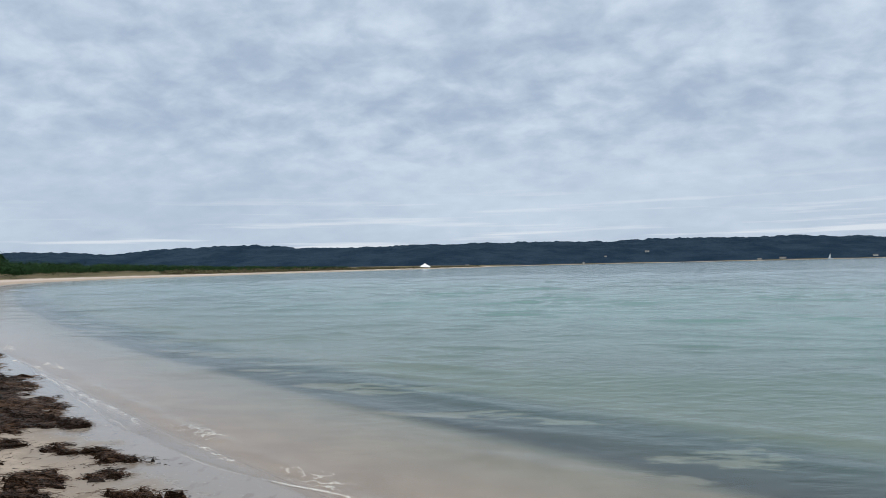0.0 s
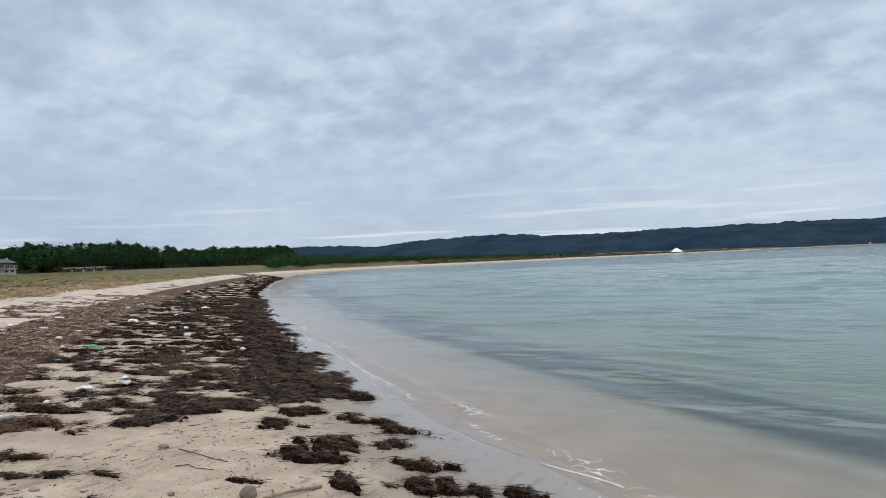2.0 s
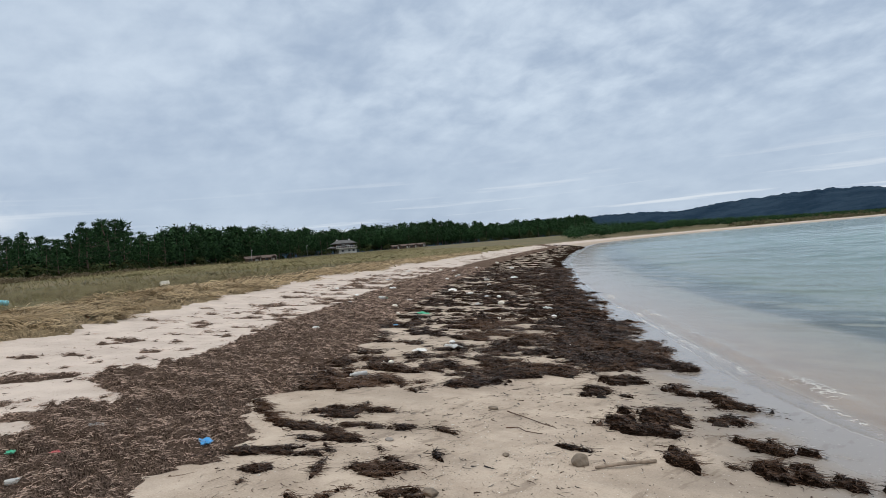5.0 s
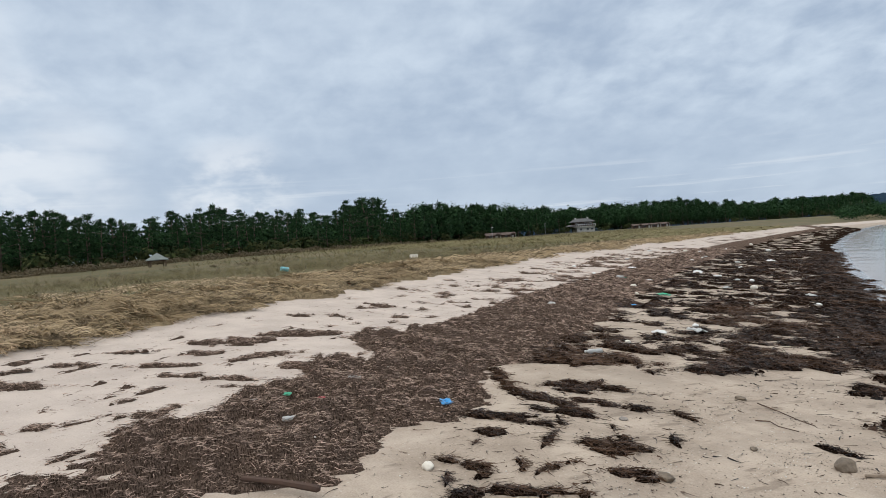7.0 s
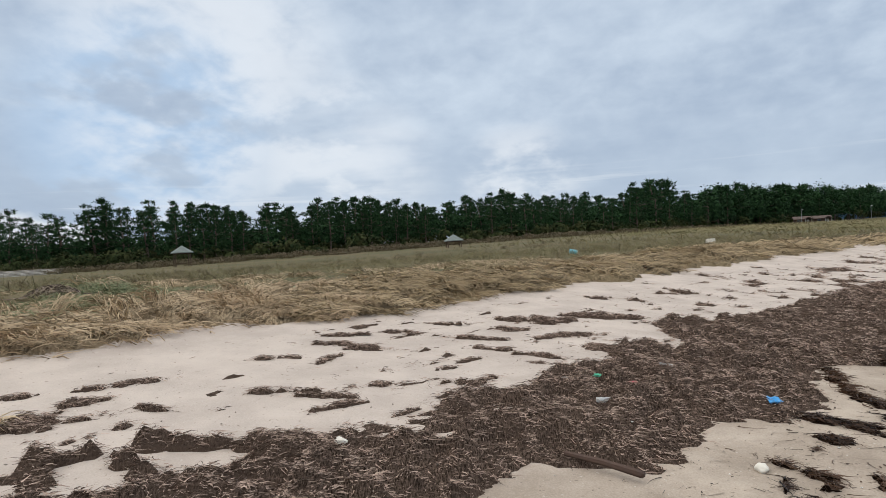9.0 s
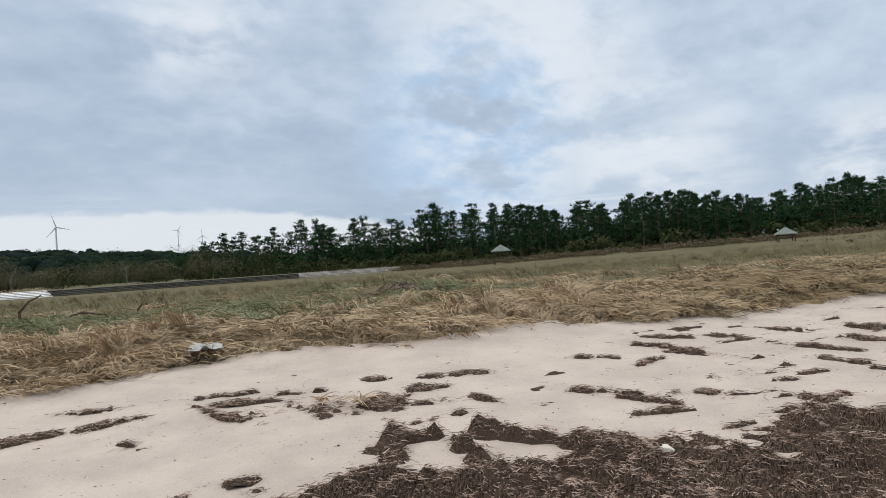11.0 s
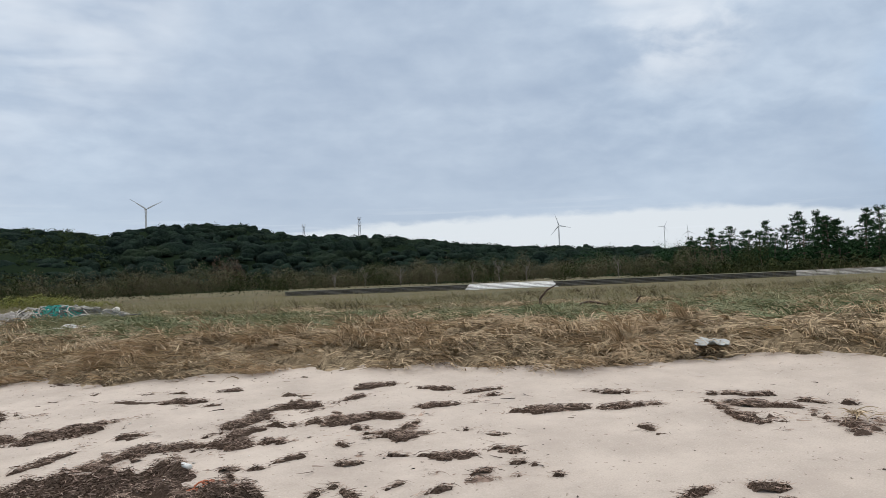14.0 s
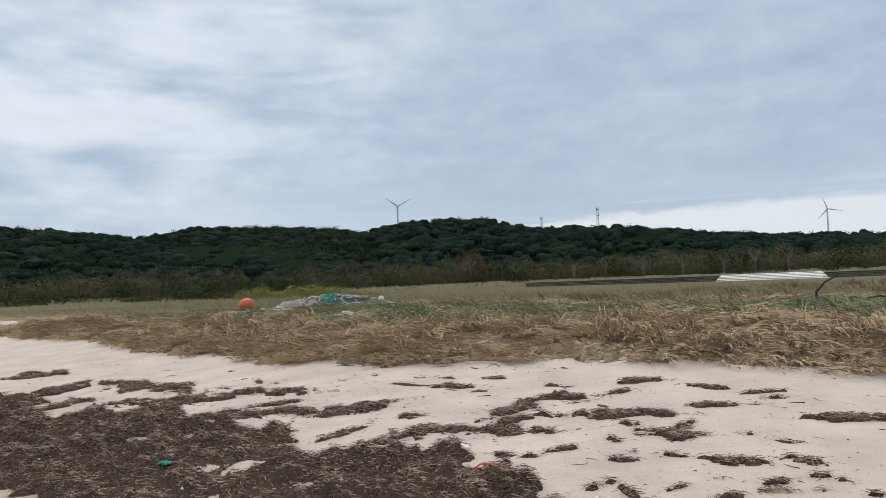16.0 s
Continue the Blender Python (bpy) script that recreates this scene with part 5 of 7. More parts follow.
DRY_D = [(5.99, 1.96, 0.19, 0.04, -59), (3.65, 2.02, 0.07, 0.03, -123), (5.55, 2.12, 0.19, 0.06, -64), (4.30, 2.14, 0.12, 0.03, -81), (4.93, 2.20, 0.09, 0.03, -19),
         (4.73, 2.23, 0.18, 0.14, -76), (3.65, 2.25, 0.13, 0.05, -36), (4.13, 2.29, 0.07, 0.04, -67), (6.06, 2.44, 0.14, 0.07, -96), (4.84, 2.54, 0.08, 0.04, -96),
         (4.46, 2.55, 0.10, 0.03, -100), (4.13, 2.73, 0.09, 0.04, -44), (5.02, 2.83, 0.39, 0.12, -71), (3.94, 2.96, 0.12, 0.04, -78), (6.08, 2.99, 0.17, 0.09, -55),
         (5.64, 3.05, 0.11, 0.06, -34), (5.32, 3.18, 0.18, 0.04, -43), (5.38, 3.41, 0.16, 0.13, -61), (4.59, 3.44, 0.11, 0.09, -23)]
DRY_E = [(4.31, 3.45, 0.38, 0.13, -65), (4.91, 3.63, 0.28, 0.14, -11), (3.68, 3.84, 0.07, 0.05, -93), (3.96, 4.09, 0.21, 0.17, -27), (4.38, 4.35, 0.08, 0.06, -50),
         (5.32, 4.35, 0.08, 0.04, -65), (5.84, 4.54, 0.12, 0.04, -69), (3.76, 4.57, 0.17, 0.06, -12), (5.48, 4.68, 0.18, 0.14, -74), (4.45, 5.12, 0.31, 0.22, -36),
         (3.88, 5.96, 0.54, 0.19, -58), (4.29, 6.01, 0.26, 0.08, -49), (4.66, 6.34, 0.31, 0.16, -73), (4.52, 6.99, 0.22, 0.14, -67), (3.93, 7.47, 0.47, 0.18, -59),
         (3.70, 8.09, 0.22, 0.08, -45), (4.21, 8.65, 0.72, 0.25, -86), (3.30, 8.76, 0.19, 0.15, -28), (3.51, 9.94, 0.30, 0.24, -22)]
DRY_F = [(3.86, 10.13, 0.24, 0.11, 12), (4.15, 11.79, 0.31, 0.25, -76), (3.86, 11.91, 0.25, 0.08, -62)]
STREAKS = [(1.87, -6.46, 0.41, 0.06, 121), (1.35, -5.94, 0.33, 0.10, 144), (1.08, -6.50, 0.31, 0.16, -176), (0.84, -6.07, 0.32, 0.09, 170), (1.11, -5.61, 0.20, 0.10, 166),
           (1.62, -5.24, 0.29, 0.09, -155), (1.28, -5.22, 0.17, 0.07, 180), (0.65, -4.89, 0.16, 0.13, -171), (1.05, -5.03, 0.22, 0.03, -94), (1.50, -4.84, 0.09, 0.07, -174),
           (0.26, -5.17, 0.12, 0.03, 106), (0.87, -4.36, 0.17, 0.04, -122), (0.49, -4.45, 0.11, 0.06, -169), (1.49, -4.22, 0.14, 0.06, 171), (1.25, -4.06, 0.06, 0.04, -133),
           (1.32, -3.77, 0.09, 0.07, 176), (0.95, -3.91, 0.19, 0.05, -162), (0.74, -4.14, 0.07, 0.03, -139), (0.39, -4.36, 0.07, 0.03, -156)]
KELP = [(-2.52, -6.88, 0.40, 0.20, 126), (-2.23, -6.25, 0.16, 0.14, 153), (-2.30, -5.45, 0.27, 0.10, 141), (-2.15, -4.85, 0.30, 0.14, 127),
        (-2.44, -4.63, 0.15, 0.09, 101), (-2.68, -4.45, 0.16, 0.13, 148), (-1.69, -6.45, 0.27, 0.23, 151), (-1.45, -5.95, 0.30, 0.14, 159),
        (-1.50, -5.13, 0.24, 0.08, 98), (-2.69, -8.89, 0.19, 0.14, 136), (-2.25, -7.52, 0.19, 0.14, 114), (-1.25, -6.20, 0.16, 0.10, -173),
        (-1.34, -7.44, 0.19, 0.16, -164), (-1.72, -8.04, 0.22, 0.19, 142)]
DRY_CLUMPS = DRY_A + DRY_B + DRY_C + DRY_D + DRY_E + DRY_F
for seed, (u, v, a, b, turn) in enumerate(DRY_CLUMPS):
    seaweed("seaweed_clump", "dry dark brown seaweed clump on pale sand", "seaweed clumps on the dry sand", on_beach(u, v, turn), clump_mesh(a * 1.3, b * 0.78, 200 + seed, 0.02 + 0.10 * min(b, 0.25), False))
for seed, (u, v, a, b, turn) in enumerate(STREAKS):
    seaweed("seaweed_clump", "wet dark brown streak of seaweed on damp sand", "seaweed streaks on the damp sand", on_beach(u, v, turn), clump_mesh(a * 1.25, b, 560 + seed, 0.026, True))
for seed, (u, v, a, b, turn) in enumerate(KELP):
    seaweed("kelp_clump", "wet black-brown kelp heap at the water's edge", "kelp heaps along the waterline", on_beach(u, v, turn), clump_mesh(a, b, 400 + seed, 0.06, True))
rng = np.random.default_rng(77)
for seed in range(22):
    u, v, a, b = rng.uniform(-2.7, 1.6), rng.uniform(-8.0, -3.2), rng.uniform(0.06, 0.15), rng.uniform(0.02, 0.04)
    seaweed("kelp_clump", "small wet black-brown kelp scrap near the water", "kelp heaps along the waterline", on_beach(u, v, rng.uniform(-10, 60) + 90), clump_mesh(a, b, 430 + seed, 0.02, True))


def grass_tuft(u, v, n, long, seed):
    """A torn-off tuft of dead beach grass, its blades splayed from one root."""
    rng = np.random.default_rng(seed)
    p = xy(u, v)
    base = np.c_[np.repeat(p[None], n, 0) + rng.normal(0, 0.02, (n, 2)), np.full(n, float(ground_z(p)[0]) + 0.05)]
    vv, ff = strips(base, rng.uniform(0, 6.283, n), rng.uniform(0.4, 1.1, n) * long, rng.uniform(0.006, 0.011, n), rng.uniform(0.5, 0.8, n), rng.uniform(0.3, 0.9, n), 4, rng, 0.6)
    ob = thing("grass_tuft", "torn-off tuft of pale dead grass on seaweed", "grass")
    tagged(part("blades", mesh_from("blades", vv, ff, M_STRAW), None, ob), kind="stuff")


grass_tuft(5.28, -1.12, 46, 0.26, 801)
grass_tuft(5.42, -0.86, 30, 0.2, 802)


def scatter_bits():
    """Loose threads and twigs of weed on bare sand."""
    rng = np.random.default_rng(120)
    n = 6500
    damp = rng.random(n) < 0.4
    u, v = np.where(damp, rng.uniform(-2.2, 2.0, n), rng.uniform(-1.8, 7.0, n)), np.where(damp, rng.uniform(-8.5, -2.8, n), rng.uniform(-14, 12, n))
    ok = fbm(u * 0.9, v * 0.7, 121) + 0.3 * (rng.random(n) - 0.5) > -0.05
    u, v = u[ok], v[ok]
    p = xy(u, v)
    n = len(p)
    way = math.atan2(ALONG[1], ALONG[0]) + rng.normal(0, 0.7, n)
    vv, ff = strips(np.c_[p, ground_z(p) + 0.006], way, 0.012 + 0.13 * rng.random(n) ** 4, 0.003 + 0.009 * rng.random(n) ** 2, rng.uniform(-0.05, 0.1, n), rng.uniform(-0.02, 0.1, n), 3, rng, 2.2)
    thing("seaweed_scraps", "scattered dark scraps of seaweed on the sand", "seaweed", kind="stuff", data=mesh_from("seaweed_scraps", vv, ff, M_KELP))
    # shells, grit and crumbs of weed: thinly everywhere, thickly in drifts
    drifts = [(0.07, -5.81), (-0.08, -6.29), (-0.39, -5.29), (-0.44, -4.91), (0.56, -4.21), (-0.21, -4.32), (-0.75, -4.88), (0.29, -4.86), (0.36, -4.47), (-0.5, -3.9), (0.2, -3.6), (-1.1, -4.3), (0.7, -3.3)]
    pick = rng.integers(0, len(drifts), 1900)
    near = np.array(drifts)[pick] + rng.normal(0, 1, (1900, 2)) * (0.13, 0.20)
    wide = np.c_[rng.uniform(-1.8, 5.0, 900), rng.uniform(-24, 10, 900)]
    fore = np.c_[rng.uniform(-1.8, 1.8, 500), rng.uniform(-8, -2.5, 500)]
    u, v = np.concatenate([near, wide, fore]).T
    size = np.concatenate([rng.uniform(0.002, 0.007, 1900), rng.uniform(0.005, 0.018, 900), rng.uniform(0.002, 0.010, 500)])
    n = len(u)
    p = xy(u, v)
    at = np.c_[p, ground_z(p) + np.where(cover(u, v) > 0, 0.07, 0.003)]
    octa = np.array([(1, 0, 0), (0, 1, 0), (-1, 0, 0), (0, -1, 0), (0, 0, 1), (0, 0, -1)], float)
    faces = np.array([(0, 1, 4), (1, 2, 4), (2, 3, 4), (3, 0, 4), (1, 0, 5), (2, 1, 5), (3, 2, 5), (0, 3, 5)])
    form = octa[None] * rng.uniform(0.5, 1.2, (n, 6, 1)) * np.stack([np.ones(n), rng.uniform(0.5, 1, n), rng.uniform(0.3, 0.7, n)], -1)[:, None] * size[:, None, None]
    turn = rng.uniform(0, 6.283, n)[:, None]
    c, d = np.cos(turn), np.sin(turn)
    form = np.stack([form[..., 0] * c - form[..., 1] * d, form[..., 0] * d + form[..., 1] * c, form[..., 2]], -1) + at[:, None]
    m, k = material("shell_bits")
    r = k.n("ShaderNodeNewGeometry").outputs["Random Per Island"]
    col = k.mix(k.ramp(r, 0.3, 0.55), (0.07, 0.05, 0.035), (0.34, 0.29, 0.23))
    finish(k, k.mix(k.ramp(r, 0.6, 0.95), col, (0.72, 0.69, 0.64)), 0.6)
    thing("shell_bits", "small pale shells and dark crumbs on the damp sand", "debris", kind="stuff",
          data=mesh_from("shell_bits", form.reshape(-1, 3), (faces[None] + np.arange(n)[:, None, None] * 6).reshape(-1, 3), m))


scatter_bits()


def foam_material():
    m, k = material("foam")
    k.n("ShaderNodeOutputMaterial", {"Surface": k.n("ShaderNodeBsdfPrincipled", {"Base Color": (0.80, 0.80, 0.78, 1), "Roughness": 0.6, "Alpha": 0.55}).outputs[0]})
    return m


def foam():
    """Lacy broken foam on the lip of the last ripple and where it runs out on the sand."""
    rng = np.random.default_rng(130)
    n = 150000
    v = -1.5 - 20 * rng.random(n) ** 1.4
    second = rng.random(n) < 0.45
    mid = lip_line(v) + np.where(second, 0.30 + 0.08 * fbm(v * 0.9, v * 0.03, 138), -0.02)
    u = mid + rng.normal(0, 1, n) * np.where(second, 0.022, 0.075) + shore_shift(v)
    lace = np.abs(fbm(u * 9.0, v * 7.0, 137, 3))
    ok = (lace < 0.06) & (fbm(v * 0.9, v * 0.0 + second * 3.0, 133, 3) + 0.25 * rng.random(n) > np.where(second, 0.30, 0.14))
    # the white bead along the front of the sheet, with a torn veil behind it
    n = 15000
    bv = -1.5 - 13 * rng.random(n) ** 1.3
    veil = rng.random(n) < 0.35
    bu = swash_line(bv) + np.where(veil, -0.03 - 0.22 * rng.random(n) ** 1.5, rng.normal(0, 0.006, n) - 0.01 * np.abs(fbm(bv * 2.0, bv * 0, 142))) + shore_shift(bv)
    thick = fbm(bv * 1.3, bv * 0.0, 141, 3) + 0.35 * smooth(-7, -5.5, bv)
    keep_ = np.where(veil, (np.abs(fbm(bu * 12.0, bv * 7.0, 143, 3)) < 0.07) & (thick > 0.05), thick > -0.12 + 0.4 * rng.random(n))
    u, v = np.concatenate([u[ok], bu[keep_]]), np.concatenate([v[ok], bv[keep_]])
    p = xy(u, v)
    u0 = u - shore_shift(v)
    z = np.maximum(ground_z(p) + 0.001, -0.026 + 0.030 * np.exp(-((u0 - lip_line(v)) / 0.10) ** 2) * (0.6 + 0.5 * fbm(v * 0.8, v * 0, 136)) + 0.004)
    n = len(p)
    r = rng.uniform(0.0012, 0.0045, n)
    ang = np.arange(6) / 6 * 6.283
    ring = np.stack([np.cos(ang), np.sin(ang)], -1)
    top = np.concatenate([p, (z + r * 0.5)[:, None]], -1)[:, None]
    rim = np.concatenate([p[:, None] + ring[None] * r[:, None, None] * rng.uniform(0.7, 1.3, (n, 6, 1)), np.repeat((z - 0.006)[:, None, None], 6, 1)], -1)
    vv = np.concatenate([top, rim], 1).reshape(-1, 3)
    k = np.arange(n)[:, None] * 7
    ff = np.concatenate([np.stack([k, k + 1 + i, k + 1 + (i + 1) % 6], -1) for i in range(6)], 1).reshape(-1, 3)
    thing("foam", "thin lacy white foam at the waterline", "foam", kind="stuff", data=mesh_from("foam", vv, ff, foam_material(), True))


foam()


# ---- far things ----
def turbine(az, d, hub_el, blade, first, name_label):
    """Tower, nacelle, hub and three blades; the rotor faces the beach."""
    hub_z = 1.8 + d * math.tan(radians(hub_el))
    p = polar(az, d)
    base = float(ground_z(p)[0])
    ob = thing("wind_turbine", name_label, "wind turbine", pose(*p, base, 0, 0, az + 12), "wind turbines on the skyline")
    h = hub_z - base
    k = blade / 31
    part("tower", tube(bmesh.new(), (0, 0, 0), (0, 0, h - 0.8 * k), 2.6 * k, 1.5 * k, 14), M_TURBINE, ob)
    part("nacelle", box(bmesh.new(), (3.2 * k, 8 * k, 3.2 * k), (0, 0.8 * k, h), bevel=0.5 * k), M_TURBINE, ob)
    hub = part("hub", tube(bmesh.new(), (0, -3.2 * k, h), (0, -5.6 * k, h), 1.6 * k, 0.5 * k, 12), M_TURBINE, ob)
    for i in range(3):
        bm = bmesh.new()
        sect = [(0.0, 0.7, 0.5), (0.12, 1.5, 0.45), (0.45, 1.0, 0.28), (1.0, 0.25, 0.06)]
        rings_ = [[bm.verts.new((x * w_ * k, y * th * k, t * blade)) for x, y in ((-1, 0), (0, -1), (1, 0), (0, 1))] for t, w_, th in sect]
        for a, b in zip(rings_, rings_[1:]):
            for j in range(4):
                bm.faces.new((a[j], a[(j + 1) % 4], b[(j + 1) % 4], b[j]))
        bm.faces.new(rings_[-1])
        part("blade", bm, M_TURBINE, ob, m=pose(0, -4.2 * k, h, 0, 90 - first - 120 * i, 0))


turbine(177.38, 1500, 6.5, 37, 28, "white three-bladed wind turbine behind the wooded hill")
turbine(144.1, 1700, 4.2, 30, 108, "white three-bladed wind turbine far inland")
turbine(135.75, 2300, 3.65, 20, 60, "distant white wind turbine beside the pines")
turbine(133.98, 2400, 3.15, 23, 95, "distant white wind turbine beside the pines")


def mast(az, d, top_el, tall, wide, dish):
    top = 1.8 + d * math.tan(radians(top_el))
    ob = thing("radio_mast", "grey steel lattice mast with antennas on the hill", "mast", pose(*polar(az, d), top - tall, 0, 0, az), "masts on the hill")
    c = [(sx * wide, sy * wide) for sx, sy in ((-1, -1), (1, -1), (1, 1), (-1, 1))]
    for x, y in c:
        part("leg", tube(bmesh.new(), (x, y, 0), (x * 0.45, y * 0.45, tall * 0.93), 0.16, 0.12, 5), M_STEEL, ob)
    n = 9
    for i in range(n):
        bm = bmesh.new()
        z0, z1 = tall * 0.93 * i / n, tall * 0.93 * (i + 1) / n
        f0, f1 = 1 - 0.55 * i / n, 1 - 0.55 * (i + 1) / n
        for j in range(4):
            a, b = c[j], c[(j + 1) % 4]
            tube(bm, (a[0] * f0, a[1] * f0, z0), (b[0] * f1, b[1] * f1, z1), 0.07, 0.07, 4)
            tube(bm, (a[0] * f1, a[1] * f1, z1), (b[0] * f1, b[1] * f1, z1), 0.06, 0.06, 4)
        part("brace", bm, M_STEEL, ob)
    for zz in (0.72, 0.9) if dish else (0.93,):
        part("platform", tube(bmesh.new(), (0, 0, tall * zz), (0, 0, tall * zz + 0.25), wide * 0.95, wide * 0.95, 10), M_STEEL, ob)
        for j in range(6):
            a = j * 1.047
            part("antenna", box(bmesh.new(), (0.3, 0.2, 1.7), (math.cos(a) * wide, math.sin(a) * wide, tall * zz + 1.0), bevel=0.05), M_WHITE, ob)
    part("rod", tube(bmesh.new(), (0, 0, tall * 0.9), (0, 0, tall), 0.09, 0.04, 5), M_STEEL, ob)


mast(165.35, 470, 5.05, 15, 1.0, False)
mast(160.76, 470, 5.68, 22, 1.1, True)


def hilltop_house():
    d = 480
    z = 1.8 + d * math.tan(radians(4.25))
    ob = thing("house", "pale grey house roof among the trees on the hilltop", "house", pose(*polar(198.6, d), z - 5, 0, 0, 198.6))
    part("wall", box(bmesh.new(), (5.2, 5, 6.2), (0, 0, 3.1)), M_WALL, ob)
    part("roof", gable_roof(bmesh.new(), 6, 6, 0.8, 6.2), M_GREYROOF, ob)


hilltop_house()


def shelter(az, d, apex, wide):
    """A small open shelter: hipped roof on four posts, with a bench."""
    x, y, z = spot(az, d)
    ob = thing("shelter", "small open beach shelter with grey-green hipped roof", "shelter", pose(x, y, z, 0, 0, az + 8), "shelters in the dune grass")
    h = apex - z
    eave = h - wide * 0.40
    part("roof", hip_roof(bmesh.new(), wide, wide, wide * 0.40, 0.0, eave, 0.10), M_HUTROOF, ob)
    for sx in (-1, 1):
        for sy in (-1, 1):
            part("post", box(bmesh.new(), (0.13, 0.13, eave + 0.06), (sx * wide * 0.37, sy * wide * 0.37, (eave + 0.06) / 2), bevel=0.015), M_DARKWOOD, ob)
    part("bench", box(bmesh.new(), (wide * 0.6, 0.35, 0.06), (0, wide * 0.25, 0.42), bevel=0.01), M_DARKWOOD, ob)
    part("beam", box(bmesh.new(), (wide * 0.78, 0.1, 0.14), (0, -wide * 0.37, eave - 0.05)), M_DARKWOOD, ob)
    part("beam", box(bmesh.new(), (wide * 0.78, 0.1, 0.14), (0, wide * 0.37, eave - 0.05)), M_DARKWOOD, ob)


shelter(109.75, 95, 3.45, 2.5)
shelter(87.9, 92, 3.15, 2.35)


def beach_house():
    ob = thing("house", "two-storey beach house with grey roof and pale walls", "house", facing(53.6, 280, 0.0, 18) @ Matrix.Scale(0.82, 4))
    part("wall", box(bmesh.new(), (9.0, 6.5, 2.5), (1.0, 0, 1.25)), M_WALL, ob, "pale plastered ground floor")
    part("wall", box(bmesh.new(), (9.4, 6.2, 2.2), (0.2, 0.2, 3.75)), M_DARKWOOD, ob, "dark upper floor")
    part("floor_slab", box(bmesh.new(), (10.8, 8.2, 0.25), (0.3, -0.4, 2.62)), M_WALL, ob)
    part("roof", hip_roof(bmesh.new(), 11.0, 8.6, 1.9, 6.2, 4.85, 0.22), M_GREYROOF, ob)
    part("roof", hip_roof(bmesh.new(), 4.2, 5.5, 1.0, 1.5, 2.9, 0.2), M_GREYROOF, ob, m=pose(-6.0, -0.6, 0))
    for x in (-3.1, 3.1):
        part("finial", box(bmesh.new(), (0.55, 0.5, 0.6), (x, 0, 6.85), bevel=0.06), M_WHITE, ob)
    rail = part("balcony_rail", box(bmesh.new(), (10.6, 0.08, 0.1), (0.3, -4.35, 3.75)), M_WHITE, ob)
    for i in range(12):
        part("baluster", box(bmesh.new(), (0.09, 0.07, 0.95), (-4.9 + i * 0.945, -4.35, 3.22)), M_WHITE, rail)
    for i in range(4):
        win = part("window", box(bmesh.new(), (1.5, 0.08, 1.3), (-3.3 + i * 2.2, -2.93, 3.75)), M_WINDOW, ob)
        part("frame", box(bmesh.new(), (1.66, 0.06, 0.09), (-3.3 + i * 2.2, -2.96, 4.44)), M_WHITE, win)
    for x in (-1.6, 1.8, 4.0):
        win = part("window", box(bmesh.new(), (1.1, 0.08, 0.9), (x, -3.27, 1.45)), M_WINDOW, ob)
        part("frame", box(bmesh.new(), (1.26, 0.06, 0.08), (x, -3.29, 1.94)), M_WHITE, win)


beach_house()


def cabin(az, d, turn, size, wide=5.4):
    ob = thing("beach_cabin", "dark brown timber cabin with a gabled porch", "cabin", facing(az, d, 0.0, turn) @ Matrix.Scale(size, 4), "cabins under the pines")
    part("wall", box(bmesh.new(), (wide, 4.2, 1.9), (0, 0, 0.95)), M_DARKWOOD, ob)
    part("roof", gable_roof(bmesh.new(), wide + 0.8, 5.4, 1.0, 1.85), M_BROWNROOF, ob)
    part("porch_roof", gable_roof(bmesh.new(), 3.2, 2.4, 0.75, 1.75), M_DARKWOOD, ob, m=pose(wide * 0.3, -2.2, 0.12, 0, 0, 90))
    for x in (-1.0, 1.0):
        part("porch_post", box(bmesh.new(), (0.14, 0.14, 1.9), (wide * 0.3 + x, -3.5, 0.95)), M_WALL, ob)
    part("door", box(bmesh.new(), (0.85, 0.08, 1.7), (wide * 0.3, -2.13, 0.86)), M_WALL, ob)
    win = part("window", box(bmesh.new(), (1.2, 0.08, 0.8), (-wide * 0.22, -2.13, 1.2)), M_WINDOW, ob)
    part("frame", box(bmesh.new(), (1.3, 0.06, 0.07), (-wide * 0.22, -2.15, 1.63)), M_WALL, win)


for az, d, turn, size in ((61.0, 200, 10, 0.72), (59.7, 206, 10, 0.72), (48.55, 278, 15, 0.6), (47.85, 284, 15, 0.6), (47.15, 290, 15, 0.6), (49.3, 282, 15, 0.6)):
    cabin(az, d, turn, size)


def lamp_post(az, d, tall):
    ob = thing("lamp_post", "thin grey lamp post beside the cabins", "lamp post", facing(az, d))
    part("pole", tube(bmesh.new(), (0, 0, 0), (0, 0, tall), 0.07, 0.05, 6), M_STEEL, ob)
    part("lamp_head", box(bmesh.new(), (0.5, 0.2, 0.12), (0.2, 0, tall), bevel=0.03), M_WHITE, ob)


lamp_post(61.0, 185, 3.6)
lamp_post(56.6, 250, 4.2)


def pyramid_hall():
    """White building with a pointed roof on the spit."""
    ob = thing("pavilion", "white pavilion with a pointed roof on the spit", "pavilion", facing(1.55, 690, 0.0, 20))
    part("roof", hip_roof(bmesh.new(), 9.5, 9.5, 3.9, 0.0, 0.9, 0.15), M_WHITE, ob)
    part("wall", box(bmesh.new(), (8.2, 8.2, 1.0), (0, 0, 0.5)), M_WALL, ob)


pyramid_hall()


def far_building(az, d, z, w, h, name="house", label="small white house on the far shore"):
    p = polar(az, d)
    ob = thing(name, label, "house", pose(*p, z, 0, 0, az), "houses on the far shore")
    part("wall", box(bmesh.new(), (w, w * 0.7, h), (0, 0, h / 2)), M_WALL, ob)
    part("roof", gable_roof(bmesh.new(), w * 1.1, w * 0.85, h * 0.4, h), M_GREYROOF, ob)


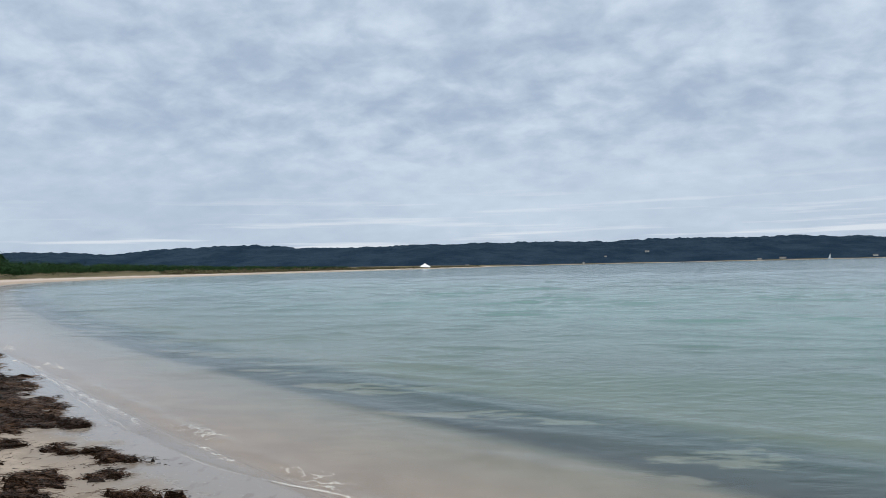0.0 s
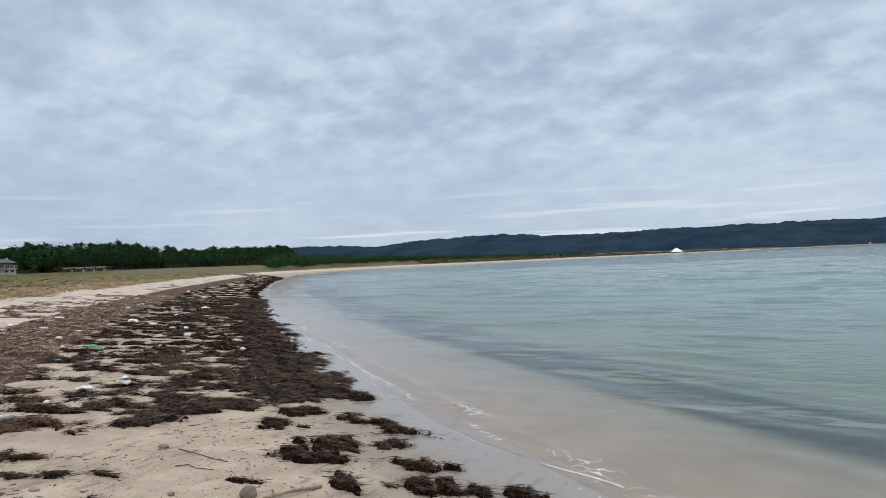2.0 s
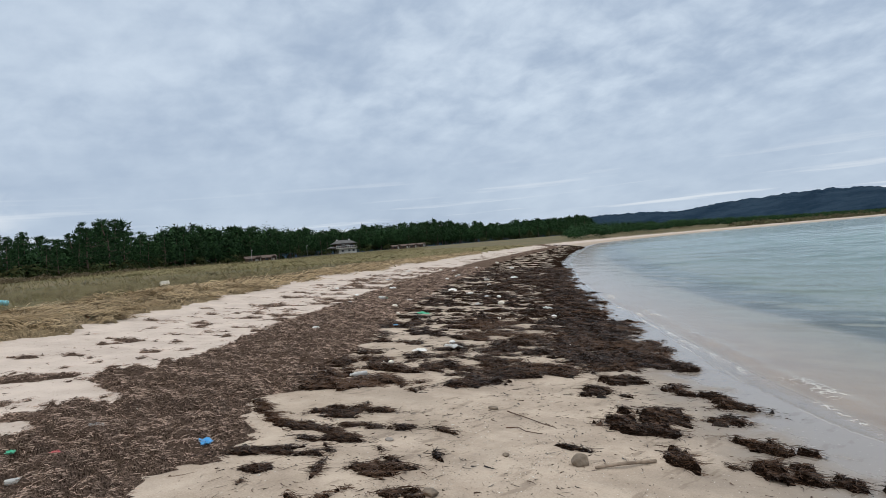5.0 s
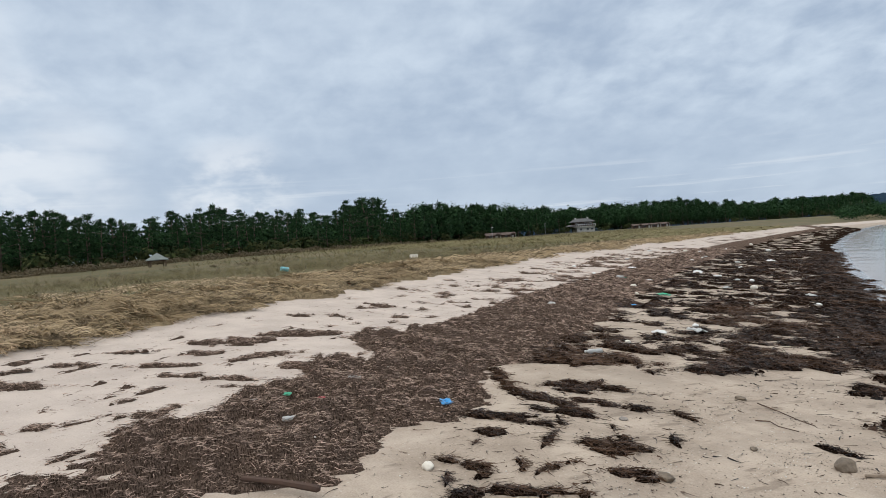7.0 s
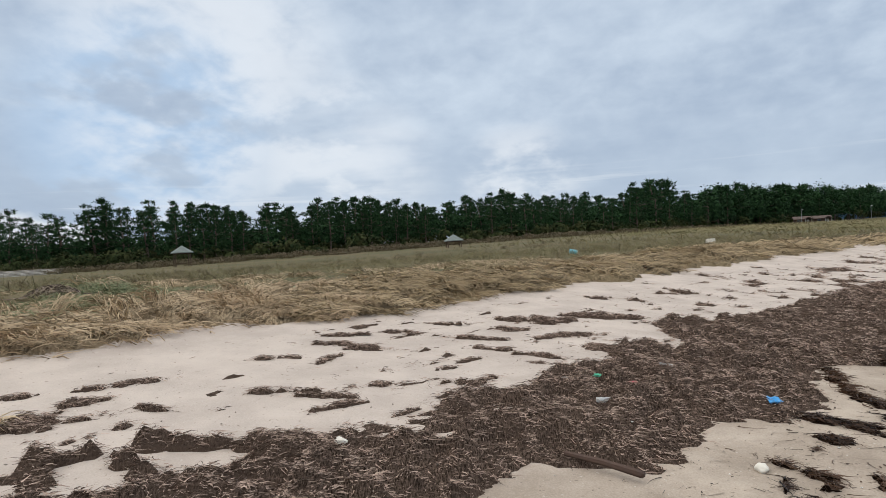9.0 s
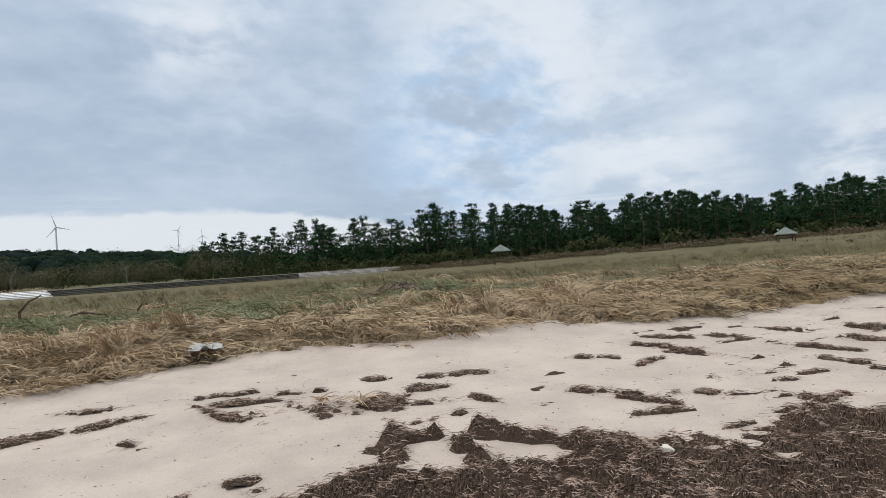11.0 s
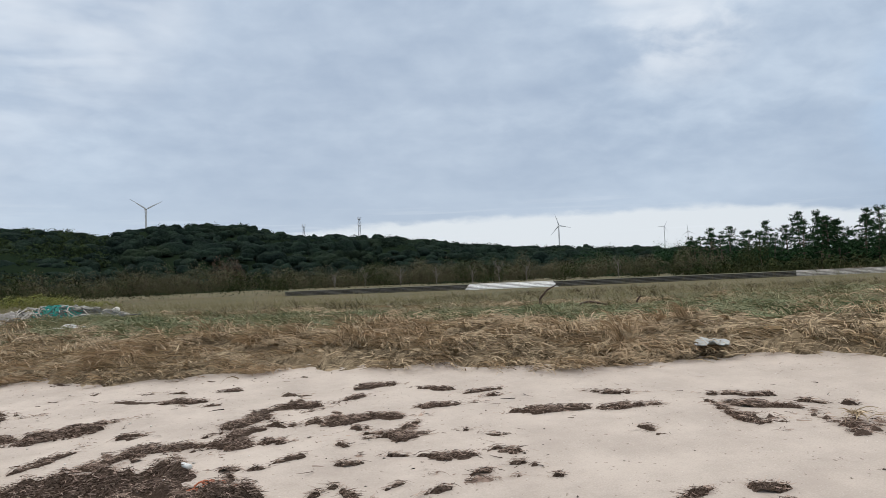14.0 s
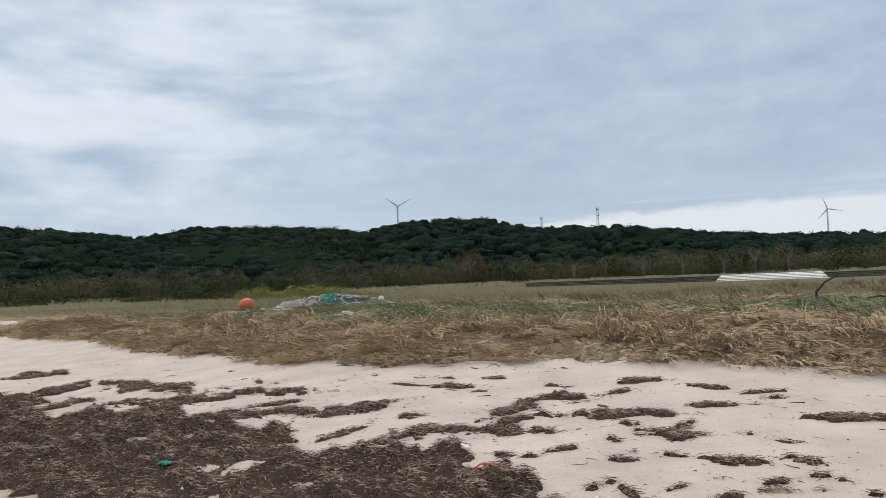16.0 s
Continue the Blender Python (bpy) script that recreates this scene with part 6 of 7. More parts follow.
for az, d, el, w, h in ((-11.63, 1520, 0.0, 6, 5), (-16.67, 1680, 0.8, 16, 6), (-26.5, 1660, 0.05, 22, 5), (-24.9, 1650, 0.02, 14, 4), (-32.4, 1720, 0.1, 16, 5), (-13.4, 1545, 0.5, 9, 4), (-2.0, 1440, 0.02, 14, 4)):
    far_building(az, d, 1.8 + d * math.tan(radians(el)), w * 0.6, h * 0.55)


def sail_boat():
    ob = thing("sailing_boat", "white sailing boat lying off the far shore", "boat", pose(*polar(-29.6, 1560), 0, 0, 0, -60))
    bm = bmesh.new()
    for pts in (((-4.5, -1.2, 1.2), (4.0, -1.3, 1.2), (5.5, 0, 1.4), (4.0, 1.3, 1.2), (-4.5, 1.2, 1.2)),):
        top = [bm.verts.new(p) for p in pts]
        low = [bm.verts.new((x * 0.85, y * 0.5, -0.2)) for x, y, z in pts]
        bm.faces.new(top), bm.faces.new(low[::-1])
        for i in range(5):
            bm.faces.new((low[i], low[(i + 1) % 5], top[(i + 1) % 5], top[i]))
    part("hull", bm, M_WHITE, ob)
    part("mast", tube(bmesh.new(), (0.5, 0, 1.2), (0.5, 0, 11.5), 0.12, 0.08, 6), M_STEEL, ob)
    bm = bmesh.new()
    a = [bm.verts.new(p) for p in ((0.4, -0.06, 2.2), (-4.0, -0.06, 2.2), (0.4, -0.06, 11.0), (0.4, 0.06, 2.2), (-4.0, 0.06, 2.2), (0.4, 0.06, 11.0))]
    bm.faces.new(a[:3]), bm.faces.new(a[:2:-1])
    for i in range(3):
        bm.faces.new((a[i], a[(i + 1) % 3], a[3 + (i + 1) % 3], a[3 + i]))
    part("sail", bm, M_WHITE, ob)


sail_boat()


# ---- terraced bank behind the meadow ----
M_RISER = grained("dark_concrete", (0.020, 0.018, 0.015), (0.06, 0.055, 0.045), 0.6, 9, 0.9, 0.01, local=False)


def bank():
    line_az = [170, 166, 159, 152, 144, 136, 127, 118]
    line_d = [108, 100, 92, 87, 85, 88, 95, 104]
    az = np.arange(167, 117.9, -0.5)
    d = np.interp(-az, -np.array(line_az), line_d)
    wall = thing("seawall", "weathered grey concrete steps of a low terraced bank", "seawall", kind="structure")
    low = 0.52
    for i in range(4):
        near, far = polar(az, d + 0.55 * i), polar(az, d + 0.55 * (i + 1) + 0.02)
        z0, z1 = low + 0.165 * i - 0.25, low + 0.165 * (i + 1)
        ring = np.stack([np.c_[near, np.full(len(az), z0)], np.c_[near, np.full(len(az), z1)], np.c_[far, np.full(len(az), z1 - 0.01)], np.c_[far, np.full(len(az), z0)]], 1)
        n = len(az)
        k = np.arange(n - 1)[:, None] * 4
        f = np.concatenate([np.stack([k + j, k + (j + 1) % 4, k + 4 + (j + 1) % 4, k + 4 + j], -1) for j in range(4)], 1).reshape(-1, 4)
        # risers in a dark concrete, treads and their edges in a paler one
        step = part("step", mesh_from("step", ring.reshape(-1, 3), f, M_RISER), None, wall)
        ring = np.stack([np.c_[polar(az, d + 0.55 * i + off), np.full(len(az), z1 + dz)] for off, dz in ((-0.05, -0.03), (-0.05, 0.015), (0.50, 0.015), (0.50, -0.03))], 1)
        part("nosing", mesh_from("nosing", ring.reshape(-1, 3), f, M_CONCRETE), None, step, "pale edge of a step")
    # grassy shoulder above the steps
    far0, far1 = polar(az, d + 2.2), polar(az, d + 9)
    v = np.stack([np.c_[far0, np.full(len(az), low + 0.66)], np.c_[polar(az, d + 4.0), np.full(len(az), low + 0.74)], np.c_[far1, np.full(len(az), low - 0.2)]], 1)
    part("turf_bank", mesh_from("turf_bank", v.reshape(-1, 3), grid_faces(len(az), 3), M_TURF), None, wall, "turf shoulder above the steps")
    for a0, a1, cut, label in ((152.2, 144.4, 0.45, "white sheet-like concrete ramp on the steps"), (126.6, 118.2, 0.0, "pale gravel strip on the bank")):
        a = np.linspace(a0, a1, 12)
        dd = np.interp(-a, -np.array(line_az), line_d)
        ramp_top = np.clip(np.linspace(a0 - cut, a1 + cut, 12), 118, 170)
        lo, hi = polar(a, dd - 0.35), polar(ramp_top, np.interp(-ramp_top, -np.array(line_az), line_d) + 2.0)
        v = np.stack([np.c_[lo, np.full(12, low - 0.1)], np.c_[lo, np.full(12, low + 0.02)], np.c_[hi, np.full(12, low + 0.74)], np.c_[hi, np.full(12, low + 0.5)]], 1)
        k = np.arange(11)[:, None] * 4
        f = np.concatenate([np.stack([k + j, k + (j + 1) % 4, k + 4 + (j + 1) % 4, k + 4 + j], -1) for j in range(4)] + [], 1).reshape(-1, 4)
        part("ramp", mesh_from("ramp", v.reshape(-1, 3), np.concatenate([f, [[0, 1, 2, 3], [47, 46, 45, 44]]]), M_PALE if cut else M_GRAVEL), None, wall, label)


M_TURF = grained("bank_turf", (0.045, 0.047, 0.02), (0.10, 0.092, 0.042), 0.3, 3, 0.95, 0.05, local=False)
M_GRAVEL = grained("pale_gravel", (0.12, 0.11, 0.095), (0.40, 0.38, 0.34), 1.2, 5, 0.9, 0.08, local=False)
bank()


# ---- drift, nets and litter ----
def plastic(name, color, rough=0.35, clear=0.0):
    m, k = material(name)
    p = k.n("ShaderNodeTexCoord").outputs["Object"]
    dirt = k.ramp(k.noise(p, 9.0, 4), 0.45, 0.75)
    finish(k, k.mix(k.math("MULTIPLY", dirt, 0.5), color, tuple(c * 0.45 + 0.05 for c in color)), rough, k.noise(p, 30, 3), 0.004, 0.4, spec=0.5, trans=clear)
    return m


P_WHITE, P_BLUE, P_GREEN = plastic("white_plastic", (0.68, 0.68, 0.66)), plastic("blue_plastic", (0.03, 0.28, 0.62)), plastic("green_plastic", (0.03, 0.36, 0.20))
P_RED, P_ORANGE, P_CLEAR = plastic("red_plastic", (0.45, 0.03, 0.05)), plastic("orange_plastic", (0.62, 0.13, 0.06), 0.55), plastic("clear_plastic", (0.62, 0.63, 0.62), 0.3, 0.45)
P_FOAM, P_CYAN, P_TEAL = plastic("old_foam", (0.66, 0.62, 0.54), 0.9), plastic("cyan_plastic", (0.16, 0.50, 0.58)), plastic("teal_net", (0.015, 0.25, 0.20), 0.8)
P_ROPE, P_GREY, P_STONE = plastic("pale_rope", (0.50, 0.47, 0.41), 0.9), plastic("grey_net", (0.10, 0.10, 0.095), 0.9), grained("beach_stone", (0.20, 0.18, 0.16), (0.36, 0.33, 0.30), 8, 60, 0.85)
P_ROCK = grained("brown_stone", (0.10, 0.078, 0.058), (0.21, 0.168, 0.125), 6, 40, 0.8)
P_BAG = plastic("dull_white_film", (0.42, 0.43, 0.42), 0.5)
P_RUSTNET = plastic("orange_net", (0.45, 0.13, 0.06), 0.9)
M_DRIFT = grained("driftwood", (0.15, 0.11, 0.08), (0.32, 0.26, 0.20), 4, 30, 0.85)


def lathe(profile, sides=12, squash=1.0):
    """A shape turned about x from (x, radius) pairs."""
    bm = bmesh.new()
    rings_ = [[bm.verts.new((x, math.cos(a) * r, math.sin(a) * r * squash)) for a in np.arange(sides) / sides * 6.2832] for x, r in profile]
    for a, b in zip(rings_, rings_[1:]):
        for j in range(sides):
            bm.faces.new((a[j], a[(j + 1) % sides], b[(j + 1) % sides], b[j]))
    bm.faces.new(rings_[0][::-1]), bm.faces.new(rings_[-1])
    for f in bm.faces:
        f.smooth = True
    return bm


def lying(u, v):
    """How high the weed lies there."""
    return 0.05 if cover(np.array([float(u)]), np.array([float(v)]))[0] > 0.1 else 0.0


def bottle(u, v, turn, mat, label, size=0.22, cap=P_WHITE):
    ob = thing("plastic_bottle", label, "bottle", on_beach(u, v, turn, 0.034 * size / 0.22 + lying(u, v)))
    k = size / 0.22
    part("body", lathe([(-0.11 * k, 0.018 * k), (-0.105 * k, 0.031 * k), (-0.05 * k, 0.033 * k), (-0.03 * k, 0.029 * k), (0.0, 0.033 * k), (0.05 * k, 0.032 * k), (0.085 * k, 0.014 * k), (0.1 * k, 0.013 * k)], 12, 0.85), mat, ob)
    part("cap", lathe([(0.1 * k, 0.015 * k), (0.115 * k, 0.015 * k)], 10), cap, ob)


def lump(name, u, v, size, mat, label, category, seed, flat_=0.6, rise=0.0):
    bm = bmesh.new()
    bmesh.ops.create_icosphere(bm, subdivisions=3, radius=1.0)
    rng = np.random.default_rng(seed)
    o = rng.random(3) * 50
    for p in bm.verts:
        n = noise.noise(p.co * 1.4 + Vector(o)) * 0.35 + noise.noise(p.co * 4.0 + Vector(o)) * 0.14
        p.co = p.co * (1 + n)
        p.co = Vector((p.co.x * size, p.co.y * size * 0.75, p.co.z * size * flat_))
    for f in bm.faces:
        f.smooth = True
    me = bpy.data.meshes.new(name)
    bm.to_mesh(me)
    bm.free()
    me.materials.append(mat)
    thing(name, label, category, on_beach(u, v, rng.uniform(0, 360), size * flat_ * 0.55 + lying(u, v) + rise), data=me)


def tub(u, v, turn, size, mat, label, rise=0.0):
    """An open box-shaped container lying crushed on its side."""
    ob = thing("plastic_container", label, "container", on_beach(u, v, turn, rise + lying(u, v)) @ pose(0, 0, size * 0.3, 12, 0, 0))
    a, b, c, t = size, size * 0.7, size * 0.5, size * 0.035
    for name, s, at in (("base", (a, b, t), (0, 0, 0)), ("side", (a, t, c), (0, b / 2, c / 2)), ("side", (a, t, c), (0, -b / 2, c / 2)), ("end", (t, b, c), (a / 2, 0, c / 2)), ("end", (t, b, c), (-a / 2, 0, c / 2))):
        part(name, box(bmesh.new(), s, at, bevel=t * 0.3), mat, ob)


def rag(name, u, v, size, mat, label, category, seed, rise=0.0, tall=0.35):
    """A crumpled sheet of film or cloth with thickness."""
    rng = np.random.default_rng(seed)
    n = 12
    x, y = np.meshgrid(np.linspace(-1, 1, n), np.linspace(-1, 1, n), indexing="ij")
    o = rng.random() * 90
    z = (fbm(x * 1.6 + o, y * 1.6, 7) + 0.6) * tall * size * (1.15 - 0.6 * (x**2 + y**2) * 0.7)
    px = x * size * (0.8 + 0.25 * fbm(x * 2 + o, y * 2, 8)) + 0.2 * size * fbm(y * 3 + o, x, 9)
    py = y * size * 0.7 * (0.8 + 0.25 * fbm(y * 2 + o, x * 2, 10))
    top = np.stack([px, py, np.maximum(z, 0.01)], -1).reshape(-1, 3)
    low = top - (0, 0, 0.008)
    f = grid_faces(n, n)
    me = mesh_from(name, np.concatenate([top, low]), np.concatenate([f, f[:, ::-1] + n * n]), mat, True)
    thing(name, label, category, on_beach(u, v, rng.uniform(0, 360), lying(u, v) + rise), data=me)


def rod(name, pts, r0, r1, mat, label, category, sides=7):
    bm = bmesh.new()
    for i in range(len(pts) - 1):
        f = lambda k: r0 + (r1 - r0) * k / (len(pts) - 1)
        tube(bm, pts[i], pts[i + 1], f(i), f(i + 1), sides)
        bmesh.ops.create_icosphere(bm, subdivisions=1, radius=f(i + 1), matrix=Matrix.Translation(pts[i + 1]))
    me = bpy.data.meshes.new(name)
    bm.to_mesh(me)
    bm.free()
    me.materials.append(mat)
    thing(name, label, category, data=me)


bottle(2.83, -4.40, -135, P_CLEAR, "crushed clear bluish plastic bottle on dry weed", 0.16)
bottle(1.29, -8.25, 40, P_CLEAR, "clear plastic bottle lying in streaked weed")
bottle(1.55, -18.44, 60, P_WHITE, "white plastic bottle in the weed", 0.24)
bottle(-0.18, -21.1, 10, P_WHITE, "white plastic bottle in the weed", 0.22)
bottle(0.33, -31.2, 80, P_WHITE, "white plastic bottle in the weed", 0.26)
bottle(2.26, -19.2, 150, P_CLEAR, "clear green-tinted bottle in the weed", 0.28, P_GREEN)
lump("plastic_jug", 2.58, -11.89, 0.10, P_CLEAR, "scuffed translucent plastic jug on the weed", "jug", 11, 0.7)
rag("plastic_sheet", 0.93, -15.67, 0.15, P_GREEN, "green plastic scrap tangled in weed", "litter", 12)
rag("plastic_scrap", 2.01, -5.34, 0.085, P_BLUE, "bright blue plastic scrap at the weed's edge", "litter", 13)
lump("foam_lump", 1.63, -4.04, 0.045, P_FOAM, "crumbling yellowed foam lump on wet sand", "litter", 14)
tub(2.96, -5.54, 20, 0.10, P_CLEAR, "clear food tray lying in the weed")
rag("plastic_scrap", 3.29, -5.0, 0.05, P_GREEN, "small green plastic scrap on the weed", "litter", 15)
rag("plastic_scrap", 2.96, -5.0, 0.055, P_RED, "small red plastic scrap on the weed", "litter", 16)
rag("plastic_scrap", 2.55, -3.95, 0.05, P_RED, "small faded red scrap in the weed", "litter", 17)
lump("pebble", 3.39, -4.69, 0.04, P_STONE, "pale rounded pebble on the weed", "stone", 18)
lump("pebble", 2.98, -4.35, 0.03, P_FOAM, "small pale foam bit on the weed", "litter", 19)
lump("float", -0.93, -17.7, 0.085, P_FOAM, "yellowed foam float in the weed", "float", 20)
lump("foam_lump", 0.22, -10.73, 0.05, P_WHITE, "white foam lump in streaked weed", "litter", 21)
lump("foam_lump", -1.01, -19.98, 0.07, P_WHITE, "white foam lump on dark weed", "litter", 22)
tub(3.28, -2.15, 70, 0.065, P_WHITE, "small white plastic box on the weed")
lump("shell", 3.47, -2.5, 0.045, P_FOAM, "pale broken shell on the weed", "shell", 23, 0.5)
lump("foam_lump", 3.5, -1.9, 0.035, P_WHITE, "white foam bit on the weed", "litter", 24)
NET_SCRAP_AT = (3.52, 2.88)
bottle(3.77, 3.28, 70, P_WHITE, "white plastic tube on dark weed", 0.13)
lump("foam_lump", 3.42, 2.80, 0.035, P_WHITE, "white foam block on an orange net scrap", "litter", 26)
bottle(3.3, 4.4, 20, P_CLEAR, "clear bottle half hidden in weed", 0.12)
rag("plastic_scrap", 2.62, 5.21, 0.06, P_TEAL, "teal rope knot in the weed", "litter", 27)
tub(3.15, 7.3, 60, 0.09, P_STONE, "grey plastic crate corner in the weed")
lump("float", 7.74, -13.86, 0.11, P_ORANGE, "small orange float at the grass edge", "float", 28)
rag("plastic_bag", 7.55, -0.03, 0.27, P_BAG, "torn translucent white bag in the straw", "bag", 29, 0.12, 0.2)
rag("plastic_scrap", 8.83, -5.71, 0.10, P_GREEN, "green plastic scrap in the straw", "litter", 30, 0.12)
lump("float", 11.8, -9.4, 0.07, P_ORANGE, "faded orange float in the straw", "float", 31, 0.6, 0.1)
tub(14.6, -33.2, 40, 0.38, P_FOAM, "white foam fish box in the grass", 0.1)
for i, (u, v, size) in enumerate(((0.37, -22.4, 0.22), (-0.86, -16.6, 0.14), (0.20, -10.3, 0.14), (0.67, -9.9, 0.12), (2.38, -23.3, 0.16), (-1.97, -16.5, 0.14), (-0.86, -40.4, 0.22), (-2.26, -30.8, 0.18), (-0.35, -17.5, 0.12))):
    rag("plastic_scrap", u, v, size, P_BAG if i % 3 == 2 else P_WHITE, "crumpled white plastic film caught in the weed", "litter", 740 + i)
for i, (u, v, size) in enumerate(((1.74, -10.46, 0.05), (0.97, -8.9, 0.045), (4.39, -23.8, 0.08), (-1.86, -14.6, 0.06), (1.19, -37.5, 0.11), (-0.97, -26.2, 0.09), (-2.88, -40.5, 0.13), (-2.49, -49.5, 0.12))):
    lump("foam_lump", u, v, size, P_FOAM if i % 3 == 1 else P_WHITE, "broken pale foam lump caught in the weed", "litter", 760 + i, 0.5)
rag("plastic_scrap", 1.32, -13.1, 0.06, P_BLUE, "dull blue plastic scrap in the weed", "litter", 780)
rng = np.random.default_rng(61)
for i in range(18):
    u, v = rng.uniform(-1.6, 3.2), -11 - 26 * rng.random() ** 0.8
    kind = i % 4
    if kind == 0:
        bottle(u, v, rng.uniform(0, 360), P_WHITE if i % 8 else P_CLEAR, "weathered plastic bottle caught in the weed", rng.uniform(0.2, 0.28))
    elif kind == 1:
        lump("foam_lump", u, v, rng.uniform(0.05, 0.09), P_WHITE, "broken white foam lump caught in the weed", "litter", 700 + i, 0.5)
    elif kind == 2:
        rag("plastic_scrap", u, v, rng.uniform(0.08, 0.14), P_BAG, "torn pale plastic film caught in the weed", "litter", 700 + i)
    else:
        lump("foam_lump", u, v, rng.uniform(0.04, 0.07), P_FOAM, "yellowed foam crumb caught in the weed", "litter", 700 + i, 0.5)
lump("stone", 0.27, -4.43, 0.06, P_ROCK, "brown stone half sunk in damp sand", "stone", 32, 0.4)
lump("stone", -0.25, -5.25, 0.035, P_ROCK, "small brown stone on damp sand", "stone", 33, 0.4)
lump("stone", -0.76, -5.05, 0.075, P_ROCK, "large brown stone half sunk in damp sand", "stone", 34, 0.55)
lump("stone", 0.65, -5.62, 0.035, P_STONE, "small pale stone on damp sand", "stone", 35, 0.5)
lump("stone", -0.22, -6.69, 0.05, P_ROCK, "flat brown stone on damp sand", "stone", 36, 0.35)


def ground_line(pts, dz):
    return [(*xy(u, v), float(ground_z(xy(u, v))[0]) + z + dz) for u, v, z in pts]


rod("driftwood", ground_line(((2.46, -3.34, 0.02), (2.22, -3.36, 0.03), (2.0, -3.38, 0.02)), 0.03), 0.016, 0.022, M_DARKWOOD, "dark driftwood stick beside the weed", "driftwood")
rod("twig", ground_line(((-0.35, -6.6, 0.0), (-0.5, -6.3, 0.015), (-0.62, -6.15, 0.005), (-0.72, -6.05, 0.0)), 0.004), 0.005, 0.003, M_KELP, "curled dark kelp stalk on the sand", "seaweed")
rod("twig", ground_line(((-0.3, -6.0, 0.0), (-0.40, -5.98, 0.01), (-0.45, -5.86, 0.01), (-0.58, -5.82, 0.0)), 0.004), 0.005, 0.003, M_KELP, "curled dark kelp stalk on the sand", "seaweed")
rod("twig", ground_line(((-1.3, -5.1, 0.0), (-1.05, -4.98, 0.02), (-0.85, -4.95, 0.0)), 0.012), 0.014, 0.011, M_DRIFT, "short grey stick on wet sand", "driftwood")
rod("stake", ground_line(((15.0, 3.3, -0.05), (15.0, 3.3, 0.32), (15.05, 3.15, 0.5), (15.1, 2.95, 0.62)), 0.0), 0.032, 0.012, M_DARKWOOD, "bent dark driftwood stake in the grass", "stake")
rod("stake", ground_line(((15.4, 1.3, -0.05), (15.4, 1.28, 0.2), (15.4, 1.2, 0.3)), 0.0), 0.03, 0.015, M_DARKWOOD, "short dark stake in the grass", "stake")
rod("branch", ground_line(((15.2, 2.9, 0.08), (15.4, 2.3, 0.2), (15.6, 1.7, 0.1)), 0.0), 0.03, 0.015, M_DARKWOOD, "dark dead branch in the straw", "branch")


def cyan_drum():
    p = polar(78.1, 33)
    ob = thing("plastic_drum", "pale cyan plastic drum lying in the grass", "drum", pose(*p, float(ground_z(p)[0]) + 0.18, 0, 12, 95) @ Matrix.Scale(0.45, 4))
    part("body", lathe([(-0.42, 0.2), (-0.4, 0.24), (-0.15, 0.25), (-0.13, 0.235), (0.13, 0.235), (0.15, 0.25), (0.4, 0.24), (0.42, 0.2)], 18), P_CYAN, ob)
    part("lid", lathe([(0.42, 0.19), (0.45, 0.19), (0.45, 0.05)], 16), P_WHITE, ob)


cyan_drum()


def buoy():
    d = 22.0
    p = polar(-169.8, d)
    ob = thing("buoy", "large faded orange float resting in the grass", "buoy", pose(*p, 1.32, 62, 10, 30))
    bm = bmesh.new()
    bmesh.ops.create_uvsphere(bm, u_segments=22, v_segments=14, radius=0.245)
    for v in bm.verts:
        v.co.z *= 0.74
        v.co *= 1 + 0.02 * math.sin(8 * math.atan2(v.co.y, v.co.x))
    for f in bm.faces:
        f.smooth = True
    part("body", bm, P_ORANGE, ob)
    part("eye", tube(bmesh.new(), (0, 0, 0.18), (0, 0, 0.27), 0.06, 0.045, 10), P_ORANGE, ob)
    p2 = polar(-169.8, d - 0.1)
    rag_at = thing("net_scrap", "pale net scrap under the orange float", "net", pose(*p2, float(ground_z(p2)[0]) + 0.02))
    part("threads", rope_heap(0.3, 0.2, 0.12, 40, 3, 0.01, 0.4), P_ROPE, rag_at)


def rope_heap(a, b, h, n, seed, r=0.012, long=0.9):
    """Loops of rope heaped over an oval."""
    rng = np.random.default_rng(seed)
    bm = bmesh.new()
    for _ in range(n):
        c = rng.uniform(-1, 1, 2)
        way, bend, L = rng.uniform(0, 6.283), rng.normal(0, 2.5), rng.uniform(0.35, 1.0) * long
        pts, x, y = [], c[0] * a, c[1] * b
        for i in range(6):
            e = (x / a) ** 2 + (y / b) ** 2
            pts.append((x, y, max(0.01, h * (1 - 0.75 * min(1.3, e)) * rng.uniform(0.75, 1.1))))
            x, y, way = x + math.cos(way) * L / 5, y + math.sin(way) * L / 5, way + bend / 5
        for p, q_ in zip(pts, pts[1:]):
            tube(bm, p, q_, r, r, 4)
    return bm


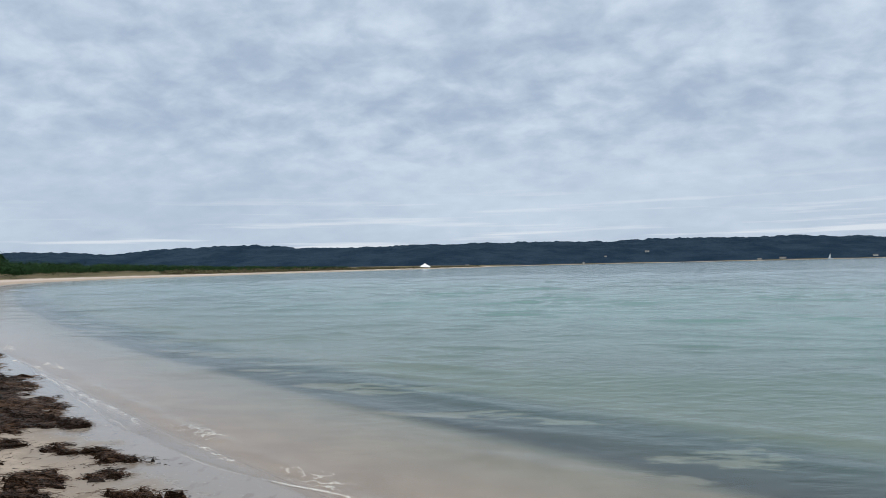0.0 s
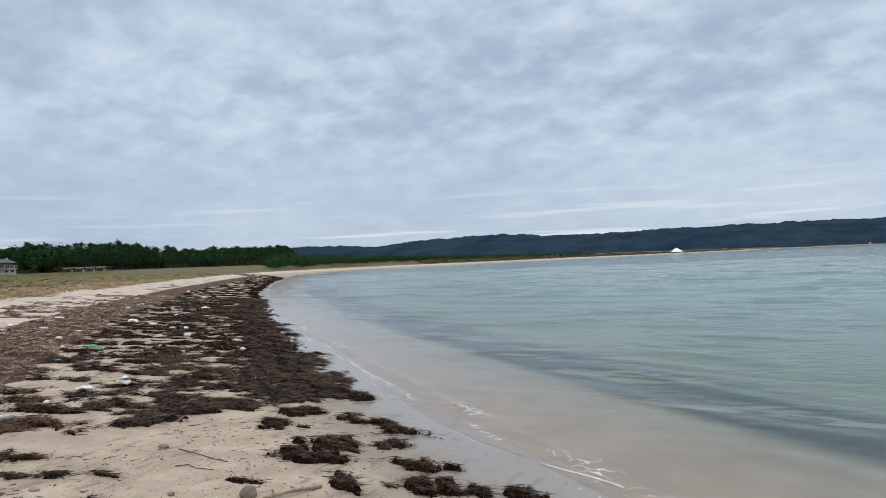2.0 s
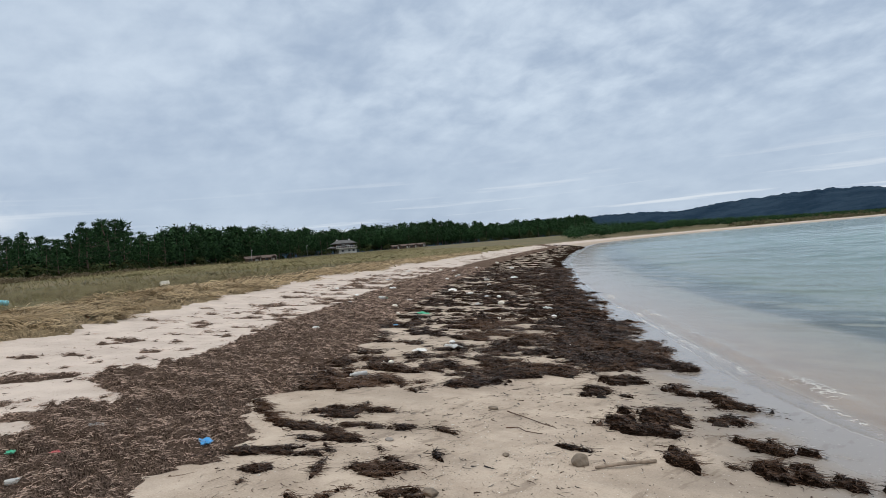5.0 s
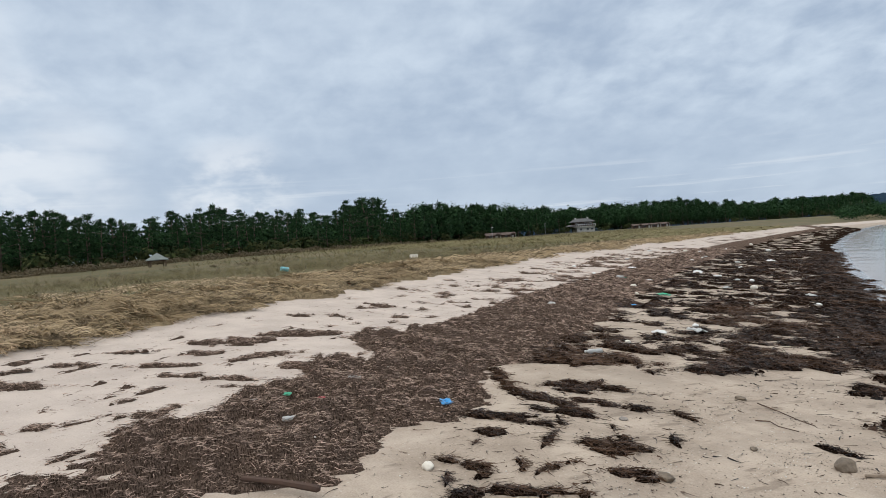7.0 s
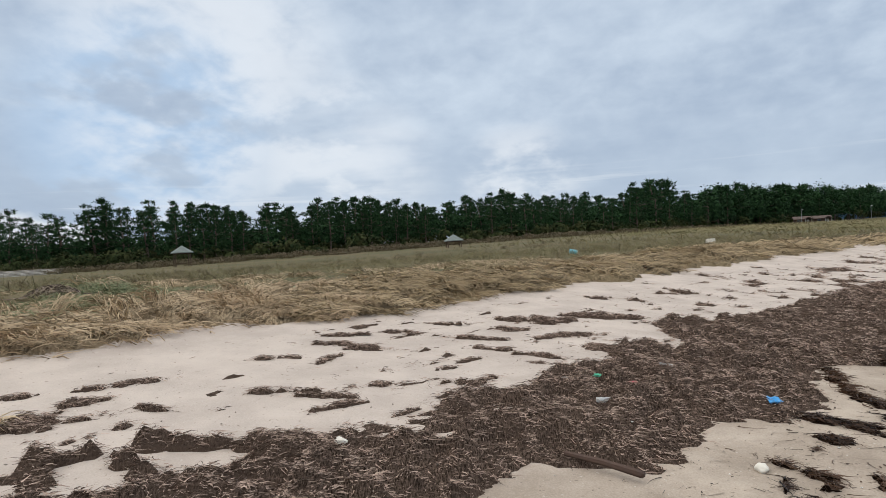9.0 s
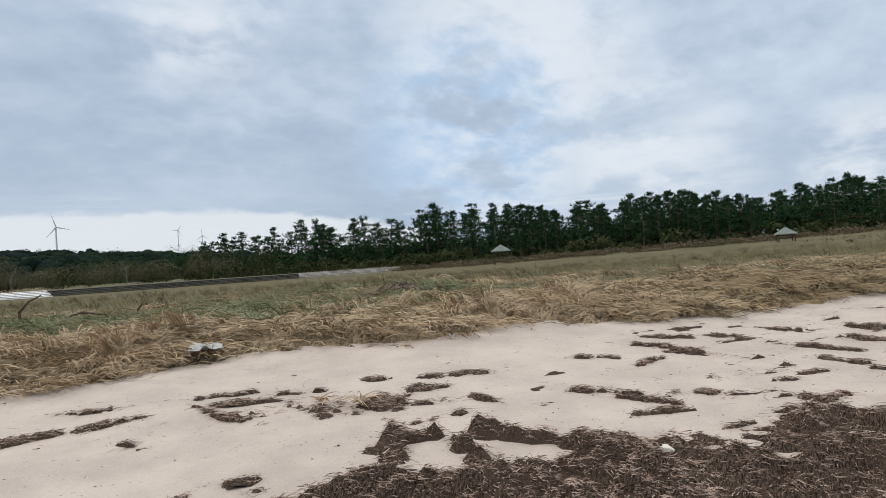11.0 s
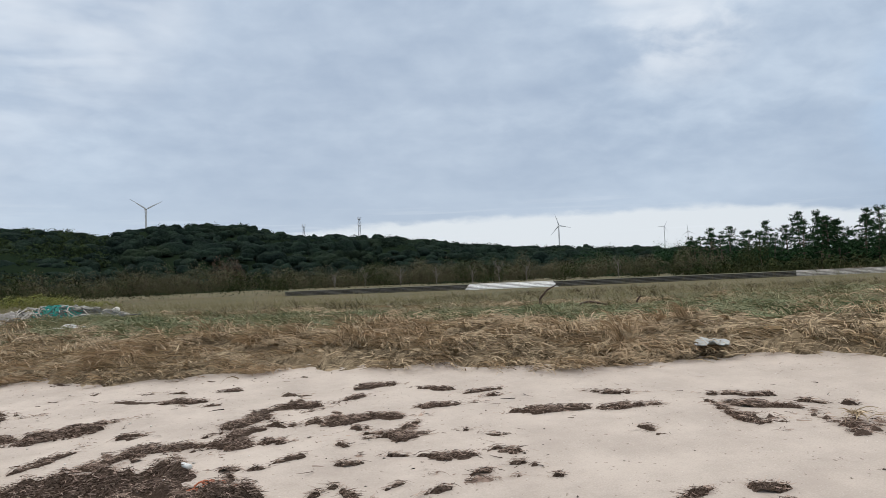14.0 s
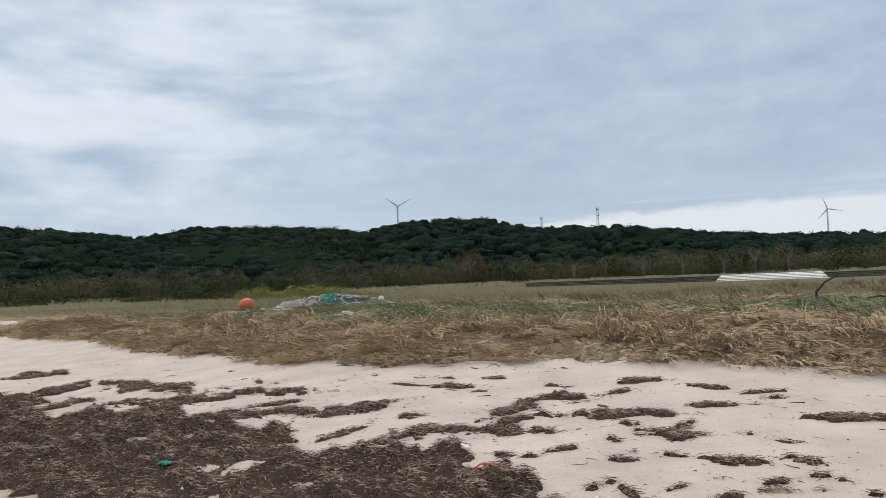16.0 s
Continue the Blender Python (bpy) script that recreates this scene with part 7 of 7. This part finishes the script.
def net_heap():
    """Washed-up fishing nets and ropes in a long heap."""
    p = polar(-176.6, 20.4)
    ob = thing("fishing_net_heap", "tangled heap of grey, teal and pale fishing nets", "fishing net", pose(*p, float(ground_z(p)[0]) + 0.02, 0, 0, 5))
    rng = np.random.default_rng(140)
    x, y = np.meshgrid(np.linspace(-1, 1, 60), np.linspace(-1, 1, 20), indexing="ij")

    def body(x0, x1, wide, tall, seed):
        px = (x0 + x1) / 2 + x * (x1 - x0) / 2
        z = tall * np.clip(1 - x**4 - y**2, 0, 1) ** 0.5 * (0.75 + 0.5 * fbm(px * 3, y * 2, seed)) + 0.03 * rng.random(x.shape)
        v = np.stack([px, y * wide * (1 + 0.2 * fbm(px * 2, y, seed + 1)), z - 0.03], -1)
        return mesh_from("net", v.reshape(-1, 3), grid_faces(60, 20))

    part("grey_net", body(-1.65, -0.2, 0.42, 0.22, 1), P_GREY, ob, "grey net")
    part("teal_net", body(-0.75, 0.75, 0.40, 0.24, 3), P_TEAL, ob, "teal green net")
    part("pale_net", body(0.3, 1.6, 0.38, 0.26, 5), P_STONE, ob, "pale net")
    part("rope", rope_heap(1.6, 0.45, 0.33, 60, 6, 0.015), P_ROPE, ob, "pale ropes")
    part("rope", rope_heap(1.5, 0.45, 0.31, 80, 7, 0.016), P_GREY, ob, "grey ropes")
    part("rope", rope_heap(0.75, 0.42, 0.33, 120, 8, 0.016), P_TEAL, ob, "teal ropes")
    bm = bmesh.new()
    bmesh.ops.create_uvsphere(bm, u_segments=16, v_segments=10, radius=0.09)
    part("float", bm, P_FOAM, ob, "white float", pose(-1.4, 0.1, 0.15))
    stray = polar(-171.5, 19.5)
    loose = thing("rope", "pale loose rope trailing from the nets", "rope", pose(*stray, float(ground_z(stray)[0]) + 0.08))
    tagged(part("strand", rope_heap(0.9, 0.4, 0.10, 14, 9, 0.013), P_ROPE, loose), kind="stuff")
    front_ = polar(-177.5, 15.0)
    loose = thing("rope", "small tangle of white cord in the straw", "rope", pose(*front_, float(ground_z(front_)[0]) + 0.1))
    tagged(part("strand", rope_heap(0.18, 0.12, 0.08, 14, 10, 0.007, 0.4), P_WHITE, loose), kind="stuff")



def brush_pile(u, v, a, b, h, seed):
    """Driftwood sticks and dead stalks washed into a heap."""
    p = xy(u, v)
    ob = thing("brush_pile", "tangled brown heap of driftwood sticks and stalks", "driftwood", pose(*p, float(ground_z(p)[0]) + 0.02, 0, 0, seed * 40))
    tagged(part("tangle", rope_heap(a, b, h, 70, seed, 0.010, 0.6), M_DARKWOOD, ob), kind="stuff")
    tagged(part("tangle", rope_heap(a, b, h, 60, seed + 1, 0.009, 0.6), M_DRIFT, ob, "grey weathered sticks"), kind="stuff")


buoy()
net_heap()
brush_pile(14.9, -4.1, 0.5, 0.35, 0.22, 151)
scrap = thing("net_scrap", "orange frayed net scrap on the weed", "net", on_beach(*NET_SCRAP_AT, -70, 0.05))
part("threads", rope_heap(0.10, 0.05, 0.045, 26, 25, 0.006, 0.10), P_RUSTNET, scrap)
